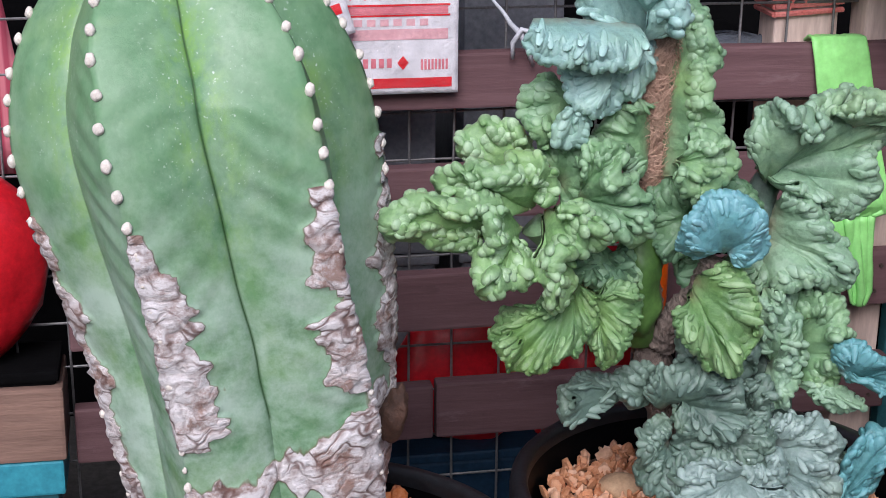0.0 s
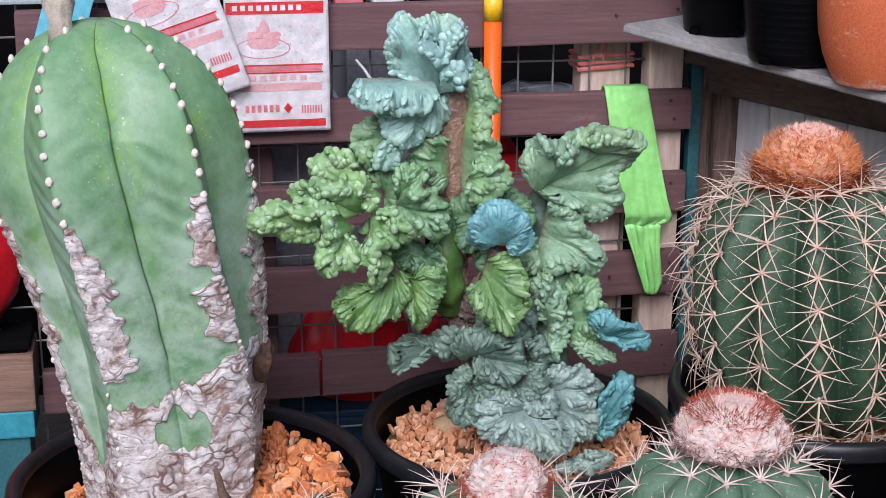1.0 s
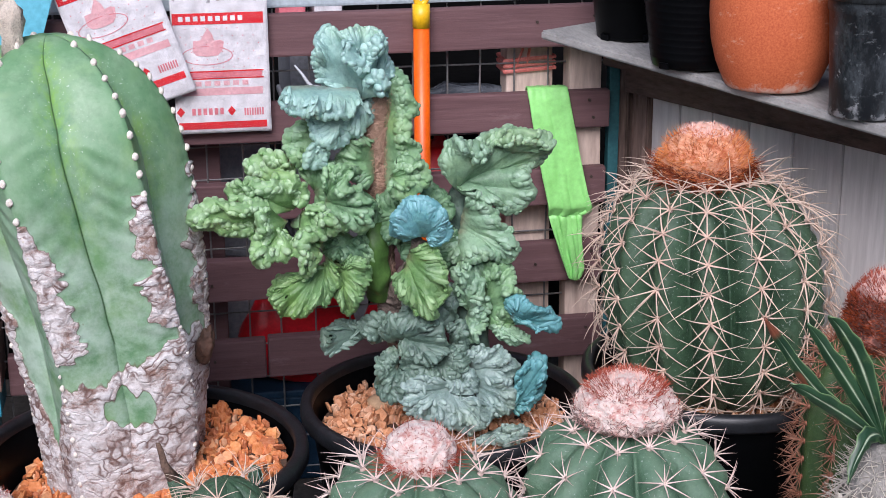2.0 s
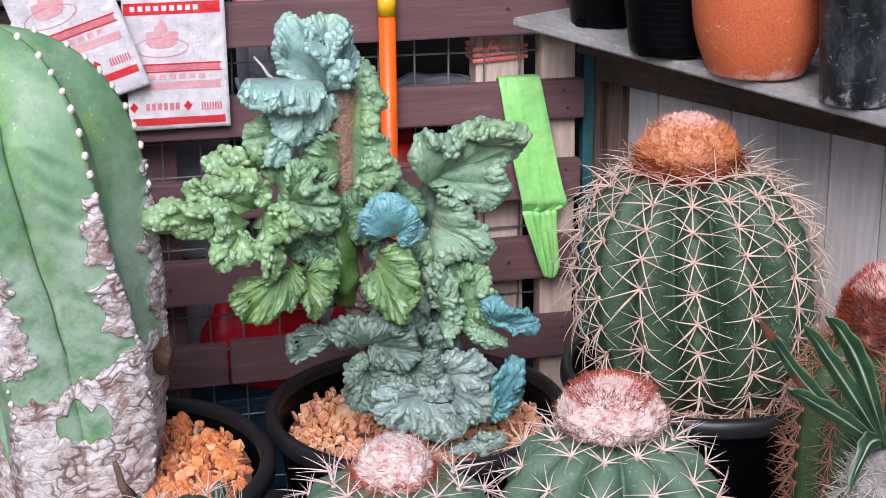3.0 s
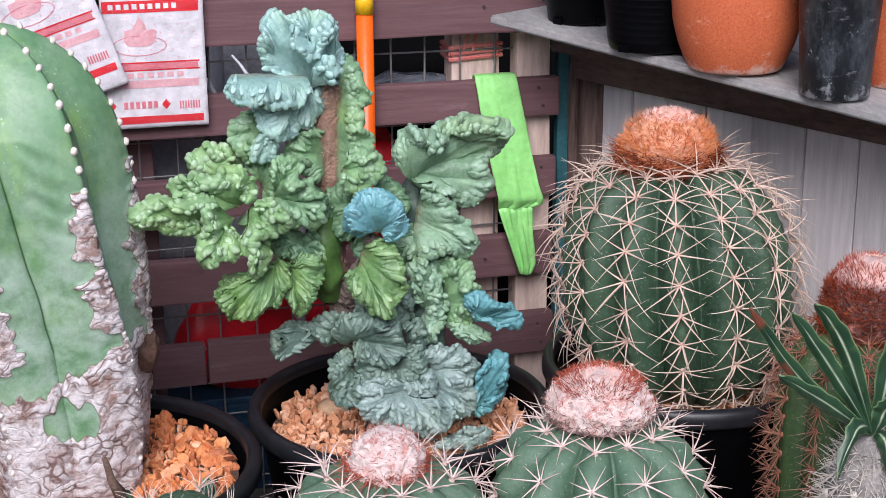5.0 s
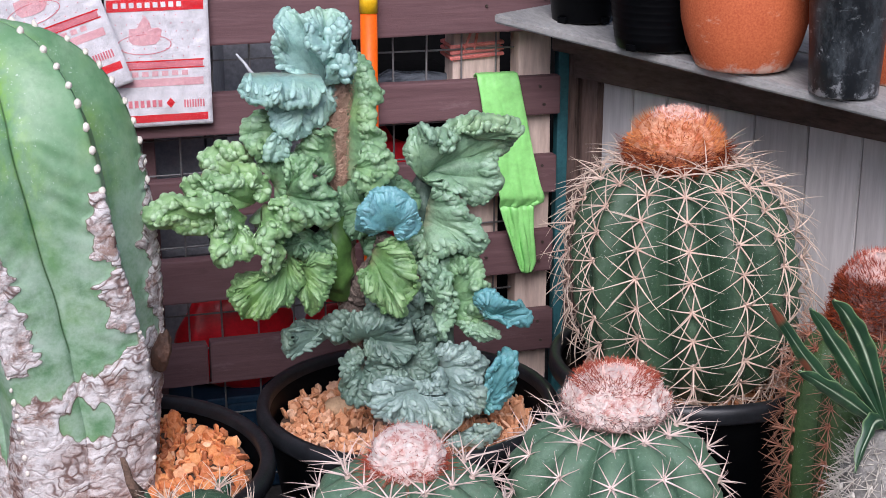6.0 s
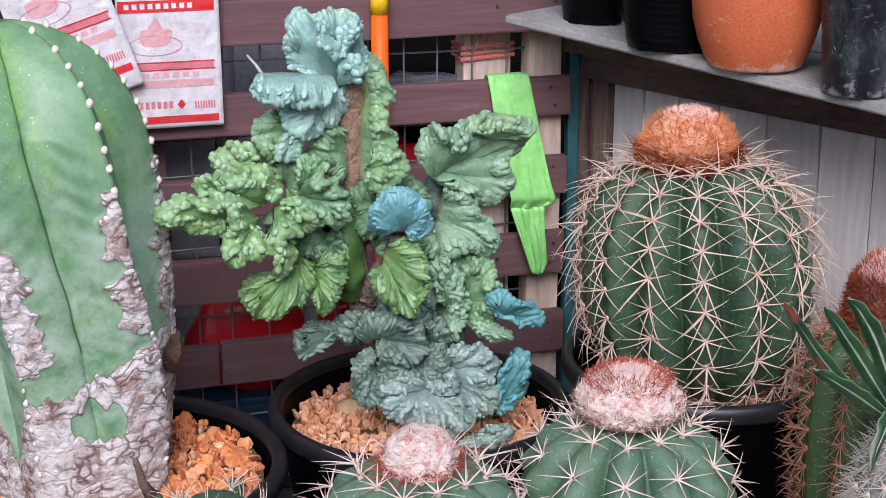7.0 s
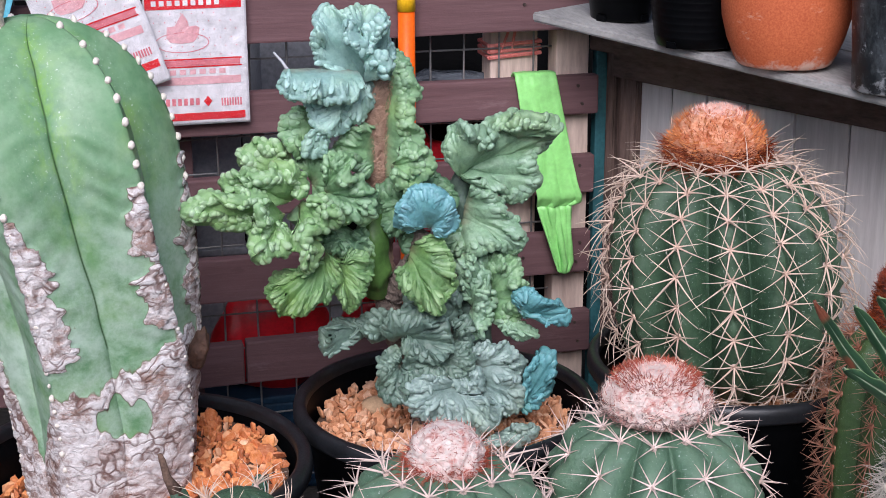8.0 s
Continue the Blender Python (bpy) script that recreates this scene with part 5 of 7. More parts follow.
M_WOOL_RUST = wool_material("rusty_orange_wool", (0.66, 0.16, 0.045), (0.93, 0.50, 0.31), (0.15, 0.03, 0.009), (0.55, 0.12, 0.035))
M_WOOL_PINK = wool_material("pink_white_wool", (0.88, 0.60, 0.53), (0.96, 0.85, 0.79), (0.34, 0.20, 0.17), (0.66, 0.26, 0.21))
M_WOOL_PEACH = wool_material("peach_pink_wool", (0.90, 0.44, 0.32), (0.95, 0.68, 0.57), (0.6, 0.2, 0.12), (0.80, 0.26, 0.15))
M_WOOL_DARK = wool_material("dark_rust_wool", (0.66, 0.34, 0.28), (0.90, 0.70, 0.64), (0.08, 0.016, 0.009), (0.62, 0.24, 0.17))
M_BR_RUST = bristle_mat("rust_bristle", (0.50, 0.12, 0.025), (0.86, 0.38, 0.15))
M_BR_RED = bristle_mat("red_bristle", (0.26, 0.045, 0.025), (0.50, 0.14, 0.09))
M_BR_DARK = bristle_mat("dark_red_bristle", (0.045, 0.008, 0.005), (0.36, 0.07, 0.022))
M_BR_PALE = bristle_mat("pale_pink_bristle", (0.76, 0.55, 0.47), (0.95, 0.84, 0.77))
M_BR_BLUSH = bristle_mat("blush_pink_bristle", (0.80, 0.42, 0.34), (0.95, 0.72, 0.64))
M_BR_GREY = bristle_mat("grey_brown_bristle", (0.10, 0.055, 0.05), (0.36, 0.24, 0.21))

big = globe("melocactus", BIG.x, BIG.y, 0.262, 0.568, 0.138, 14, 0.26, M_SKIN_BIG, "large dark green ribbed cactus with long cream spines and woolly cap",
            11, (8, 0.049, 26, 0.52, 0.00120, M_SPINE_PINK, 1), lean=(-0.028, 0.0), p=2.45, turn=-math.pi / 2 - 0.36, t_lo=0.03, t_hi=0.975, notch=0.022)
cephalium(big, BIG.x - 0.032, BIG.y, 0.540, 0.059, 0.083, M_WOOL_RUST,
          [(260, 0.010, 0.5, 0.9, 0.25, M_BR_RUST), (420, 0.009, 0.90, 0.998, 0.35, M_BR_BLUSH), (900, 0.014, 0.25, 0.70, 0.5, M_BR_RUST), (2400, 0.014, 0.04, 0.46, 0.5, M_BR_DARK), (170, 0.011, 0.6, 0.96, 0.7, M_BR_RED), (700, 0.026, 0.05, 0.50, 0.8, M_BR_DARK), (500, 0.016, 0.45, 0.85, 0.8, M_BR_RUST)], "rusty orange woolly cap, pale at the top", (0.26, 0.64), 2.35, 5)
# pink woolly tufts on the flat crown of the big cap
rng = random.Random(61)
for k in range(9):
    a, q = k * 2.4, 0.0058 * math.sqrt(k)
    bm = bmesh.new()
    bmesh.ops.create_icosphere(bm, subdivisions=3, radius=1.0)
    for v in bm.verts:
        d = v.co.normalized()
        w = 1 + 0.25 * noise.noise(d * 2.2 + Vector((k, 0, 0))) + 0.12 * noise.noise(d * 7 + Vector((0, k, 0)))
        v.co = Vector((BIG.x - 0.032 + q * math.cos(a), BIG.y + q * math.sin(a), 0.6195 - 0.16 * q)) + Vector((d.x * 0.0056, d.y * 0.0056, d.z * (0.0058 + 0.003 * rng.random()))) * w
    part("wool_tuft", bm, M_WOOL_PEACH, big, smooth=True).matrix_parent_inverse = Matrix.Translation(-big.location)

M1 = globe("melocactus", -0.138, -0.576, 0.145, 0.348, 0.117, 11, 0.44, M_SKIN_PALE, "pale green ribbed cactus with star spines and pink woolly cap",
           6, (8, 0.038, 34, 0.2, 0.00115, M_SPINE_ROSE, 1, 0.0036), p=2.5, turn=-math.pi / 2 + 0.16, t_lo=0.1, t_hi=0.975, power=0.4, group="small cacti in front", notch=-0.03)
cephalium(M1, -0.138, -0.576, 0.350, 0.058, 0.051, M_WOOL_PINK,
          [(1500, 0.010, 0.15, 0.93, 0.08, M_BR_PALE), (420, 0.007, 0.90, 0.998, 0.2, M_BR_BLUSH), (900, 0.013, 0.72, 0.96, 0.65, M_BR_RED), (700, 0.014, 0.03, 0.38, 0.5, M_BR_GREY), (300, 0.011, 0.3, 0.85, 0.2, M_BR_RED)], "pink and white woolly cap with red bristles", (0.0, 0.2), 2.35, 7)
M2 = globe("melocactus", -0.374, -0.603, 0.13, 0.335, 0.115, 11, 0.44, M_SKIN_PALE, "green ribbed cactus with rosy spines and small pink cap",
           6, (7, 0.040, 36, 0.2, 0.00115, M_SPINE_ROSE, 1, 0.0036), p=2.5, turn=-math.pi / 2 + 0.05, t_lo=0.1, t_hi=0.975, power=0.4, group="small cacti in front", notch=-0.03)
cephalium(M2, -0.374, -0.603, 0.322, 0.0405, 0.054, M_WOOL_PINK,
          [(420, 0.008, 0.1, 0.9, 0.06, M_BR_PALE), (160, 0.009, 0.6, 0.97, 0.3, M_BR_RED), (420, 0.010, 0.26, 0.34, 0.45, M_BR_RED), (260, 0.016, 0.05, 0.5, 0.6, M_BR_RED), (200, 0.030, 0.0, 0.3, 0.75, M_BR_RED)], "pink woolly cap with red bristles", (0.0, 0.1), 2.4, 9)
M3 = globe("melocactus", -0.845, -0.63, 0.12, 0.315, 0.108, 11, 0.16, M_SKIN_PALE, "green ribbed cactus with a pale pink cap, half out of view",
           5, (7, 0.028, 36, 0.2, 0.0008, M_SPINE_ROSE, 1, 0.003), p=2.5, turn=0.3, t_lo=0.1, t_hi=0.93, power=0.55, group="small cacti in front", notch=-0.03)
cephalium(M3, -0.845, -0.63, 0.302, 0.055, 0.05, M_WOOL_PINK, [(1000, 0.009, 0.1, 0.95, 0.16, M_BR_PALE), (300, 0.010, 0.5, 0.99, 0.5, M_BR_RED)], "pale pink woolly cap", (0.0, 0.1), 2.9, 10)
M4 = globe("melocactus", 0.168, -0.585, 0.14, 0.432, 0.097, 12, 0.14, M_SKIN_OLIVE, "tall olive green cactus with dense red-brown spines and cap",
           17, (11, 0.028, 34, 0.1, 0.0009, M_SPINE_BROWN, 2, 0.003), p=3.0, turn=-math.pi / 2, t_lo=0.05, t_hi=0.97)
cephalium(M4, 0.168, -0.585, 0.408, 0.054, 0.096, M_WOOL_DARK,
          [(6000, 0.014, 0.02, 0.76, 0.5, M_BR_DARK), (700, 0.009, 0.82, 0.99, 0.2, M_BR_BLUSH), (1500, 0.012, 0.60, 0.97, 0.7, M_BR_RED)], "dark rust woolly cap, pale on top", (0.74, 0.84), 2.6, 12)
for x, y, r, z in ((-0.138, -0.576, 0.104, 0.200), (-0.374, -0.603, 0.102, 0.185), (-0.845, -0.63, 0.10, 0.17), (0.168, -0.585, 0.088, 0.19)):
    grow_pot(x, y, r, z, "small black plastic pot under a globular cactus", z - 0.03, 0.8)

# small spiny cactus between the pots, and the stump with a seedling in the tall cactus pot
small = globe("small_cactus", -0.580, -0.588, 0.19, 0.322, 0.050, 9, 0.2, M_SKIN_BIG, "small dark cactus with thin curved orange spines",
              5, (9, 0.040, 44, 0.55, 0.0009, M_SPINE_PINK, 2, 0.003), p=2.3, turn=0.2)
grow_pot(-0.580, -0.588, 0.058, 0.235, "very small black plastic pot", 0.21, 0.8)


# ---- the tall ribbed cactus ----
def column_skin():
    m, nt, b = mat("tall_cactus_skin", 0.5)
    c = ramp(nt, tex_noise(nt, 7, 6, 0.65), [(0.28, (0.082, 0.20, 0.090)), (0.5, (0.145, 0.295, 0.145)), (0.75, (0.255, 0.41, 0.245))])
    streak = ramp(nt, tex_noise(nt, 40, 8, 0.75, (1, 1, 0.7)), [(0.46, (0, 0, 0)), (0.72, (0.65, 0.65, 0.65))])
    c = mixc(nt, streak, c, (0.28, 0.41, 0.26))
    mott = ramp(nt, tex_noise(nt, 52, 9, 0.75), [(0.36, (0.42, 0.42, 0.42)), (0.52, (0, 0, 0))])
    c = mixc(nt, mott, c, (0.075, 0.185, 0.075))
    yel = ramp(nt, tex_noise(nt, 13, 4, 0.6), [(0.55, (0, 0, 0)), (0.8, (0.5, 0.5, 0.5))])
    c = mixc(nt, yel, c, (0.20, 0.34, 0.07))
    vy = nt.nodes.new("ShaderNodeMath")
    vy.operation = "MULTIPLY"
    nt.links.new(attr(nt, "yellowing"), vy.inputs[0])
    nt.links.new(ramp(nt, tex_noise(nt, 70, 5, 0.7, (1, 1, 0.5)), [(0.42, (0, 0, 0)), (0.62, (0.9, 0.9, 0.9))]), vy.inputs[1])
    c = mixc(nt, vy.outputs[0], c, (0.21, 0.40, 0.07))
    fl = nt.nodes.new("ShaderNodeMath")
    fl.operation = "MULTIPLY"
    nt.links.new(attr(nt, "fleck"), fl.inputs[0])
    nt.links.new(ramp(nt, tex_noise(nt, 360, 3, 0.6), [(0.645, (0, 0, 0)), (0.69, (0.85, 0.85, 0.85))]), fl.inputs[1])
    c = mixc(nt, fl.outputs[0], c, (0.55, 0.65, 0.55))
    pale = nt.nodes.new("ShaderNodeMath")
    pale.operation = "MULTIPLY"
    nt.links.new(attr(nt, "bloom"), pale.inputs[0])
    nt.links.new(ramp(nt, tex_noise(nt, 20, 7, 0.72), [(0.38, (0.0, 0.0, 0.0)), (0.64, (0.9, 0.9, 0.9))]), pale.inputs[1])
    c = mixc(nt, pale.outputs[0], c, (0.47, 0.60, 0.50))
    # fold lines darkened: crease shade put into the skin colour
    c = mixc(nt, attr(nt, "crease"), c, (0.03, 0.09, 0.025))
    ck = ramp(nt, tex_noise(nt, 36, 8, 0.78, (1, 1, 2.0)), [(0.30, (0.17, 0.095, 0.07)), (0.39, (0.48, 0.39, 0.365)), (0.48, (0.74, 0.70, 0.69)), (0.8, (0.88, 0.86, 0.855))])
    rust = ramp(nt, tex_noise(nt, 30, 7, 0.7), [(0.53, (0, 0, 0)), (0.63, (0.85, 0.85, 0.85))])
    ck = mixc(nt, rust, ck, (0.30, 0.17, 0.125))
    ck = mixc(nt, ramp(nt, tex_noise(nt, 150, 6, 0.75, (1, 1, 2.2)), [(0.34, (0.5, 0.5, 0.5)), (0.44, (0, 0, 0))]), ck, (0.24, 0.155, 0.125))
    ck = mixc(nt, ramp(nt, tex_noise(nt, 19, 5, 0.65), [(0.52, (0, 0, 0)), (0.64, (0.45, 0.45, 0.45))]), ck, (0.42, 0.29, 0.25))
    tc = nt.nodes.new("ShaderNodeTexCoord")
    warp = nt.nodes.new("ShaderNodeMix")
    warp.data_type = "VECTOR"
    warp.inputs[0].default_value = 0.055
    nz3 = nt.nodes.new("ShaderNodeTexNoise")
    nz3.inputs["Scale"].default_value = 30
    nt.links.new(tc.outputs["Object"], nz3.inputs["Vector"])
    nt.links.new(tc.outputs["Object"], warp.inputs[4])
    nt.links.new(nz3.outputs["Color"], warp.inputs[5])
    stretch = nt.nodes.new("ShaderNodeVectorMath")
    stretch.operation = "MULTIPLY"
    stretch.inputs[1].default_value = (1, 1, 1.9)
    nt.links.new(warp.outputs[1], stretch.inputs[0])
    plate = nt.nodes.new("ShaderNodeTexVoronoi")
    plate.feature = "DISTANCE_TO_EDGE"
    plate.inputs["Scale"].default_value = 42
    nt.links.new(stretch.outputs[0], plate.inputs["Vector"])
    crack = nt.nodes.new("ShaderNodeMath")
    crack.operation = "MULTIPLY"
    nt.links.new(ramp(nt, plate.outputs["Distance"], [(0.03, (0.9, 0.9, 0.9)), (0.13, (0, 0, 0))]), crack.inputs[0])
    nt.links.new(ramp(nt, tex_noise(nt, 24, 4, 0.6), [(0.42, (0.05, 0.05, 0.05)), (0.58, (0.95, 0.95, 0.95))]), crack.inputs[1])
    ck = mixc(nt, crack.outputs[0], ck, (0.13, 0.06, 0.045))
    ck = mixc(nt, attr(nt, "seam"), ck, (0.17, 0.075, 0.05))
    edge = nt.nodes.new("ShaderNodeMath")
    edge.operation = "ADD"
    nz = nt.nodes.new("ShaderNodeMath")
    nz.operation = "MULTIPLY_ADD"
    nt.links.new(tex_noise(nt, 60, 6, 0.7), nz.inputs[0])
    nz.inputs[1].default_value, nz.inputs[2].default_value = 0.5, -0.25
    nt.links.new(attr(nt, "cork"), edge.inputs[0])
    nt.links.new(nz.outputs[0], edge.inputs[1])
    mask = ramp(nt, edge.outputs[0], [(0.46, (0, 0, 0)), (0.52, (1, 1, 1))])
    c = mixc(nt, ramp(nt, edge.outputs[0], [(0.33, (0, 0, 0)), (0.46, (0.7, 0.7, 0.7))]), c, (0.16, 0.10, 0.06))
    c = mixc(nt, mask, c, ck)
    nt.links.new(c, b.inputs["Base Color"])
    rr = ramp(nt, edge.outputs[0], [(0.46, (0.45, 0.45, 0.45)), (0.54, (0.95, 0.95, 0.95))])
    nt.links.new(rr, b.inputs["Roughness"])
    wrinkle = nt.nodes.new("ShaderNodeMath")
    wrinkle.operation = "MULTIPLY_ADD"
    nt.links.new(tex_noise(nt, 55, 6, 0.7, (1, 1, 2.6)), wrinkle.inputs[0])
    nt.links.new(mask, wrinkle.inputs[1])
    skin = nt.nodes.new("ShaderNodeMath")
    skin.operation = "MULTIPLY_ADD"
    flake = nt.nodes.new("ShaderNodeTexNoise")
    flake.inputs["Scale"].default_value, flake.inputs["Detail"].default_value, flake.inputs["Roughness"].default_value, flake.inputs["Distortion"].default_value = 95, 8, 0.72, 1.6
    nt.links.new(stretch.outputs[0], flake.inputs["Vector"])
    grain = nt.nodes.new("ShaderNodeMath")
    grain.operation = "MULTIPLY"
    nt.links.new(flake.outputs["Fac"], grain.inputs[0])
    nt.links.new(ramp(nt, edge.outputs[0], [(0.46, (0.07, 0.07, 0.07)), (0.52, (0.9, 0.9, 0.9))]), grain.inputs[1])
    nt.links.new(grain.outputs[0], skin.inputs[0])
    skin.inputs[1].default_value = 1.0
    relief = nt.nodes.new("ShaderNodeMath")
    relief.operation = "MULTIPLY"
    nt.links.new(mask, relief.inputs[0])
    nt.links.new(ramp(nt, plate.outputs["Distance"], [(0.0, (0, 0, 0)), (0.16, (0.4, 0.4, 0.4))]), relief.inputs[1])
    nt.links.new(relief.outputs[0], skin.inputs[2])
    nt.links.new(skin.outputs[0], wrinkle.inputs[2])
    bump(nt, b, wrinkle.outputs[0], 0.6, 0.0038)
    return m


tall = thing("columnar_cactus", (-0.712, -0.335, 0.222), "tall ribbed green cactus with white areoles and grey corky scars", "cactus")
TZ0, TZ1, TR = 0.192, 0.760, 0.1345


def tall_low(z):
    """0 high on the column, 1 towards its narrower foot."""
    s = max(0.0, min(1.0, (0.62 - z) / 0.20))
    return s * s * (3 - 2 * s)


def tall_axis(z):
    """Offset of the leaning axis from the base."""
    return Vector((0.006 - 0.090 * max(0.0, z - 0.33) + 0.0145 * tall_low(z), 0.0, 0.0))


def tall_radius(z):
    t = (z - TZ0) / (TZ1 - TZ0)
    top = max(0.0, (t - 0.70) / 0.30)
    r = TR * (1 - top ** 2.3) ** 0.5 if top < 1 else 0.0
    r *= 1 - 0.108 * tall_low(z)
    return r * (0.80 + 0.20 * min(1.0, max(0.0, z - 0.215) / 0.26) ** 0.8) if z < 0.48 else r


def tween(z, table):
    """A value between the rows (height, value) of a falling table."""
    for (z0, v0), (z1, v1) in zip(table, table[1:]):
        if z >= z1:
            f = max(0.0, min(1.0, (z0 - z) / (z0 - z1)))
            f = f * f * (3 - 2 * f)
            return v0 + (v1 - v0) * f
    return table[-1][1]


def rib_angle(k, z):
    """Bearing of rib edge k: two edges face the yard and wander with height, the rest stand evenly behind them."""
    right = tween(z, ((0.745, -48.5), (0.71, -50.5), (0.64, -53.0), (0.53, -52.5), (0.46, -48.0), (0.41, -43.0), (0.30, -36.0)))
    left = tween(z, ((0.745, -136.0), (0.71, -126.0), (0.66, -120.0), (0.58, -115.0), (0.50, -116.0), (0.44, -119.0), (0.30, -122.0))) + 360
    if k == 6:
        return radians(right + 360)
    return radians(right + (left - right) * k / 5)


def tall_valley(rib):
    """Where the crease lies between two rib edges."""
    return 0.45 if rib == 5 else 0.47


VALLEY_DEPTH = (0.33, 0.27, 0.25, 0.25, 0.215, 0.205)


def tall_point(rib, ph, z):
    a = rib_angle(rib, z) * (1 - ph) + rib_angle(rib + 1, z) * ph
    v = tall_valley(rib)
    d = ph / v if ph < v else (1 - ph) / (1 - v)          # 0 on a rib edge, 1 in a crease
    c = 1 - d
    deep = VALLEY_DEPTH[rib] + (0.13 if rib in (0, 5) else 0.03) * max(0.0, min(1.0, (z - 0.655) / 0.05))
    keel = 1 - deep * (1 - c ** 1.10) - 0.03 * math.exp(-(1 - d) * 22)
    low = max(0.0, min(1.0, (0.40 - z) / 0.12))
    keel = keel * (1 - 0.45 * low) + (0.90 - 0.04 * d) * 0.45 * low
    r = tall_radius(z) * keel
    # faint slanting swellings from the areoles into the faces
    r *= 1 + 0.0105 * math.sin(2 * math.pi * (z - 0.045 * d + 0.006 * noise.noise(Vector((a * 3, z * 20, 2)))) / 0.026) * math.sin(math.pi * min(1.0, d * 1.15)) * (1 - low) * (0.45 + 0.55 * noise.noise(Vector((a * 4, z * 9, 7))))
    r *= 1 + 0.0035 * noise.noise(Vector((d * 1.5, a * 2.0, z * 55 - d * 3.5))) * (1 - low) * (0.3 + c) + 0.004 * noise.noise(Vector((math.cos(a) * 5, math.sin(a) * 5, z * 12)))
    return r, d, a


# the bark climbs to these heights on each rib edge and in the crease after it
FOOT_EDGE = (0.414, 0.402, 0.40, 0.40, 0.39, 0.372)
FOOT_CREASE = (0.408, 0.40, 0.39, 0.37, 0.275, 0.386)
rng = random.Random(21)
RIB_CORK = [0.600, 0.605, 0.59, 0.61, 0.560, 0.575]
WIDE_LEFT = (True, True, False, True, False, False)
seg, nz = 6 * 56, 250
vs, fs, cork_a, crease_shade_a, bloom_a, seam_a, yel_a, fleck_a = [], [], [], [], [], [], [], []
for i in range(nz + 1):
    z = TZ0 + (TZ1 - TZ0) * math.sin(math.pi / 2 * i / nz) ** 0.9 if i else TZ0
    z = min(z, TZ1 - 0.0004)
    for k in range(seg):
        # corners crowd towards the crease of each rib
        rib, kk = divmod(k, 56)
        vl = tall_valley(rib)
        ph = vl * (1 - (1 - kk / 28) ** 1.6) if kk <= 28 else 1 - (1 - vl) * (1 - (kk / 28 - 1) ** 1.6)
        r, d, a = tall_point(rib, min(ph, 0.99999), z)
        side = kk <= 28
        ki = (rib + (0 if side else 1)) % 6
        dirn = Vector((math.cos(a), math.sin(a), 0))
        n1 = noise.noise(Vector((dirn.x * 6, dirn.y * 6, z * 22)))
        n2 = noise.noise(Vector((dirn.x * 17, dirn.y * 17, z * 60)))
        foot = FOOT_EDGE[ki] * (1 - d) + FOOT_CREASE[rib] * d + 0.014 * n1 + 0.010 * n2
        base = max(0.0, min(1.0, 0.5 + (foot - z) / 0.02))
        # cork grows in plates one below the other, mostly on one flank of a rib
        zc = z / 0.0175 + 0.5 * noise.noise(Vector((ki * 7.7, 2.0, z * 40))) + 0.8 * noise.noise(Vector((d * 5, ki * 3.1, z * 25)))
        cell = math.floor(zc)
        hsh = max(0.0, min(1.0, 0.5 + 0.95 * noise.noise(Vector((ki * 7.7, 3.0, z * 36))) + 0.35 * noise.noise(Vector((ki * 5.1, d * 6, z * 85)))))
        wide = 0.12 + 0.34 * hsh if side != WIDE_LEFT[ki] else 0.07 + 0.07 * hsh
        grown = min(1.0, 0.35 + max(0.0, RIB_CORK[ki] - z) / 0.07)
        reach = wide * grown * (1 + 0.22 * n2 + 0.4 * noise.noise(Vector((ki * 3.3, 5.0, z * 150)))) + 0.03 * n1
        if hsh < 0.16 and z > 0.42:
            reach *= 0.3
        strip = max(0.0, min(1.0, 0.5 + (reach - d) / 0.10)) if z < RIB_CORK[ki] and (ki != 5 or z > 0.405) else 0.0
        ck = max(base, strip)
        seam = min(1.0, min(zc - cell, 1 - zc + cell) / 0.16)
        across = d if ki == 0 and not side else 2 - d if ki == 5 and side else 9.0
        hole = max(0.0, min(1.0, 0.5 - (((across - 0.95) / 0.42) ** 2 + ((z - 0.342) / 0.024) ** 2 - 1 - 0.7 * n1 - 0.4 * n2) / 0.9))
        ck *= 1 - 0.97 * hole
        if ck > 0.4:
            f1 = 1 - 2.4 * abs(noise.noise(Vector((dirn.x * 8 + 2.5 * n2, dirn.y * 8, z * 60 + 2.5 * n1))))
            f2 = noise.noise(Vector((dirn.x * 24, dirn.y * 24, z * 110 + 5)))
            flat = 0.55 if base > strip else 1.0
            r += (0.0028 * (0.1 + 0.9 * seam) + 0.0022 * f1 + 0.0014 * f2) * flat * min(1.0, (ck - 0.4) * 3)
        p = tall_axis(z) + dirn * r
        vs.append((p.x, p.y, z - 0.222))
        cork_a.append(ck)
        seam_a.append((1 - seam) * (0.25 + 0.9 * n2))
        yel_a.append(max(0.0, (d - 0.55) / 0.45) * max(0.0, min(1.0, (z - 0.5) / 0.1)))
        fleck_a.append(max(0.0, min(1.0, (d - 0.35) / 0.3)) * max(0.0, min(1.0, (z - 0.56) / 0.06)) * (1.0 if d < 0.97 else 0.4))
        # thin painted shade line along each fold above the bark
        crease_shade_a.append(0.95 * max(0.0, 1 - (1 - d) / 0.028) if z > 0.42 else 0.0)
        bloom_a.append(max(0.0, min(1.0, (0.66 - z) / 0.16)) * 0.9)
for i in range(nz):
    for k in range(seg):
        k2 = (k + 1) % seg
        fs.append((i * seg + k, i * seg + k2, (i + 1) * seg + k2, (i + 1) * seg + k))
fs.append(tuple(range(seg - 1, -1, -1)))
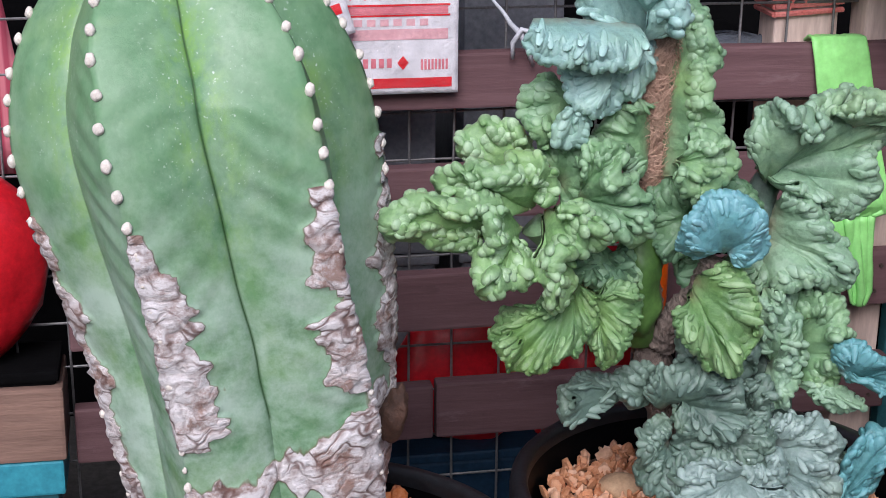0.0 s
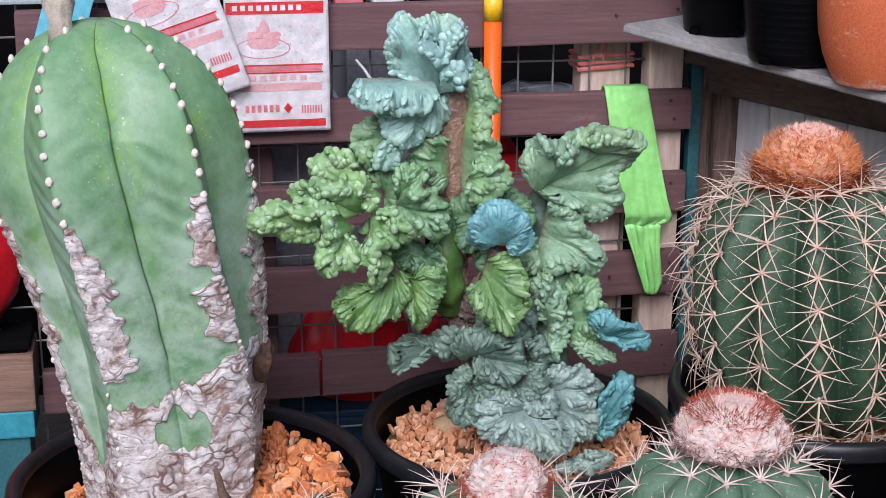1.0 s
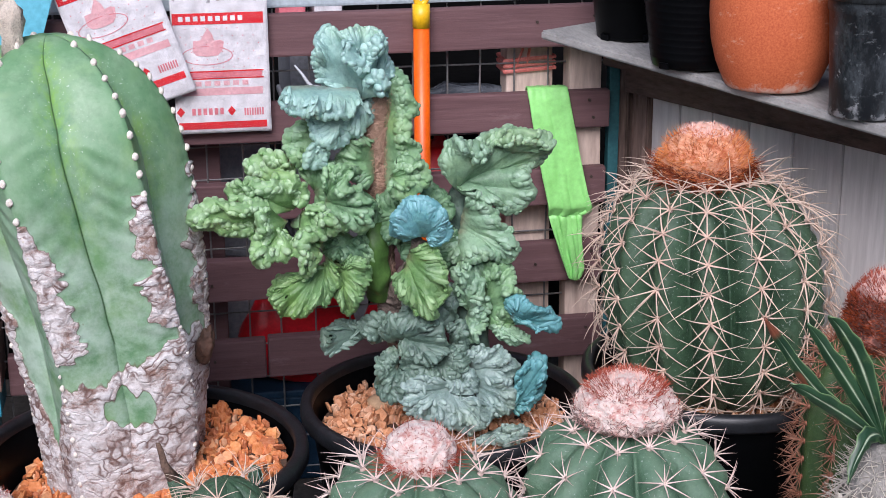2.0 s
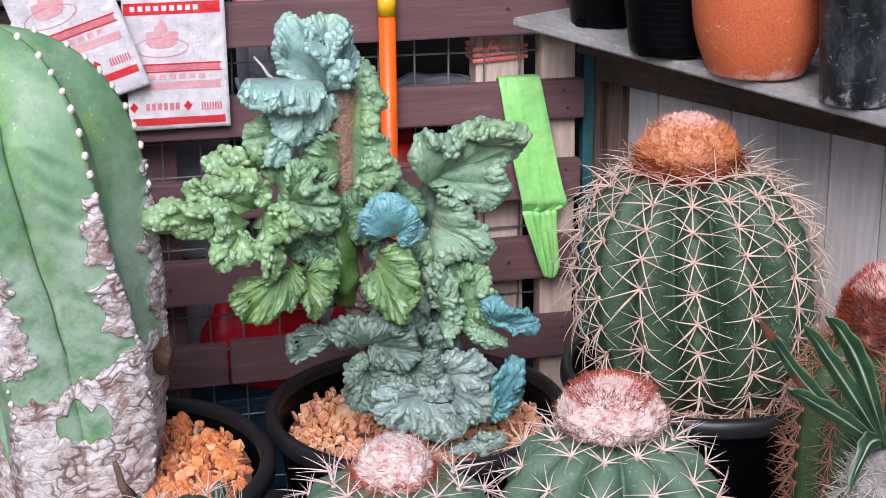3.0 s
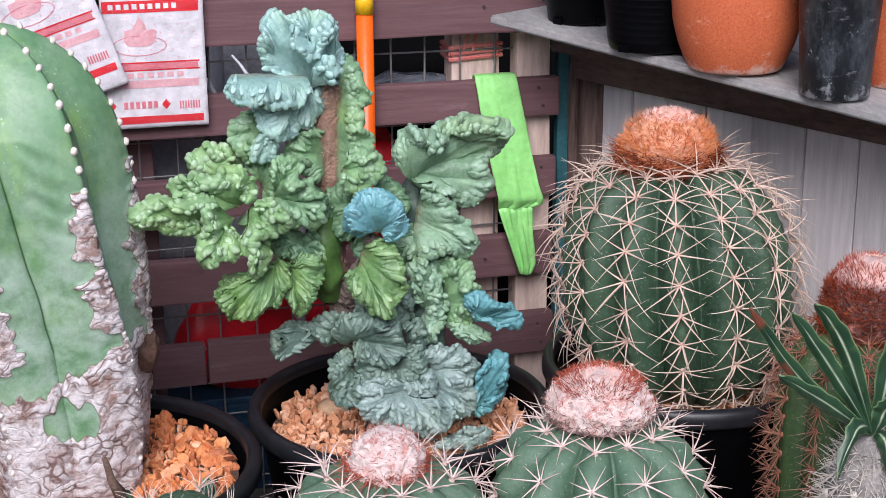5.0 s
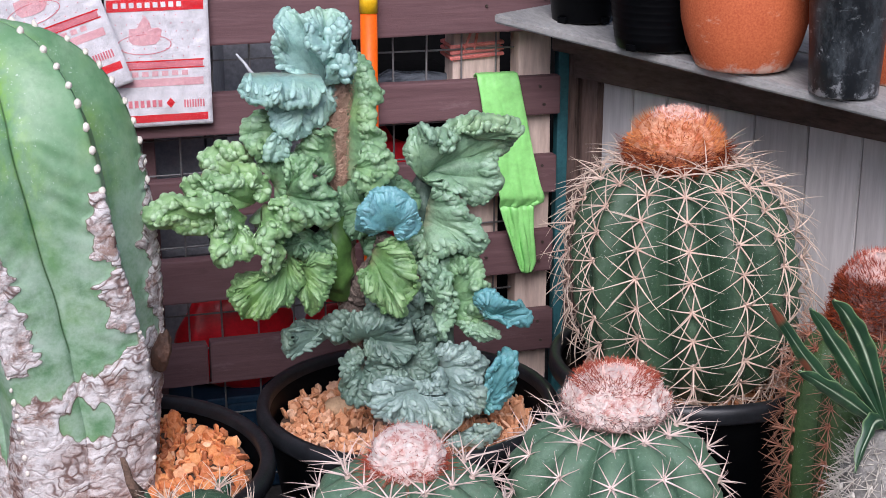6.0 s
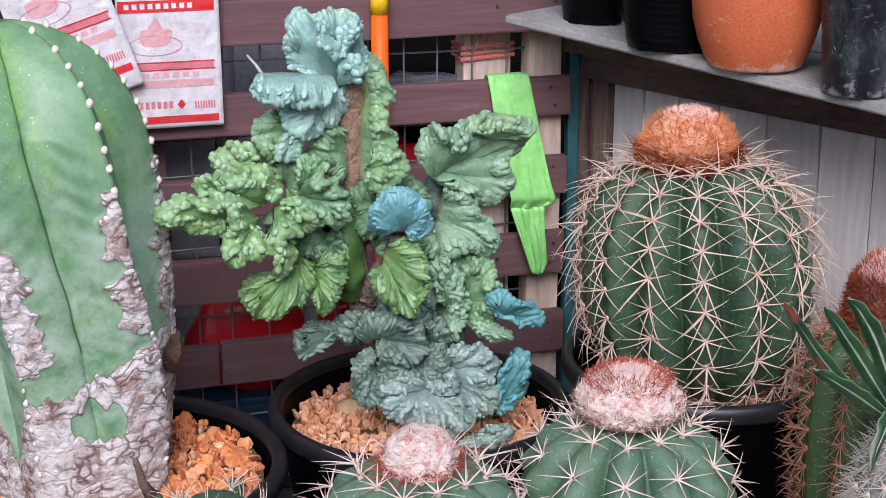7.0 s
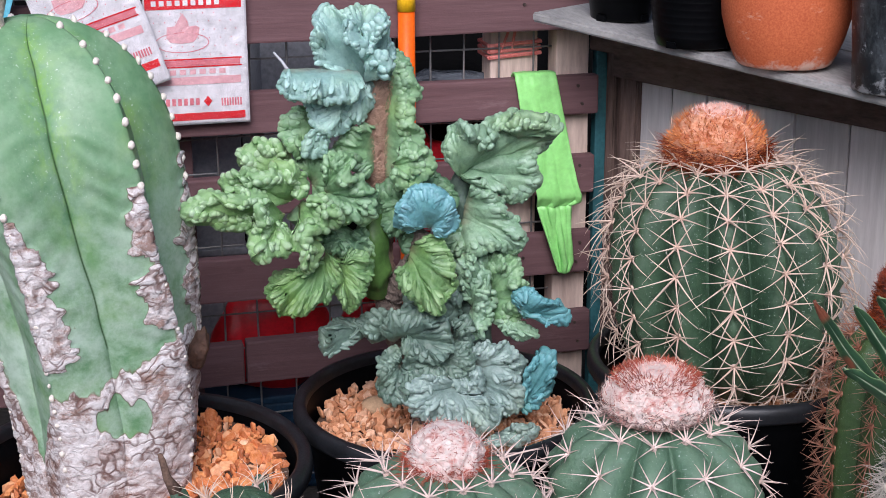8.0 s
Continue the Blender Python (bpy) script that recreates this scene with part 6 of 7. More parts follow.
fs.append(tuple(nz * seg + k for k in range(seg)))
me = bpy.data.meshes.new("body")
me.from_pydata(vs, [], fs)
for nm, vals in (("cork", cork_a), ("crease", crease_shade_a), ("bloom", bloom_a), ("seam", seam_a), ("yellowing", yel_a), ("fleck", fleck_a)):
    at_ = me.attributes.new(nm, "FLOAT", "POINT")
    at_.data.foreach_set("value", vals)
me.polygons.foreach_set("use_smooth", [True] * len(me.polygons))
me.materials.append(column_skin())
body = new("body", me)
body.parent = tall

M_AREOLE = two_scale("cream_areole_felt", (0.64, 0.55, 0.47), (0.86, 0.79, 0.71), 150, 900, 0.95, 0.5, 0.0007)
pads = []
for _ in range(4):
    bm = bmesh.new()
    bmesh.ops.create_icosphere(bm, subdivisions=3, radius=1.0)
    sd = rng.random() * 50
    for v in bm.verts:
        v.co *= 1 + 0.22 * noise.noise(v.co * 1.4 + Vector((sd, 0, 0)))
        v.co = Vector((v.co.x * 0.0032, v.co.y * 0.0038, v.co.z * 0.0046))
    me = bpy.data.meshes.new("areole")
    for f in bm.faces:
        f.smooth = True
    bm.to_mesh(me)
    bm.free()
    me.materials.append(M_AREOLE)
    pads.append(me)
for k in range(6):
    z = 0.752
    while z > 0.215:
        r, _, a = tall_point(k, 0.0, z)
        ob = new("areole", pads[rng.randrange(4)])
        ob.parent = tall
        q = tall_axis(z) + Vector((math.cos(a), math.sin(a), 0)) * (r + (0.001 if z > 0.42 else 0.002))
        sc = 1.0 if z > 0.55 else rng.uniform(0.5, 0.9) if z > 0.42 else rng.uniform(0.4, 0.85)
        ob.matrix_local = Matrix.LocRotScale((q.x, q.y, z - 0.222), Euler((0, 0, a)), (sc, sc, sc * rng.uniform(0.85, 1.1)))
        z -= (0.0175 if z < 0.70 else 0.012) * rng.uniform(0.85, 1.15) + (0.004 if z > 0.5 else 0)
bm = bmesh.new()
path = [Vector((-0.066, -0.02, 0.515)), Vector((-0.068, -0.02, 0.540)), Vector((-0.069, -0.02, 0.556)), Vector((-0.069, -0.02, 0.568)), Vector((-0.069, -0.02, 0.580))]
tube(bm, path, [0.012, 0.010, 0.015, 0.014, 0.005], 22)
for v in bm.verts:
    v.co += Vector((noise.noise(v.co * 200), noise.noise(v.co * 200 + Vector((3, 1, 1))), 0)) * 0.006
part("bud", bm, two_scale("cream_woolly_bud", (0.50, 0.42, 0.34), (0.72, 0.64, 0.54), 80, 400, 0.95, 0.8, 0.003), tall, "cream woolly flower bud", smooth=True)

bm = bmesh.new()
bmesh.ops.create_icosphere(bm, subdivisions=4, radius=1.0)
for v in bm.verts:
    f = 1 + 0.25 * noise.noise(v.co * 1.8) + 0.10 * noise.noise(v.co * 6)
    v.co = Vector((v.co.x * 0.012 * f, v.co.y * 0.012 * f, v.co.z * 0.021 * f + v.co.x * 0.008))
ob = part("dried_scale", bm, two_scale("dry_brown_husk", (0.03, 0.015, 0.010), (0.12, 0.06, 0.038), 40, 220, 0.7, 0.8, 0.003), tall, "dried brown husk on the rib edge", smooth=True)
r, _, a = tall_point(1, 0.0, 0.382)
ob.location = tall_axis(0.382) + Vector((math.cos(a - 0.32) * (r - 0.006), math.sin(a - 0.32) * (r - 0.006), 0.382 - 0.222))

stump = thing("cactus_stump", (-0.640, -0.50, 0.225), "short dark green cactus offset with a dead brown tip", "cactus")
bm = bmesh.new()
tube(bm, [(0.016, 0, 0.0), (0.012, 0, 0.04), (0.004, 0, 0.062)], [0.010, 0.0098, 0.008], 16)
for v in bm.verts:
    a = math.atan2(v.co.y, v.co.x - 0.01)
    v.co += Vector((math.cos(a), math.sin(a), 0)) * 0.002 * math.cos(5 * a)
part("body", bm, M_SKIN_BIG, stump, smooth=True)
bm = bmesh.new()
tube(bm, [(0.005, 0, 0.059), (-0.003, 0, 0.078), (-0.009, 0, 0.098), (-0.010, 0, 0.106)], [0.008, 0.0042, 0.0036, 0.0022], 12)
for v in bm.verts:
    v.co += Vector((noise.noise(v.co * 150), noise.noise(v.co * 150 + Vector((3, 1, 1))), noise.noise(v.co * 150 + Vector((7, 1, 1))))) * 0.003
part("dead_tip", bm, two_scale("dead_brown_tissue", (0.07, 0.04, 0.03), (0.22, 0.14, 0.10), 60, 300, 0.95, 0.9, 0.003), stump, "shrivelled brown tip", smooth=True)
seedling = thing("cactus_seedling", (-0.543, -0.452, 0.228), "tiny blue-green ribbed cactus seedling in orange gravel", "cactus")
seedling.scale = (0.72, 0.72, 0.72)
bm = bmesh.new()
lathe(bm, [(0.004, 0.0), (0.008, 0.012), (0.011, 0.028), (0.0115, 0.042), (0.008, 0.056), (0.001, 0.062)], 36, wob=lambda a, z: 1 - 0.16 * (1 - abs(math.cos(3 * a))))
part("body", bm, M_SKIN_BIG, seedling, smooth=True)
for k in range(6):
    a = math.pi / 3 * k
    bm = bmesh.new()
    tube(bm, [(0.0085 * math.cos(a), 0.0085 * math.sin(a), 0.012), (0.0118 * math.cos(a), 0.0118 * math.sin(a), 0.030), (0.0118 * math.cos(a), 0.0118 * math.sin(a), 0.044), (0.006 * math.cos(a), 0.006 * math.sin(a), 0.059)], 0.0006, 6)
    part("rib_edge", bm, M_TONE["blue_grey"], seedling)


# ---- leafy spiny stem at the right-hand front ----
pachy = thing("pachypodium", (0.108, -0.718, 0.20), "grey spiny succulent stem with glossy dark strap leaves", "succulent")
M_BARK = two_scale("grey_succulent_bark", (0.10, 0.095, 0.085), (0.40, 0.38, 0.35), 55, 260, 0.9, 0.7, 0.003)


def leaf_skin():
    m, nt, b = mat("glossy_leaf", 0.38)
    c = ramp(nt, tex_noise(nt, 20, 4, 0.6), [(0.3, (0.008, 0.030, 0.015)), (0.7, (0.026, 0.072, 0.032))])
    c = mixc(nt, ramp(nt, attr(nt, "vein"), [(0.15, (0, 0, 0)), (0.7, (0.95, 0.95, 0.95))]), c, (0.62, 0.72, 0.52))
    c = mixc(nt, ramp(nt, tex_noise(nt, 55, 6, 0.7), [(0.56, (0, 0, 0)), (0.70, (0.5, 0.5, 0.5))]), c, (0.10, 0.17, 0.06))
    c = mixc(nt, attr(nt, "margin"), c, (0.34, 0.50, 0.22))
    c = mixc(nt, attr(nt, "dead"), c, (0.17, 0.055, 0.03))
    nt.links.new(c, b.inputs["Base Color"])
    bump(nt, b, tex_noise(nt, 160, 4, 0.6), 0.25, 0.001)
    return m


M_LEAF = leaf_skin()
bm = bmesh.new()
lathe(bm, [(0.040, -0.05), (0.047, 0.03), (0.048, 0.09), (0.042, 0.13), (0.026, 0.158), (0.004, 0.168)], 60,
      wob=lambda a, z: 1 + 0.05 * math.sin(8 * a + z * 90) + 0.03 * math.sin(13 * a - z * 140))
part("stem", bm, M_BARK, pachy, smooth=True)
rng = random.Random(8)
thorns = [spine_cluster_mesh("spine_tuft", rng, 8, 0.030, 38, 0.15, 0.0009, M_SPINE_WHITE, 2, 0.004) for _ in range(3)]
for row in range(13):
    for k in range(11):
        a = 2 * math.pi * (k + 0.5 * (row % 2)) / 11 + rng.uniform(-0.1, 0.1)
        z = 0.0 + 0.0125 * row
        r = 0.048 if z < 0.10 else 0.048 - (z - 0.10) * 0.45
        ob = new("spine_tuft", thorns[rng.randrange(3)])
        ob.parent = pachy
        ob["kind"] = "stuff"
        nrm = Vector((math.cos(a), math.sin(a), 0.15)).normalized()
        ob.matrix_local = Matrix.Translation((r * math.cos(a), r * math.sin(a), z)) @ nrm.to_track_quat("Z", "Y").to_matrix().to_4x4()


def strap_leaf(tip, lift, width, dead=0.0, twist=0.0, droop=0.0):
    """A strap leaf with a raised pale midrib, from the crown to its tip."""
    root = Vector((-0.006, 0.0, 0.163))
    tip = Vector(tip)
    n = 36
    vs, fs, ve, ma, de = [], [], [], [], []
    across = 21
    chord = (tip - root)
    side0 = chord.cross(Vector((0.3, 0.9, 0.25))).normalized()
    side0 = Matrix.Rotation(twist, 3, chord.normalized()) @ side0
    for i in range(n + 1):
        t = i / n
        c = root + chord * t + Vector((0, 0, 1)) * lift * math.sin(math.pi * t * 0.9) - Vector((0, 0, 1)) * droop * t * t
        w = width * (math.sin(math.pi * min(1.0, 0.10 + 0.90 * t)) ** 0.55 if t < 0.995 else 0.04) * (0.45 + 0.55 * min(1, t * 2.2))
        up = side0.cross(chord.normalized())
        for j in range(across):
            u = -1 + 2 * j / (across - 1)
            q = c + side0 * w * u * (1 + 0.07 * math.sin(t * 34 + u * 2)) + up * (0.42 * w * u * u + 0.0011 * u * u * math.sin(t * 26 + 2 * u) + 0.0006 * math.sin(t * 16))
            q += up * 0.0014 * max(0, 1 - abs(u) * 5)
            vs.append(q)
            ve.append(max(0.0, 1 - abs(u) / 0.25))
            ma.append(0.55 * max(0.0, (abs(u) - 0.84) / 0.16))
            de.append(1.0 if t > 1 - dead * 0.35 else (0.9 if dead and 0.50 < t < 0.70 and u > 0.4 - 2 * abs(t - 0.6) else 0.0))
    for i in range(n):
        for j in range(across - 1):
            o = i * across + j
            fs.append((o, o + 1, o + across + 1, o + across))
    me = bpy.data.meshes.new("leaf")
    me.from_pydata(vs, [], fs)
    for nm, vals in (("vein", ve), ("margin", ma), ("dead", de)):
        at_ = me.attributes.new(nm, "FLOAT", "POINT")
        at_.data.foreach_set("value", vals)
    me.polygons.foreach_set("use_smooth", [True] * len(me.polygons))
    me.materials.append(M_LEAF)
    ob = new("leaf", me)
    ob.parent = pachy
    md = ob.modifiers.new("thick", "SOLIDIFY")
    md.thickness = 0.0016
    return ob


strap_leaf((-0.150, -0.002, 0.322), -0.022, 0.0075, 0.30, 0.2)
strap_leaf((-0.096, 0.016, 0.298), 0.004, 0.0085, 0.0, 0.1)
strap_leaf((-0.082, -0.002, 0.305), 0.026, 0.0098, 0.0, -0.1)
strap_leaf((-0.131, -0.032, 0.254), 0.004, 0.008, 0.0, 0.3)
strap_leaf((0.012, -0.01, 0.292), 0.010, 0.011, 0.0, 0.0)
strap_leaf((0.05, 0.01, 0.27), 0.020, 0.0105, 0.0, 0.4)
strap_leaf((-0.067, -0.042, 0.145), 0.034, 0.0095, 0.0, 0.5, 0.012)
strap_leaf((-0.012, -0.058, 0.128), 0.028, 0.0105, 0.0, 0.2, 0.01)
strap_leaf((0.0, -0.02, 0.210), 0.006, 0.010, 0.0, 0.0)
grow_pot(0.108, -0.718, 0.060, 0.20, "small black plastic pot under the leafy succulent", 0.175, 0.8)

# ---- things hung on the pallet ----
handle = thing("broom_handle", (-0.273, -0.023, 0.0), "bright orange plastic broom handle with a yellow hanging cap", "broom handle")
bm = bmesh.new()
tube(bm, [(-0.004, 0, 0.0), (0.0, 0, 0.35), (0.0, 0.0, 0.705)], 0.0112, 24)
part("shaft", bm, M_ORANGE, handle, smooth=True)
bm = bmesh.new()
tube(bm, [(0, 0, 0.700), (0, 0, 0.732)], [0.0122, 0.0118], 24)
tube(bm, [(0.0075 * math.cos(a * math.pi / 12 - math.pi / 2), 0, 0.742 + 0.0105 * math.sin(a * math.pi / 12 - math.pi / 2)) for a in range(25)], 0.0042, 12)
part("cap", bm, M_YELLOW, handle, "yellow plastic cap with a hanging hole", smooth=True)


def lime_bag():
    t = thing("plastic_bag", (-0.09, -0.012, 0.33), "lime green plastic bag draped over a pallet plank", "plastic bag")
    rows = [(0.598, -0.118, -0.066, 0.016), (0.604, -0.119, -0.064, 0.004), (0.604, -0.120, -0.063, -0.008), (0.590, -0.119, -0.061, -0.013), (0.55, -0.113, -0.053, -0.016),
            (0.50, -0.104, -0.043, -0.020), (0.46, -0.096, -0.036, -0.024), (0.436, -0.092, -0.0295, -0.027), (0.428, -0.091, -0.029, -0.022), (0.422, -0.090, -0.042, -0.018), (0.39, -0.081, -0.0405, -0.020),
            (0.36, -0.072, -0.039, -0.021), (0.338, -0.064, -0.037, -0.020), (0.327, -0.060, -0.041, -0.019), (0.322, -0.054, -0.044, -0.018)]
    bm = bmesh.new()
    n = 26
    grid = []
    for i in range(len(rows) - 1):
        for q in range(4):
            f = q / 4
            z, a, b, y = (rows[i][c] * (1 - f) + rows[i + 1][c] * f for c in range(4))
            line = []
            for k in range(n + 1):
                u = k / n
                low = max(0.0, (0.60 - z) / 0.28)
                wave = 0.0045 * low * math.sin(u * 11 + z * 14) + 0.003 * low * math.sin(u * 23 - z * 40) + 0.002 * noise.noise(Vector((u * 6, z * 40, 1)))
                line.append(bm.verts.new((a + (b - a) * u + 0.09, y - abs(wave) * 0.8 + wave * 0.4 + 0.012, z - 0.33 + 0.002 * noise.noise(Vector((u * 9, z * 20, 4))))))
            grid.append(line)
    spots = [[v.co.copy() for v in line] for line in grid]
    bm.free()
    for name, lines in (("draped_sheet", spots[:37]), ("hanging_tail", spots[36:])):
        bm = bmesh.new()
        g = [[bm.verts.new(co) for co in line] for line in lines]
        for r0, r1 in zip(g, g[1:]):
            for k in range(n):
                bm.faces.new((r0[k], r0[k + 1], r1[k + 1], r1[k]))
        ob = part(name, bm, M_LIME, t, smooth=True)
        md = ob.modifiers.new("thick", "SOLIDIFY")
        md.thickness = 0.003


M_LIME.node_tree.nodes["Principled BSDF"].inputs["Roughness"].default_value = 0.42
lime_bag()

M_PRINT = two_scale("red_bag_print", (0.58, 0.003, 0.009), (0.70, 0.008, 0.016), 20, 200, 0.35, 0.05, 0.001, None, 0.0, 0.0, 0.15)
M_PINK = two_scale("pale_pink_print", (0.66, 0.27, 0.30), (0.76, 0.46, 0.48), 20, 200, 0.35, 0.05, 0.001)
M_ROSE = two_scale("rose_print", (0.60, 0.10, 0.14), (0.72, 0.24, 0.27), 20, 200, 0.35, 0.05, 0.001)
M_FILM = two_scale("clear_crinkled_film", (0.55, 0.55, 0.56), (0.75, 0.75, 0.76), 30, 160, 0.16, 0.9, 0.006)
M_FILM.node_tree.nodes["Principled BSDF"].inputs["Transmission Weight"].default_value = 0.75
M_WRAP = two_scale("clear_wrap_film", (0.90, 0.88, 0.90), (0.95, 0.93, 0.95), 30, 75, 0.10, 1.0, 0.014)
M_WRAP.node_tree.nodes["Principled BSDF"].inputs["Alpha"].default_value = 0.06
M_BAGWHITE = two_scale("milky_bag_plastic", (0.56, 0.545, 0.57), (0.80, 0.78, 0.80), 22, 70, 0.22, 0.45, 0.006)


def bag_pack(x, y, z, turn, seed, label, rise=0.0):
    """A flat pack of printed carrier bags, hung from its clear wrapping; origin at its lower right corner."""
    t = thing("bag_pack", (x, y, z), label, "bag pack", "packs of printed carrier bags")
    t.rotation_euler = (0, radians(turn), 0)
    W, H = 0.128, 0.185

    def crumple(px, pz):
        return 0.0016 * noise.noise(Vector((px * 30 + seed, pz * 30, seed))) + 0.0008 * noise.noise(Vector((px * 90, pz * 90, seed)))

    bm = bmesh.new()
    nx, nz2 = 26, 36
    for face, yy in ((0, -0.004), (1, 0.004)):
        g = [[bm.verts.new((-W + W * i / nx, yy - (crumple(-W + W * i / nx, H * j / nz2) if not face else 0), H * j / nz2)) for i in range(nx + 1)] for j in range(nz2 + 1)]
        for j in range(nz2):
            for i in range(nx):
                q = (g[j][i], g[j][i + 1], g[j + 1][i + 1], g[j + 1][i])
                bm.faces.new(q if not face else q[::-1])
        if face == 0:
            front = g
    ring = lambda g: g[0][:] + [r[-1] for r in g[1:]] + g[-1][-2::-1] + [r[0] for r in g[-2:0:-1]]
    fr, bk = ring(front), ring(g)
    for i in range(len(fr)):
        bm.faces.new((fr[i], bk[i], bk[(i + 1) % len(fr)], fr[(i + 1) % len(fr)]))
    part("pack", bm, M_BAGWHITE, t, smooth=True)

    def mark(name, px, pz, material, lift=0.0006, lab=""):
        """A printed mark that follows the crumpled face, from an outline of points."""
        b = bmesh.new()
        n = len(px)
        pz = [v + rise for v in pz]
        if n == 4:
            rows = []
            for i in range(13):
                u = i / 12
                row = []
                for j in range(4):
                    v = j / 3
                    xx = (px[0] * (1 - u) + px[1] * u) * (1 - v) + (px[3] * (1 - u) + px[2] * u) * v
                    zz = (pz[0] * (1 - u) + pz[1] * u) * (1 - v) + (pz[3] * (1 - u) + pz[2] * u) * v
                    row.append(b.verts.new((xx, -0.004 - crumple(xx, zz) - lift, zz)))
                rows.append(row)
            for r0, r1 in zip(rows, rows[1:]):
                for j in range(3):
                    b.faces.new((r0[j], r1[j], r1[j + 1], r0[j + 1]))
        else:
            cx, cz = sum(px) / n, sum(pz) / n
            c = b.verts.new((cx, -0.004 - crumple(cx, cz) - lift, cz))
            vsx = [b.verts.new((xx, -0.004 - crumple(xx, zz) - lift, zz)) for xx, zz in zip(px, pz)]
            for i in range(n):
                b.faces.new((c, vsx[i], vsx[(i + 1) % n]))
        part(name, b, material, t, lab)

    def bar(name, x0, x1, z0, z1, material, lift=0.0006):
        mark(name, (x0, x1, x1, x0), (z0, z0, z1, z1), material, lift)

    bar("red_band", -0.124, -0.006, 0.006, 0.0155, M_PRINT)
    bar("red_band", -0.126, -0.006, 0.148, 0.163, M_PRINT)
    for k in range(9):
        bar("print_bar", -0.118 + k * 0.0098, -0.112 + k * 0.0098, 0.1525, 0.159, M_BAGWHITE, 0.0011)
    bar("red_line", -0.120, -0.008, 0.0835, 0.0855, M_PRINT)
    bar("red_line", -0.120, -0.008, 0.0740, 0.0758, M_PRINT)
    bar("pink_band", -0.120, -0.010, 0.0762, 0.0832, M_ROSE)
    bar("pink_band", -0.118, -0.010, 0.052, 0.062, M_PINK)
    for k in range(7):
        bar("print_bar", -0.112 + k * 0.0125, -0.104 + k * 0.0125, 0.065, 0.0715, M_PINK)
    for cx in (-0.121, -0.053):
        mark("diamond", (cx - 0.0055, cx, cx + 0.0055, cx), (0.030, 0.0232, 0.030, 0.0368), M_PRINT)
    for k in range(6):
        bar("print_bar", -0.106 + k * 0.0075, -0.1012 + k * 0.0075, 0.0255, 0.0345, M_ROSE)
    for k in range(8):
        bar("print_bar", -0.036 + k * 0.0034, -0.0339 + k * 0.0034, 0.023, 0.033, M_ROSE)
    b = bmesh.new()
    for k in range(46):
        cx, cz = -0.116 + 0.0137 * (k % 8) + 0.0065 * ((k // 8) % 2), 0.090 + rise + 0.0105 * (k // 8)
        bmesh.ops.create_circle(b, cap_ends=True, segments=6, radius=0.0008, matrix=Matrix.Translation((cx, -0.0047 - crumple(cx, cz), cz)) @ Matrix.Rotation(radians(90), 4, "X"))
    part("dot_print", b, M_ROSE, t)["kind"] = "stuff"
    # the plain picture: a bulging kettle form in a ring
    pts = [(-0.117, 0.112), (-0.112, 0.106), (-0.098, 0.1045), (-0.084, 0.106), (-0.078, 0.112), (-0.075, 0.124), (-0.080, 0.127), (-0.088, 0.126), (-0.090, 0.134), (-0.096, 0.143), (-0.102, 0.134), (-0.106, 0.127), (-0.116, 0.126)]
    mark("picture", [p[0] + 0.016 for p in pts], [p[1] for p in pts], M_PINK)
    for k in range(20):
        a0, a1 = 2 * math.pi * k / 20, 2 * math.pi * (k + 0.94) / 20
        o0, o1 = (-0.082 + 0.034 * math.cos(a0), 0.106 + 0.013 * math.sin(a0)), (-0.082 + 0.034 * math.cos(a1), 0.106 + 0.013 * math.sin(a1))
        i0, i1 = (-0.082 + 0.0328 * math.cos(a0), 0.106 + 0.0120 * math.sin(a0)), (-0.082 + 0.0328 * math.cos(a1), 0.106 + 0.0120 * math.sin(a1))
        mark("ring_dash", (o0[0], o1[0], i1[0], i0[0]), (o0[1], o1[1], i1[1], i0[1]), M_ROSE, 0.0008)
    # a loose clear sheet over the print
    b = bmesh.new()
    g = []
    for j in range(31):
        zz = 0.002 + (H - 0.004) * j / 30
        g.append([b.verts.new((-W + 0.002 + (W - 0.004) * i / 24, -0.0075 - abs(crumple(-W + W * i / 24, zz)) - 0.0022 * noise.noise(Vector((i * 0.22 + seed, zz * 60, seed))), zz)) for i in range(25)])
    for r0, r1 in zip(g, g[1:]):
        for i in range(24):
            b.faces.new((r0[i], r0[i + 1], r1[i + 1], r1[i]))
    part("film", b, M_WRAP, t, "thin clear crinkled film", smooth=True)
    # gathered clear wrapping at the top
    b = bmesh.new()
    nx = 40
    g = []
    for j in range(10):
        v = j / 9
        g.append([b.verts.new((-W * 0.98 + W * 0.96 * i / nx * (1 - 0.12 * v) + 0.06 * W * v, -0.003 - 0.006 * noise.noise(Vector((i * 0.35, v * 3, seed))) * (0.4 + v), H - 0.008 + 0.052 * v + 0.003 * noise.noise(Vector((i * 0.3, 2, seed))))) for i in range(nx + 1)])
    for r0, r1 in zip(g, g[1:]):
        for i in range(nx):
            b.faces.new((r0[i], r0[i + 1], r1[i + 1], r1[i]))
    ob = part("wrapping", b, M_FILM, t, "clear crinkled plastic wrapping", smooth=True)
    md = ob.modifiers.new("thick", "SOLIDIFY")
    md.thickness = 0.0006
    return t


bag_pack(-0.481, -0.019, 0.566, 0.0, 3, "pack of white carrier bags with red print, hung in clear wrapping")
bag_pack(-0.580, -0.034, 0.629, -18.0, 8, "tilted pack of red-printed white carrier bags with shiny film", 0.015)

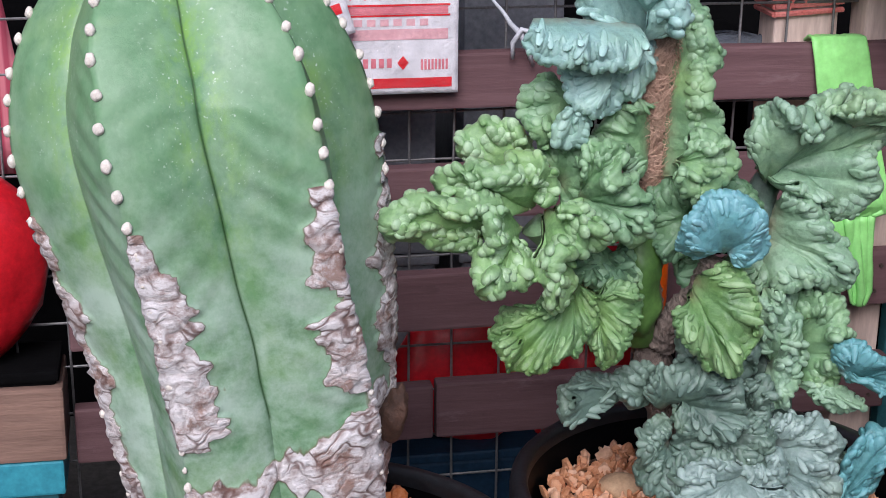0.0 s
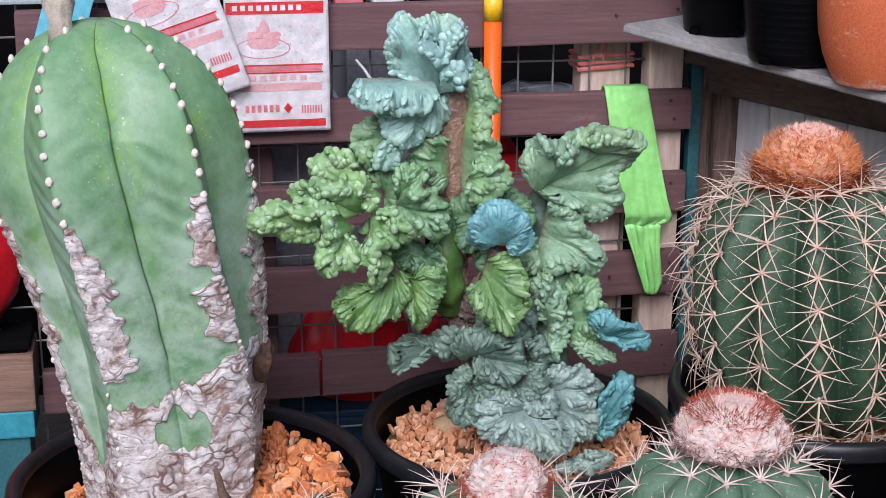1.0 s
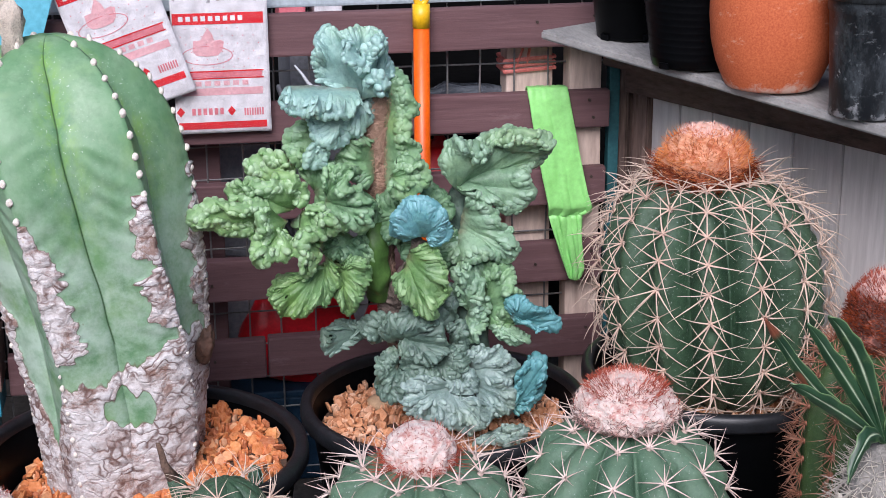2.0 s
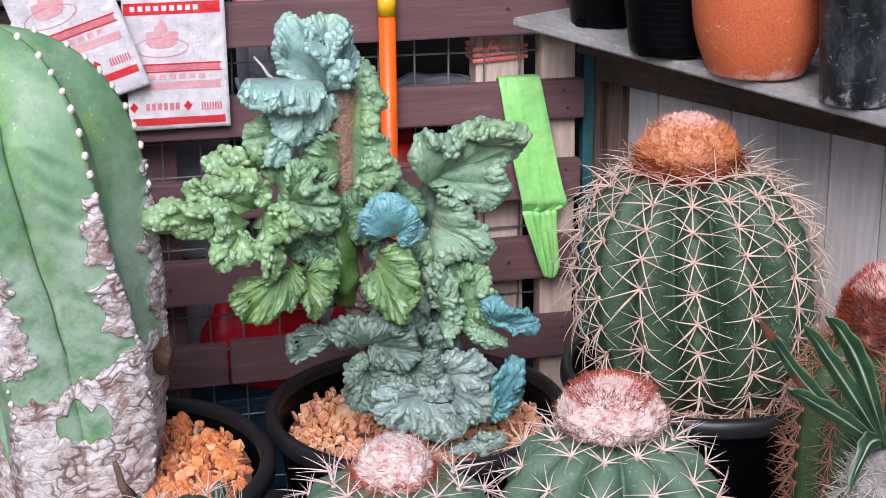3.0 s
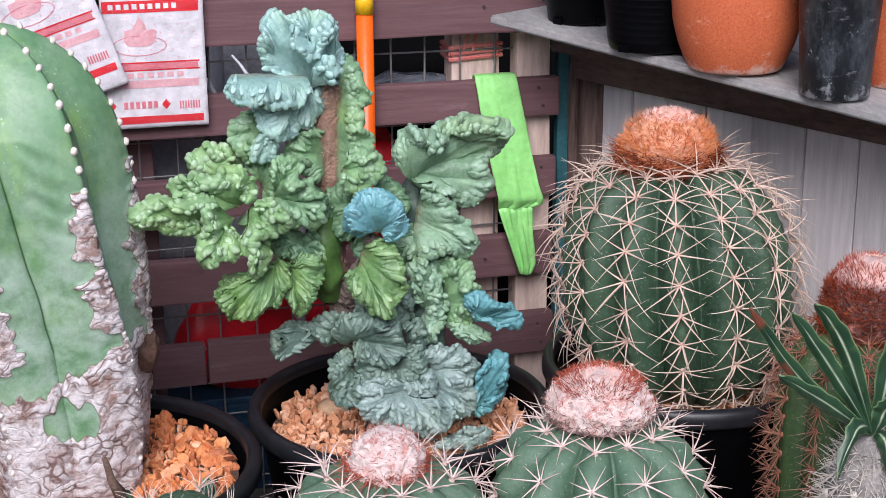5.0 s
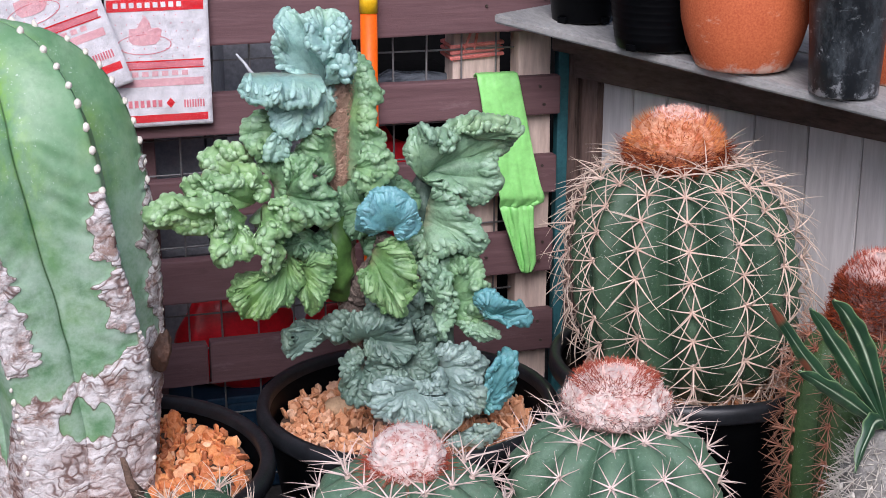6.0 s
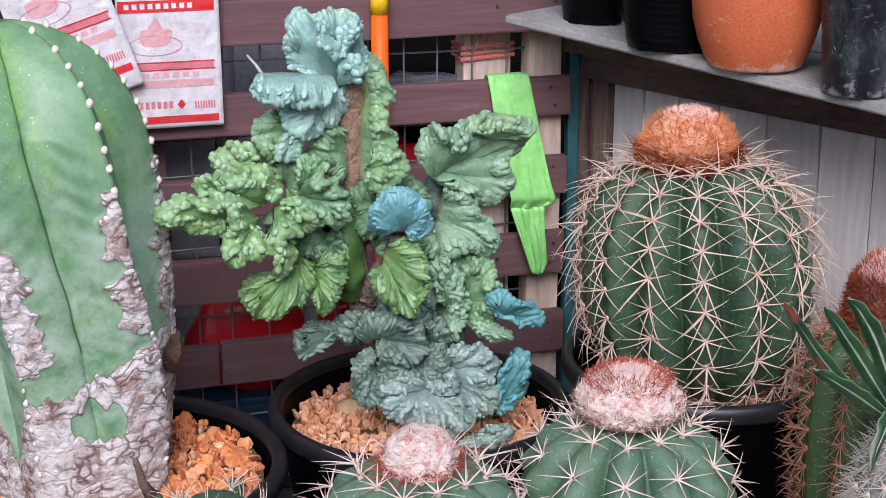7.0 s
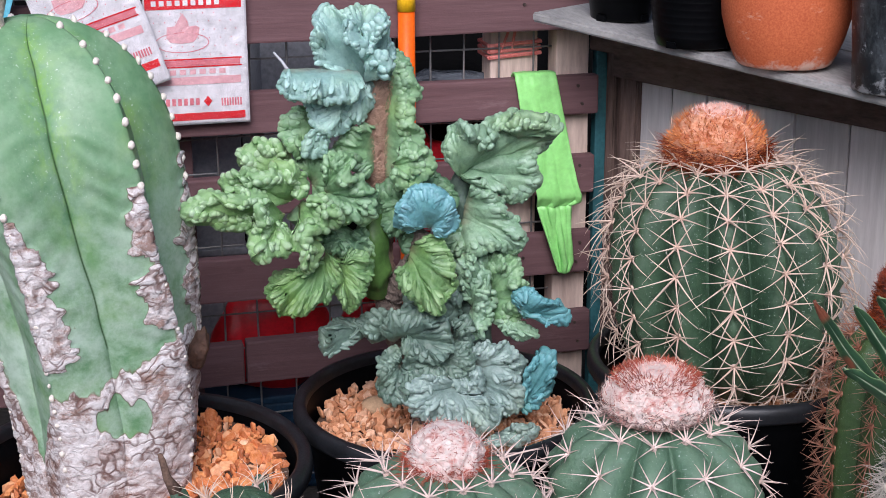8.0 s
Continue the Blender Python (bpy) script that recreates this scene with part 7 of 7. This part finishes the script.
# a pale plastic tie curling out between the planks
bm = bmesh.new()
tube(bm, [(-0.446, -0.010, 0.652), (-0.436, -0.016, 0.640), (-0.430, -0.020, 0.630), (-0.420, -0.022, 0.620), (-0.413, -0.022, 0.604), (-0.406, -0.016, 0.588)], [0.0014, 0.0019, 0.0024, 0.0030, 0.0025, 0.0020], 10)
tube(bm, [(-0.427, -0.019, 0.596), (-0.428, -0.022, 0.612), (-0.420, -0.025, 0.625), (-0.408, -0.026, 0.622), (-0.400, -0.024, 0.606), (-0.394, -0.018, 0.590)], [0.0020, 0.0024, 0.0028, 0.0027, 0.0025, 0.0020], 10)
tagged(part("plastic_tie", bm, two_scale("pale_grey_plastic", (0.40, 0.41, 0.44), (0.60, 0.61, 0.64), 60, 300, 0.5), smooth=True), "curled pale grey plastic tie on the pallet", "plastic tie")
# the larger smooth stone among the gravel
bm = bmesh.new()
bmesh.ops.create_icosphere(bm, subdivisions=3, radius=1.0)
for v in bm.verts:
    k = 1 + 0.12 * noise.noise(v.co * 1.4)
    v.co = Vector((v.co.x * 0.021 * k, v.co.y * 0.017 * k, v.co.z * 0.013 * k))
ob = tagged(part("pebble", bm, two_scale("tan_stone", (0.42, 0.26, 0.14), (0.58, 0.40, 0.25), 40, 260, 0.8, 0.3, 0.001), smooth=True), "smooth tan pebble lying in the gravel", "stone")
ob.location = (-0.362, -0.218, 0.236)

# ---- stored goods behind the pallet ----
M_GREYBOX = two_scale("blue_grey_plastic", (0.17, 0.18, 0.20), (0.30, 0.31, 0.34), 8, 140, 0.5, 0.15, 0.001)
M_DARKBLUE = two_scale("dark_blue_plastic", (0.008, 0.025, 0.05), (0.018, 0.05, 0.095), 8, 140, 0.5, 0.1, 0.001, None, 0.0, 0.0, 0.2)
M_RED = two_scale("glossy_red_plastic", (0.45, 0.006, 0.012), (0.66, 0.018, 0.028), 10, 140, 0.28, 0.2, 0.002)


def crate(x0, x1, y0, y1, z0, z1, material, label, lid=True):
    t = thing("storage_box", ((x0 + x1) / 2, (y0 + y1) / 2, z0), label, "box", "boxes stored behind the pallet")
    hx, hy, h = (x1 - x0) / 2, (y1 - y0) / 2, z1 - z0
    bm = bmesh.new()
    box(bm, (-hx, -hy, 0), (hx, hy, h - 0.012), 0.004)
    part("body", bm, material, t)
    bm = bmesh.new()
    box(bm, (-hx - 0.004, -hy - 0.004, h - 0.0115), (hx + 0.004, hy + 0.004, h), 0.003)
    part("lid", bm, material, t)
    return t


def stack(x0, x1, levels, material, label, y0=0.13, y1=0.36):
    z = 0.001
    for h in levels:
        crate(x0, x1, y0, y1, z, z + h, material, label)
        z += h + 0.001
    return z


stack(-0.592, -0.475, (0.18, 0.17, 0.185), M_GREYBOX, "blue-grey plastic storage box stacked behind the wire mesh")
stack(-0.440, -0.330, (0.18, 0.16, 0.20, 0.11), M_GREYBOX, "grey plastic storage box stacked behind the wire mesh", 0.16, 0.40)
stack(-0.80, -0.65, (0.2, 0.2, 0.2), M_GREYBOX, "grey plastic storage box in the dark shed", 0.2, 0.4)
crate(-0.62, -0.30, 0.055, 0.125, 0.001, 0.150, M_DARKBLUE, "low dark blue plastic box under the red sacks")


def sack(x, y, z, sx, sy, sz, label, seed, material=M_RED):
    bm = bmesh.new()
    bmesh.ops.create_icosphere(bm, subdivisions=4, radius=1.0)
    for v in bm.verts:
        d = v.co.copy()
        k = 1 + 0.10 * noise.noise(d * 1.6 + Vector((seed, 0, 0))) + 0.05 * abs(noise.noise(d * 4.5 + Vector((seed, 3, 0))))
        v.co = Vector((d.x * sx * k, d.y * sy * k, max(-0.92, d.z) * sz * k + sz * 0.92))
    t = thing("red_sack", (x, y, z), label, "sack")
    part("bag", bm, material, t, smooth=True)
    bm = bmesh.new()
    tube(bm, [(0, 0, sz * 1.86), (0.002, 0, sz * 1.86 + 0.012), (-0.002, 0, sz * 1.86 + 0.022), (0, 0, sz * 1.86 + 0.034)], [0.020, 0.008, 0.007, 0.016], 16)
    for v in bm.verts:
        v.co += Vector((noise.noise(v.co * 120 + Vector((seed, 0, 0))), noise.noise(v.co * 120 + Vector((3, seed, 1))), 0)) * 0.004
    part("neck", bm, material, t, "gathered tied neck", smooth=True)
    return t


sack(-0.445, 0.092, 0.151, 0.085, 0.032, 0.082, "shiny red plastic sack behind the wire mesh", 2)
sack(-0.300, 0.095, 0.001, 0.065, 0.04, 0.145, "shiny red plastic sack slumped on the ground behind the mesh", 5)
sack(-0.225, 0.12, 0.297, 0.075, 0.05, 0.108, "shiny red sack high behind the broom handle", 9)
# made-up near-black filler standing for the dark gap below the sack
crate(-1.12, -0.875, -0.02, 0.055, 0.2905, 0.3045, M_SHADE_BLACK, "added near-black filler in the dark gap under the sack")
sack(-0.975, 0.02, 0.305, 0.10, 0.055, 0.105, "bulging glossy red plastic sack on an added dark filler", 14)
# invented support, coloured as the shade behind the planks
crate(-0.27, -0.12, 0.085, 0.25, 0.001, 0.295, M_SHADE_BLACK, "added shade-black box propping a red sack")

roll = thing("plastic_roll", (-0.20, 0.075, 0.585), "crumpled roll of clear plastic film behind the wire mesh", "plastic film")
bm = bmesh.new()
tube(bm, [(-0.10 + 0.02 * k, 0.004 * math.sin(k), 0.004 * math.cos(k * 1.3)) for k in range(11)], [0.015 + 0.003 * math.sin(k * 2.1) for k in range(11)], 24)
for v in bm.verts:
    v.co += Vector((0, noise.noise(v.co * 60), noise.noise(v.co * 60 + Vector((4, 4, 4))))) * 0.006
part("film", bm, two_scale("grey_clear_film", (0.012, 0.016, 0.022), (0.17, 0.19, 0.22), 40, 110, 0.12, 1.0, 0.012, (0.15, 1, 1)), roll, smooth=True)
# two more invented supports in the same shade colour
crate(-0.32, -0.09, 0.058, 0.33, 0.545, 0.566, M_SHADE_BLACK, "added shade-black box propping the roll of clear film")
crate(-0.32, -0.09, 0.22, 0.40, 0.001, 0.544, M_SHADE_BLACK, "added tall shade-black box, a support at the back")
for k, (x, w, mt) in enumerate(((-0.43, 0.04, M_ROSE), (-0.375, 0.045, M_BAGWHITE))):
    crate(x - w / 2, x + w / 2, 0.20, 0.28, 0.655, 0.80 - 0.02 * (k % 2), mt, "small printed carton standing on a storage box")

# far left: weathered board, teal bar, striped cloth and a blue card
bm = bmesh.new()
slab(bm, (-1.45, -0.03, 0.212), (-0.868, 0.06, 0.290), 0.004, 0.003)
board = tagged(part("bench_board", bm, two_scale("sunbleached_board", (0.075, 0.04, 0.03), (0.27, 0.165, 0.125), 16, 120, 0.85, 0.6, 0.003, (0.1, 1, 1))), "thick weathered brown board beside the pallet", "board")
bm = bmesh.new()
box(bm, (-1.45, -0.028, 0.174), (-0.872, 0.05, 0.2115), 0.003)
tagged(part("teal_bar", bm, two_scale("bright_teal_paint", (0.02, 0.20, 0.27), (0.05, 0.32, 0.40), 12, 120, 0.5, 0.2, 0.001)), "bright teal painted bar under the brown board", "bar")
for x in (-1.35, -0.93):
    bm = bmesh.new()
    box(bm, (x, -0.02, 0.0), (x + 0.05, 0.03, 0.1735), 0.003)
    tagged(part("steel_block", bm, M_TEAL), "short teal painted block under the bar", "block")


def cloth_mat():
    m, nt, b = mat("striped_pink_cloth", 0.8)
    tc = nt.nodes.new("ShaderNodeTexCoord")
    w = nt.nodes.new("ShaderNodeTexWave")
    w.bands_direction = "X"
    w.inputs["Scale"].default_value = 26
    w.inputs["Distortion"].default_value = 0.6
    nt.links.new(tc.outputs["Object"], w.inputs["Vector"])
    c = ramp(nt, w.outputs["Fac"], [(0.2, (0.40, 0.06, 0.10)), (0.8, (0.62, 0.20, 0.24))])
    nt.links.new(c, b.inputs["Base Color"])
    return m


bm = bmesh.new()
n = 40
g = [[bm.verts.new((-1.30 + 0.42 * i / n - 0.05 * j / 9, 0.09 + 0.010 * math.sin(i * 0.9 + j * 0.2), 0.47 + 0.34 * j / 9)) for i in range(n + 1)] for j in range(10)]
for r0, r1 in zip(g, g[1:]):
    for i in range(n):
        bm.faces.new((r0[i], r0[i + 1], r1[i + 1], r1[i]))
ob = tagged(part("hanging_cloth", bm, cloth_mat(), smooth=True), "pleated red and pink striped cloth hanging at the side", "cloth")
md = ob.modifiers.new("thick", "SOLIDIFY")
md.thickness = 0.003
bm = bmesh.new()
tube(bm, [(-1.4, 0.09, 0.812), (-0.86, 0.09, 0.812)], 0.006, 12)
for k in range(6):
    tube(bm, [(-1.30 + 0.07 * k, 0.09, 0.80), (-1.30 + 0.07 * k, 0.09, 0.815)], 0.008, 10)
tagged(part("cloth_rod", bm, M_WIRE, smooth=True), "thin grey metal rod carrying the striped cloth", "rod")
bm = bmesh.new()
box(bm, (-0.825, -0.052, 0.60), (-0.770, -0.046, 0.84), 0.001, Matrix.Translation((-0.80, 0, 0.72)) @ Matrix.Rotation(radians(18), 4, "Y") @ Matrix.Translation((0.80, 0, -0.72)))
tagged(part("blue_card", bm, two_scale("sky_blue_card", (0.10, 0.42, 0.55), (0.18, 0.55, 0.68), 10, 120, 0.5, 0.1, 0.001)), "sky blue plastic card leaning behind the tall cactus", "card")
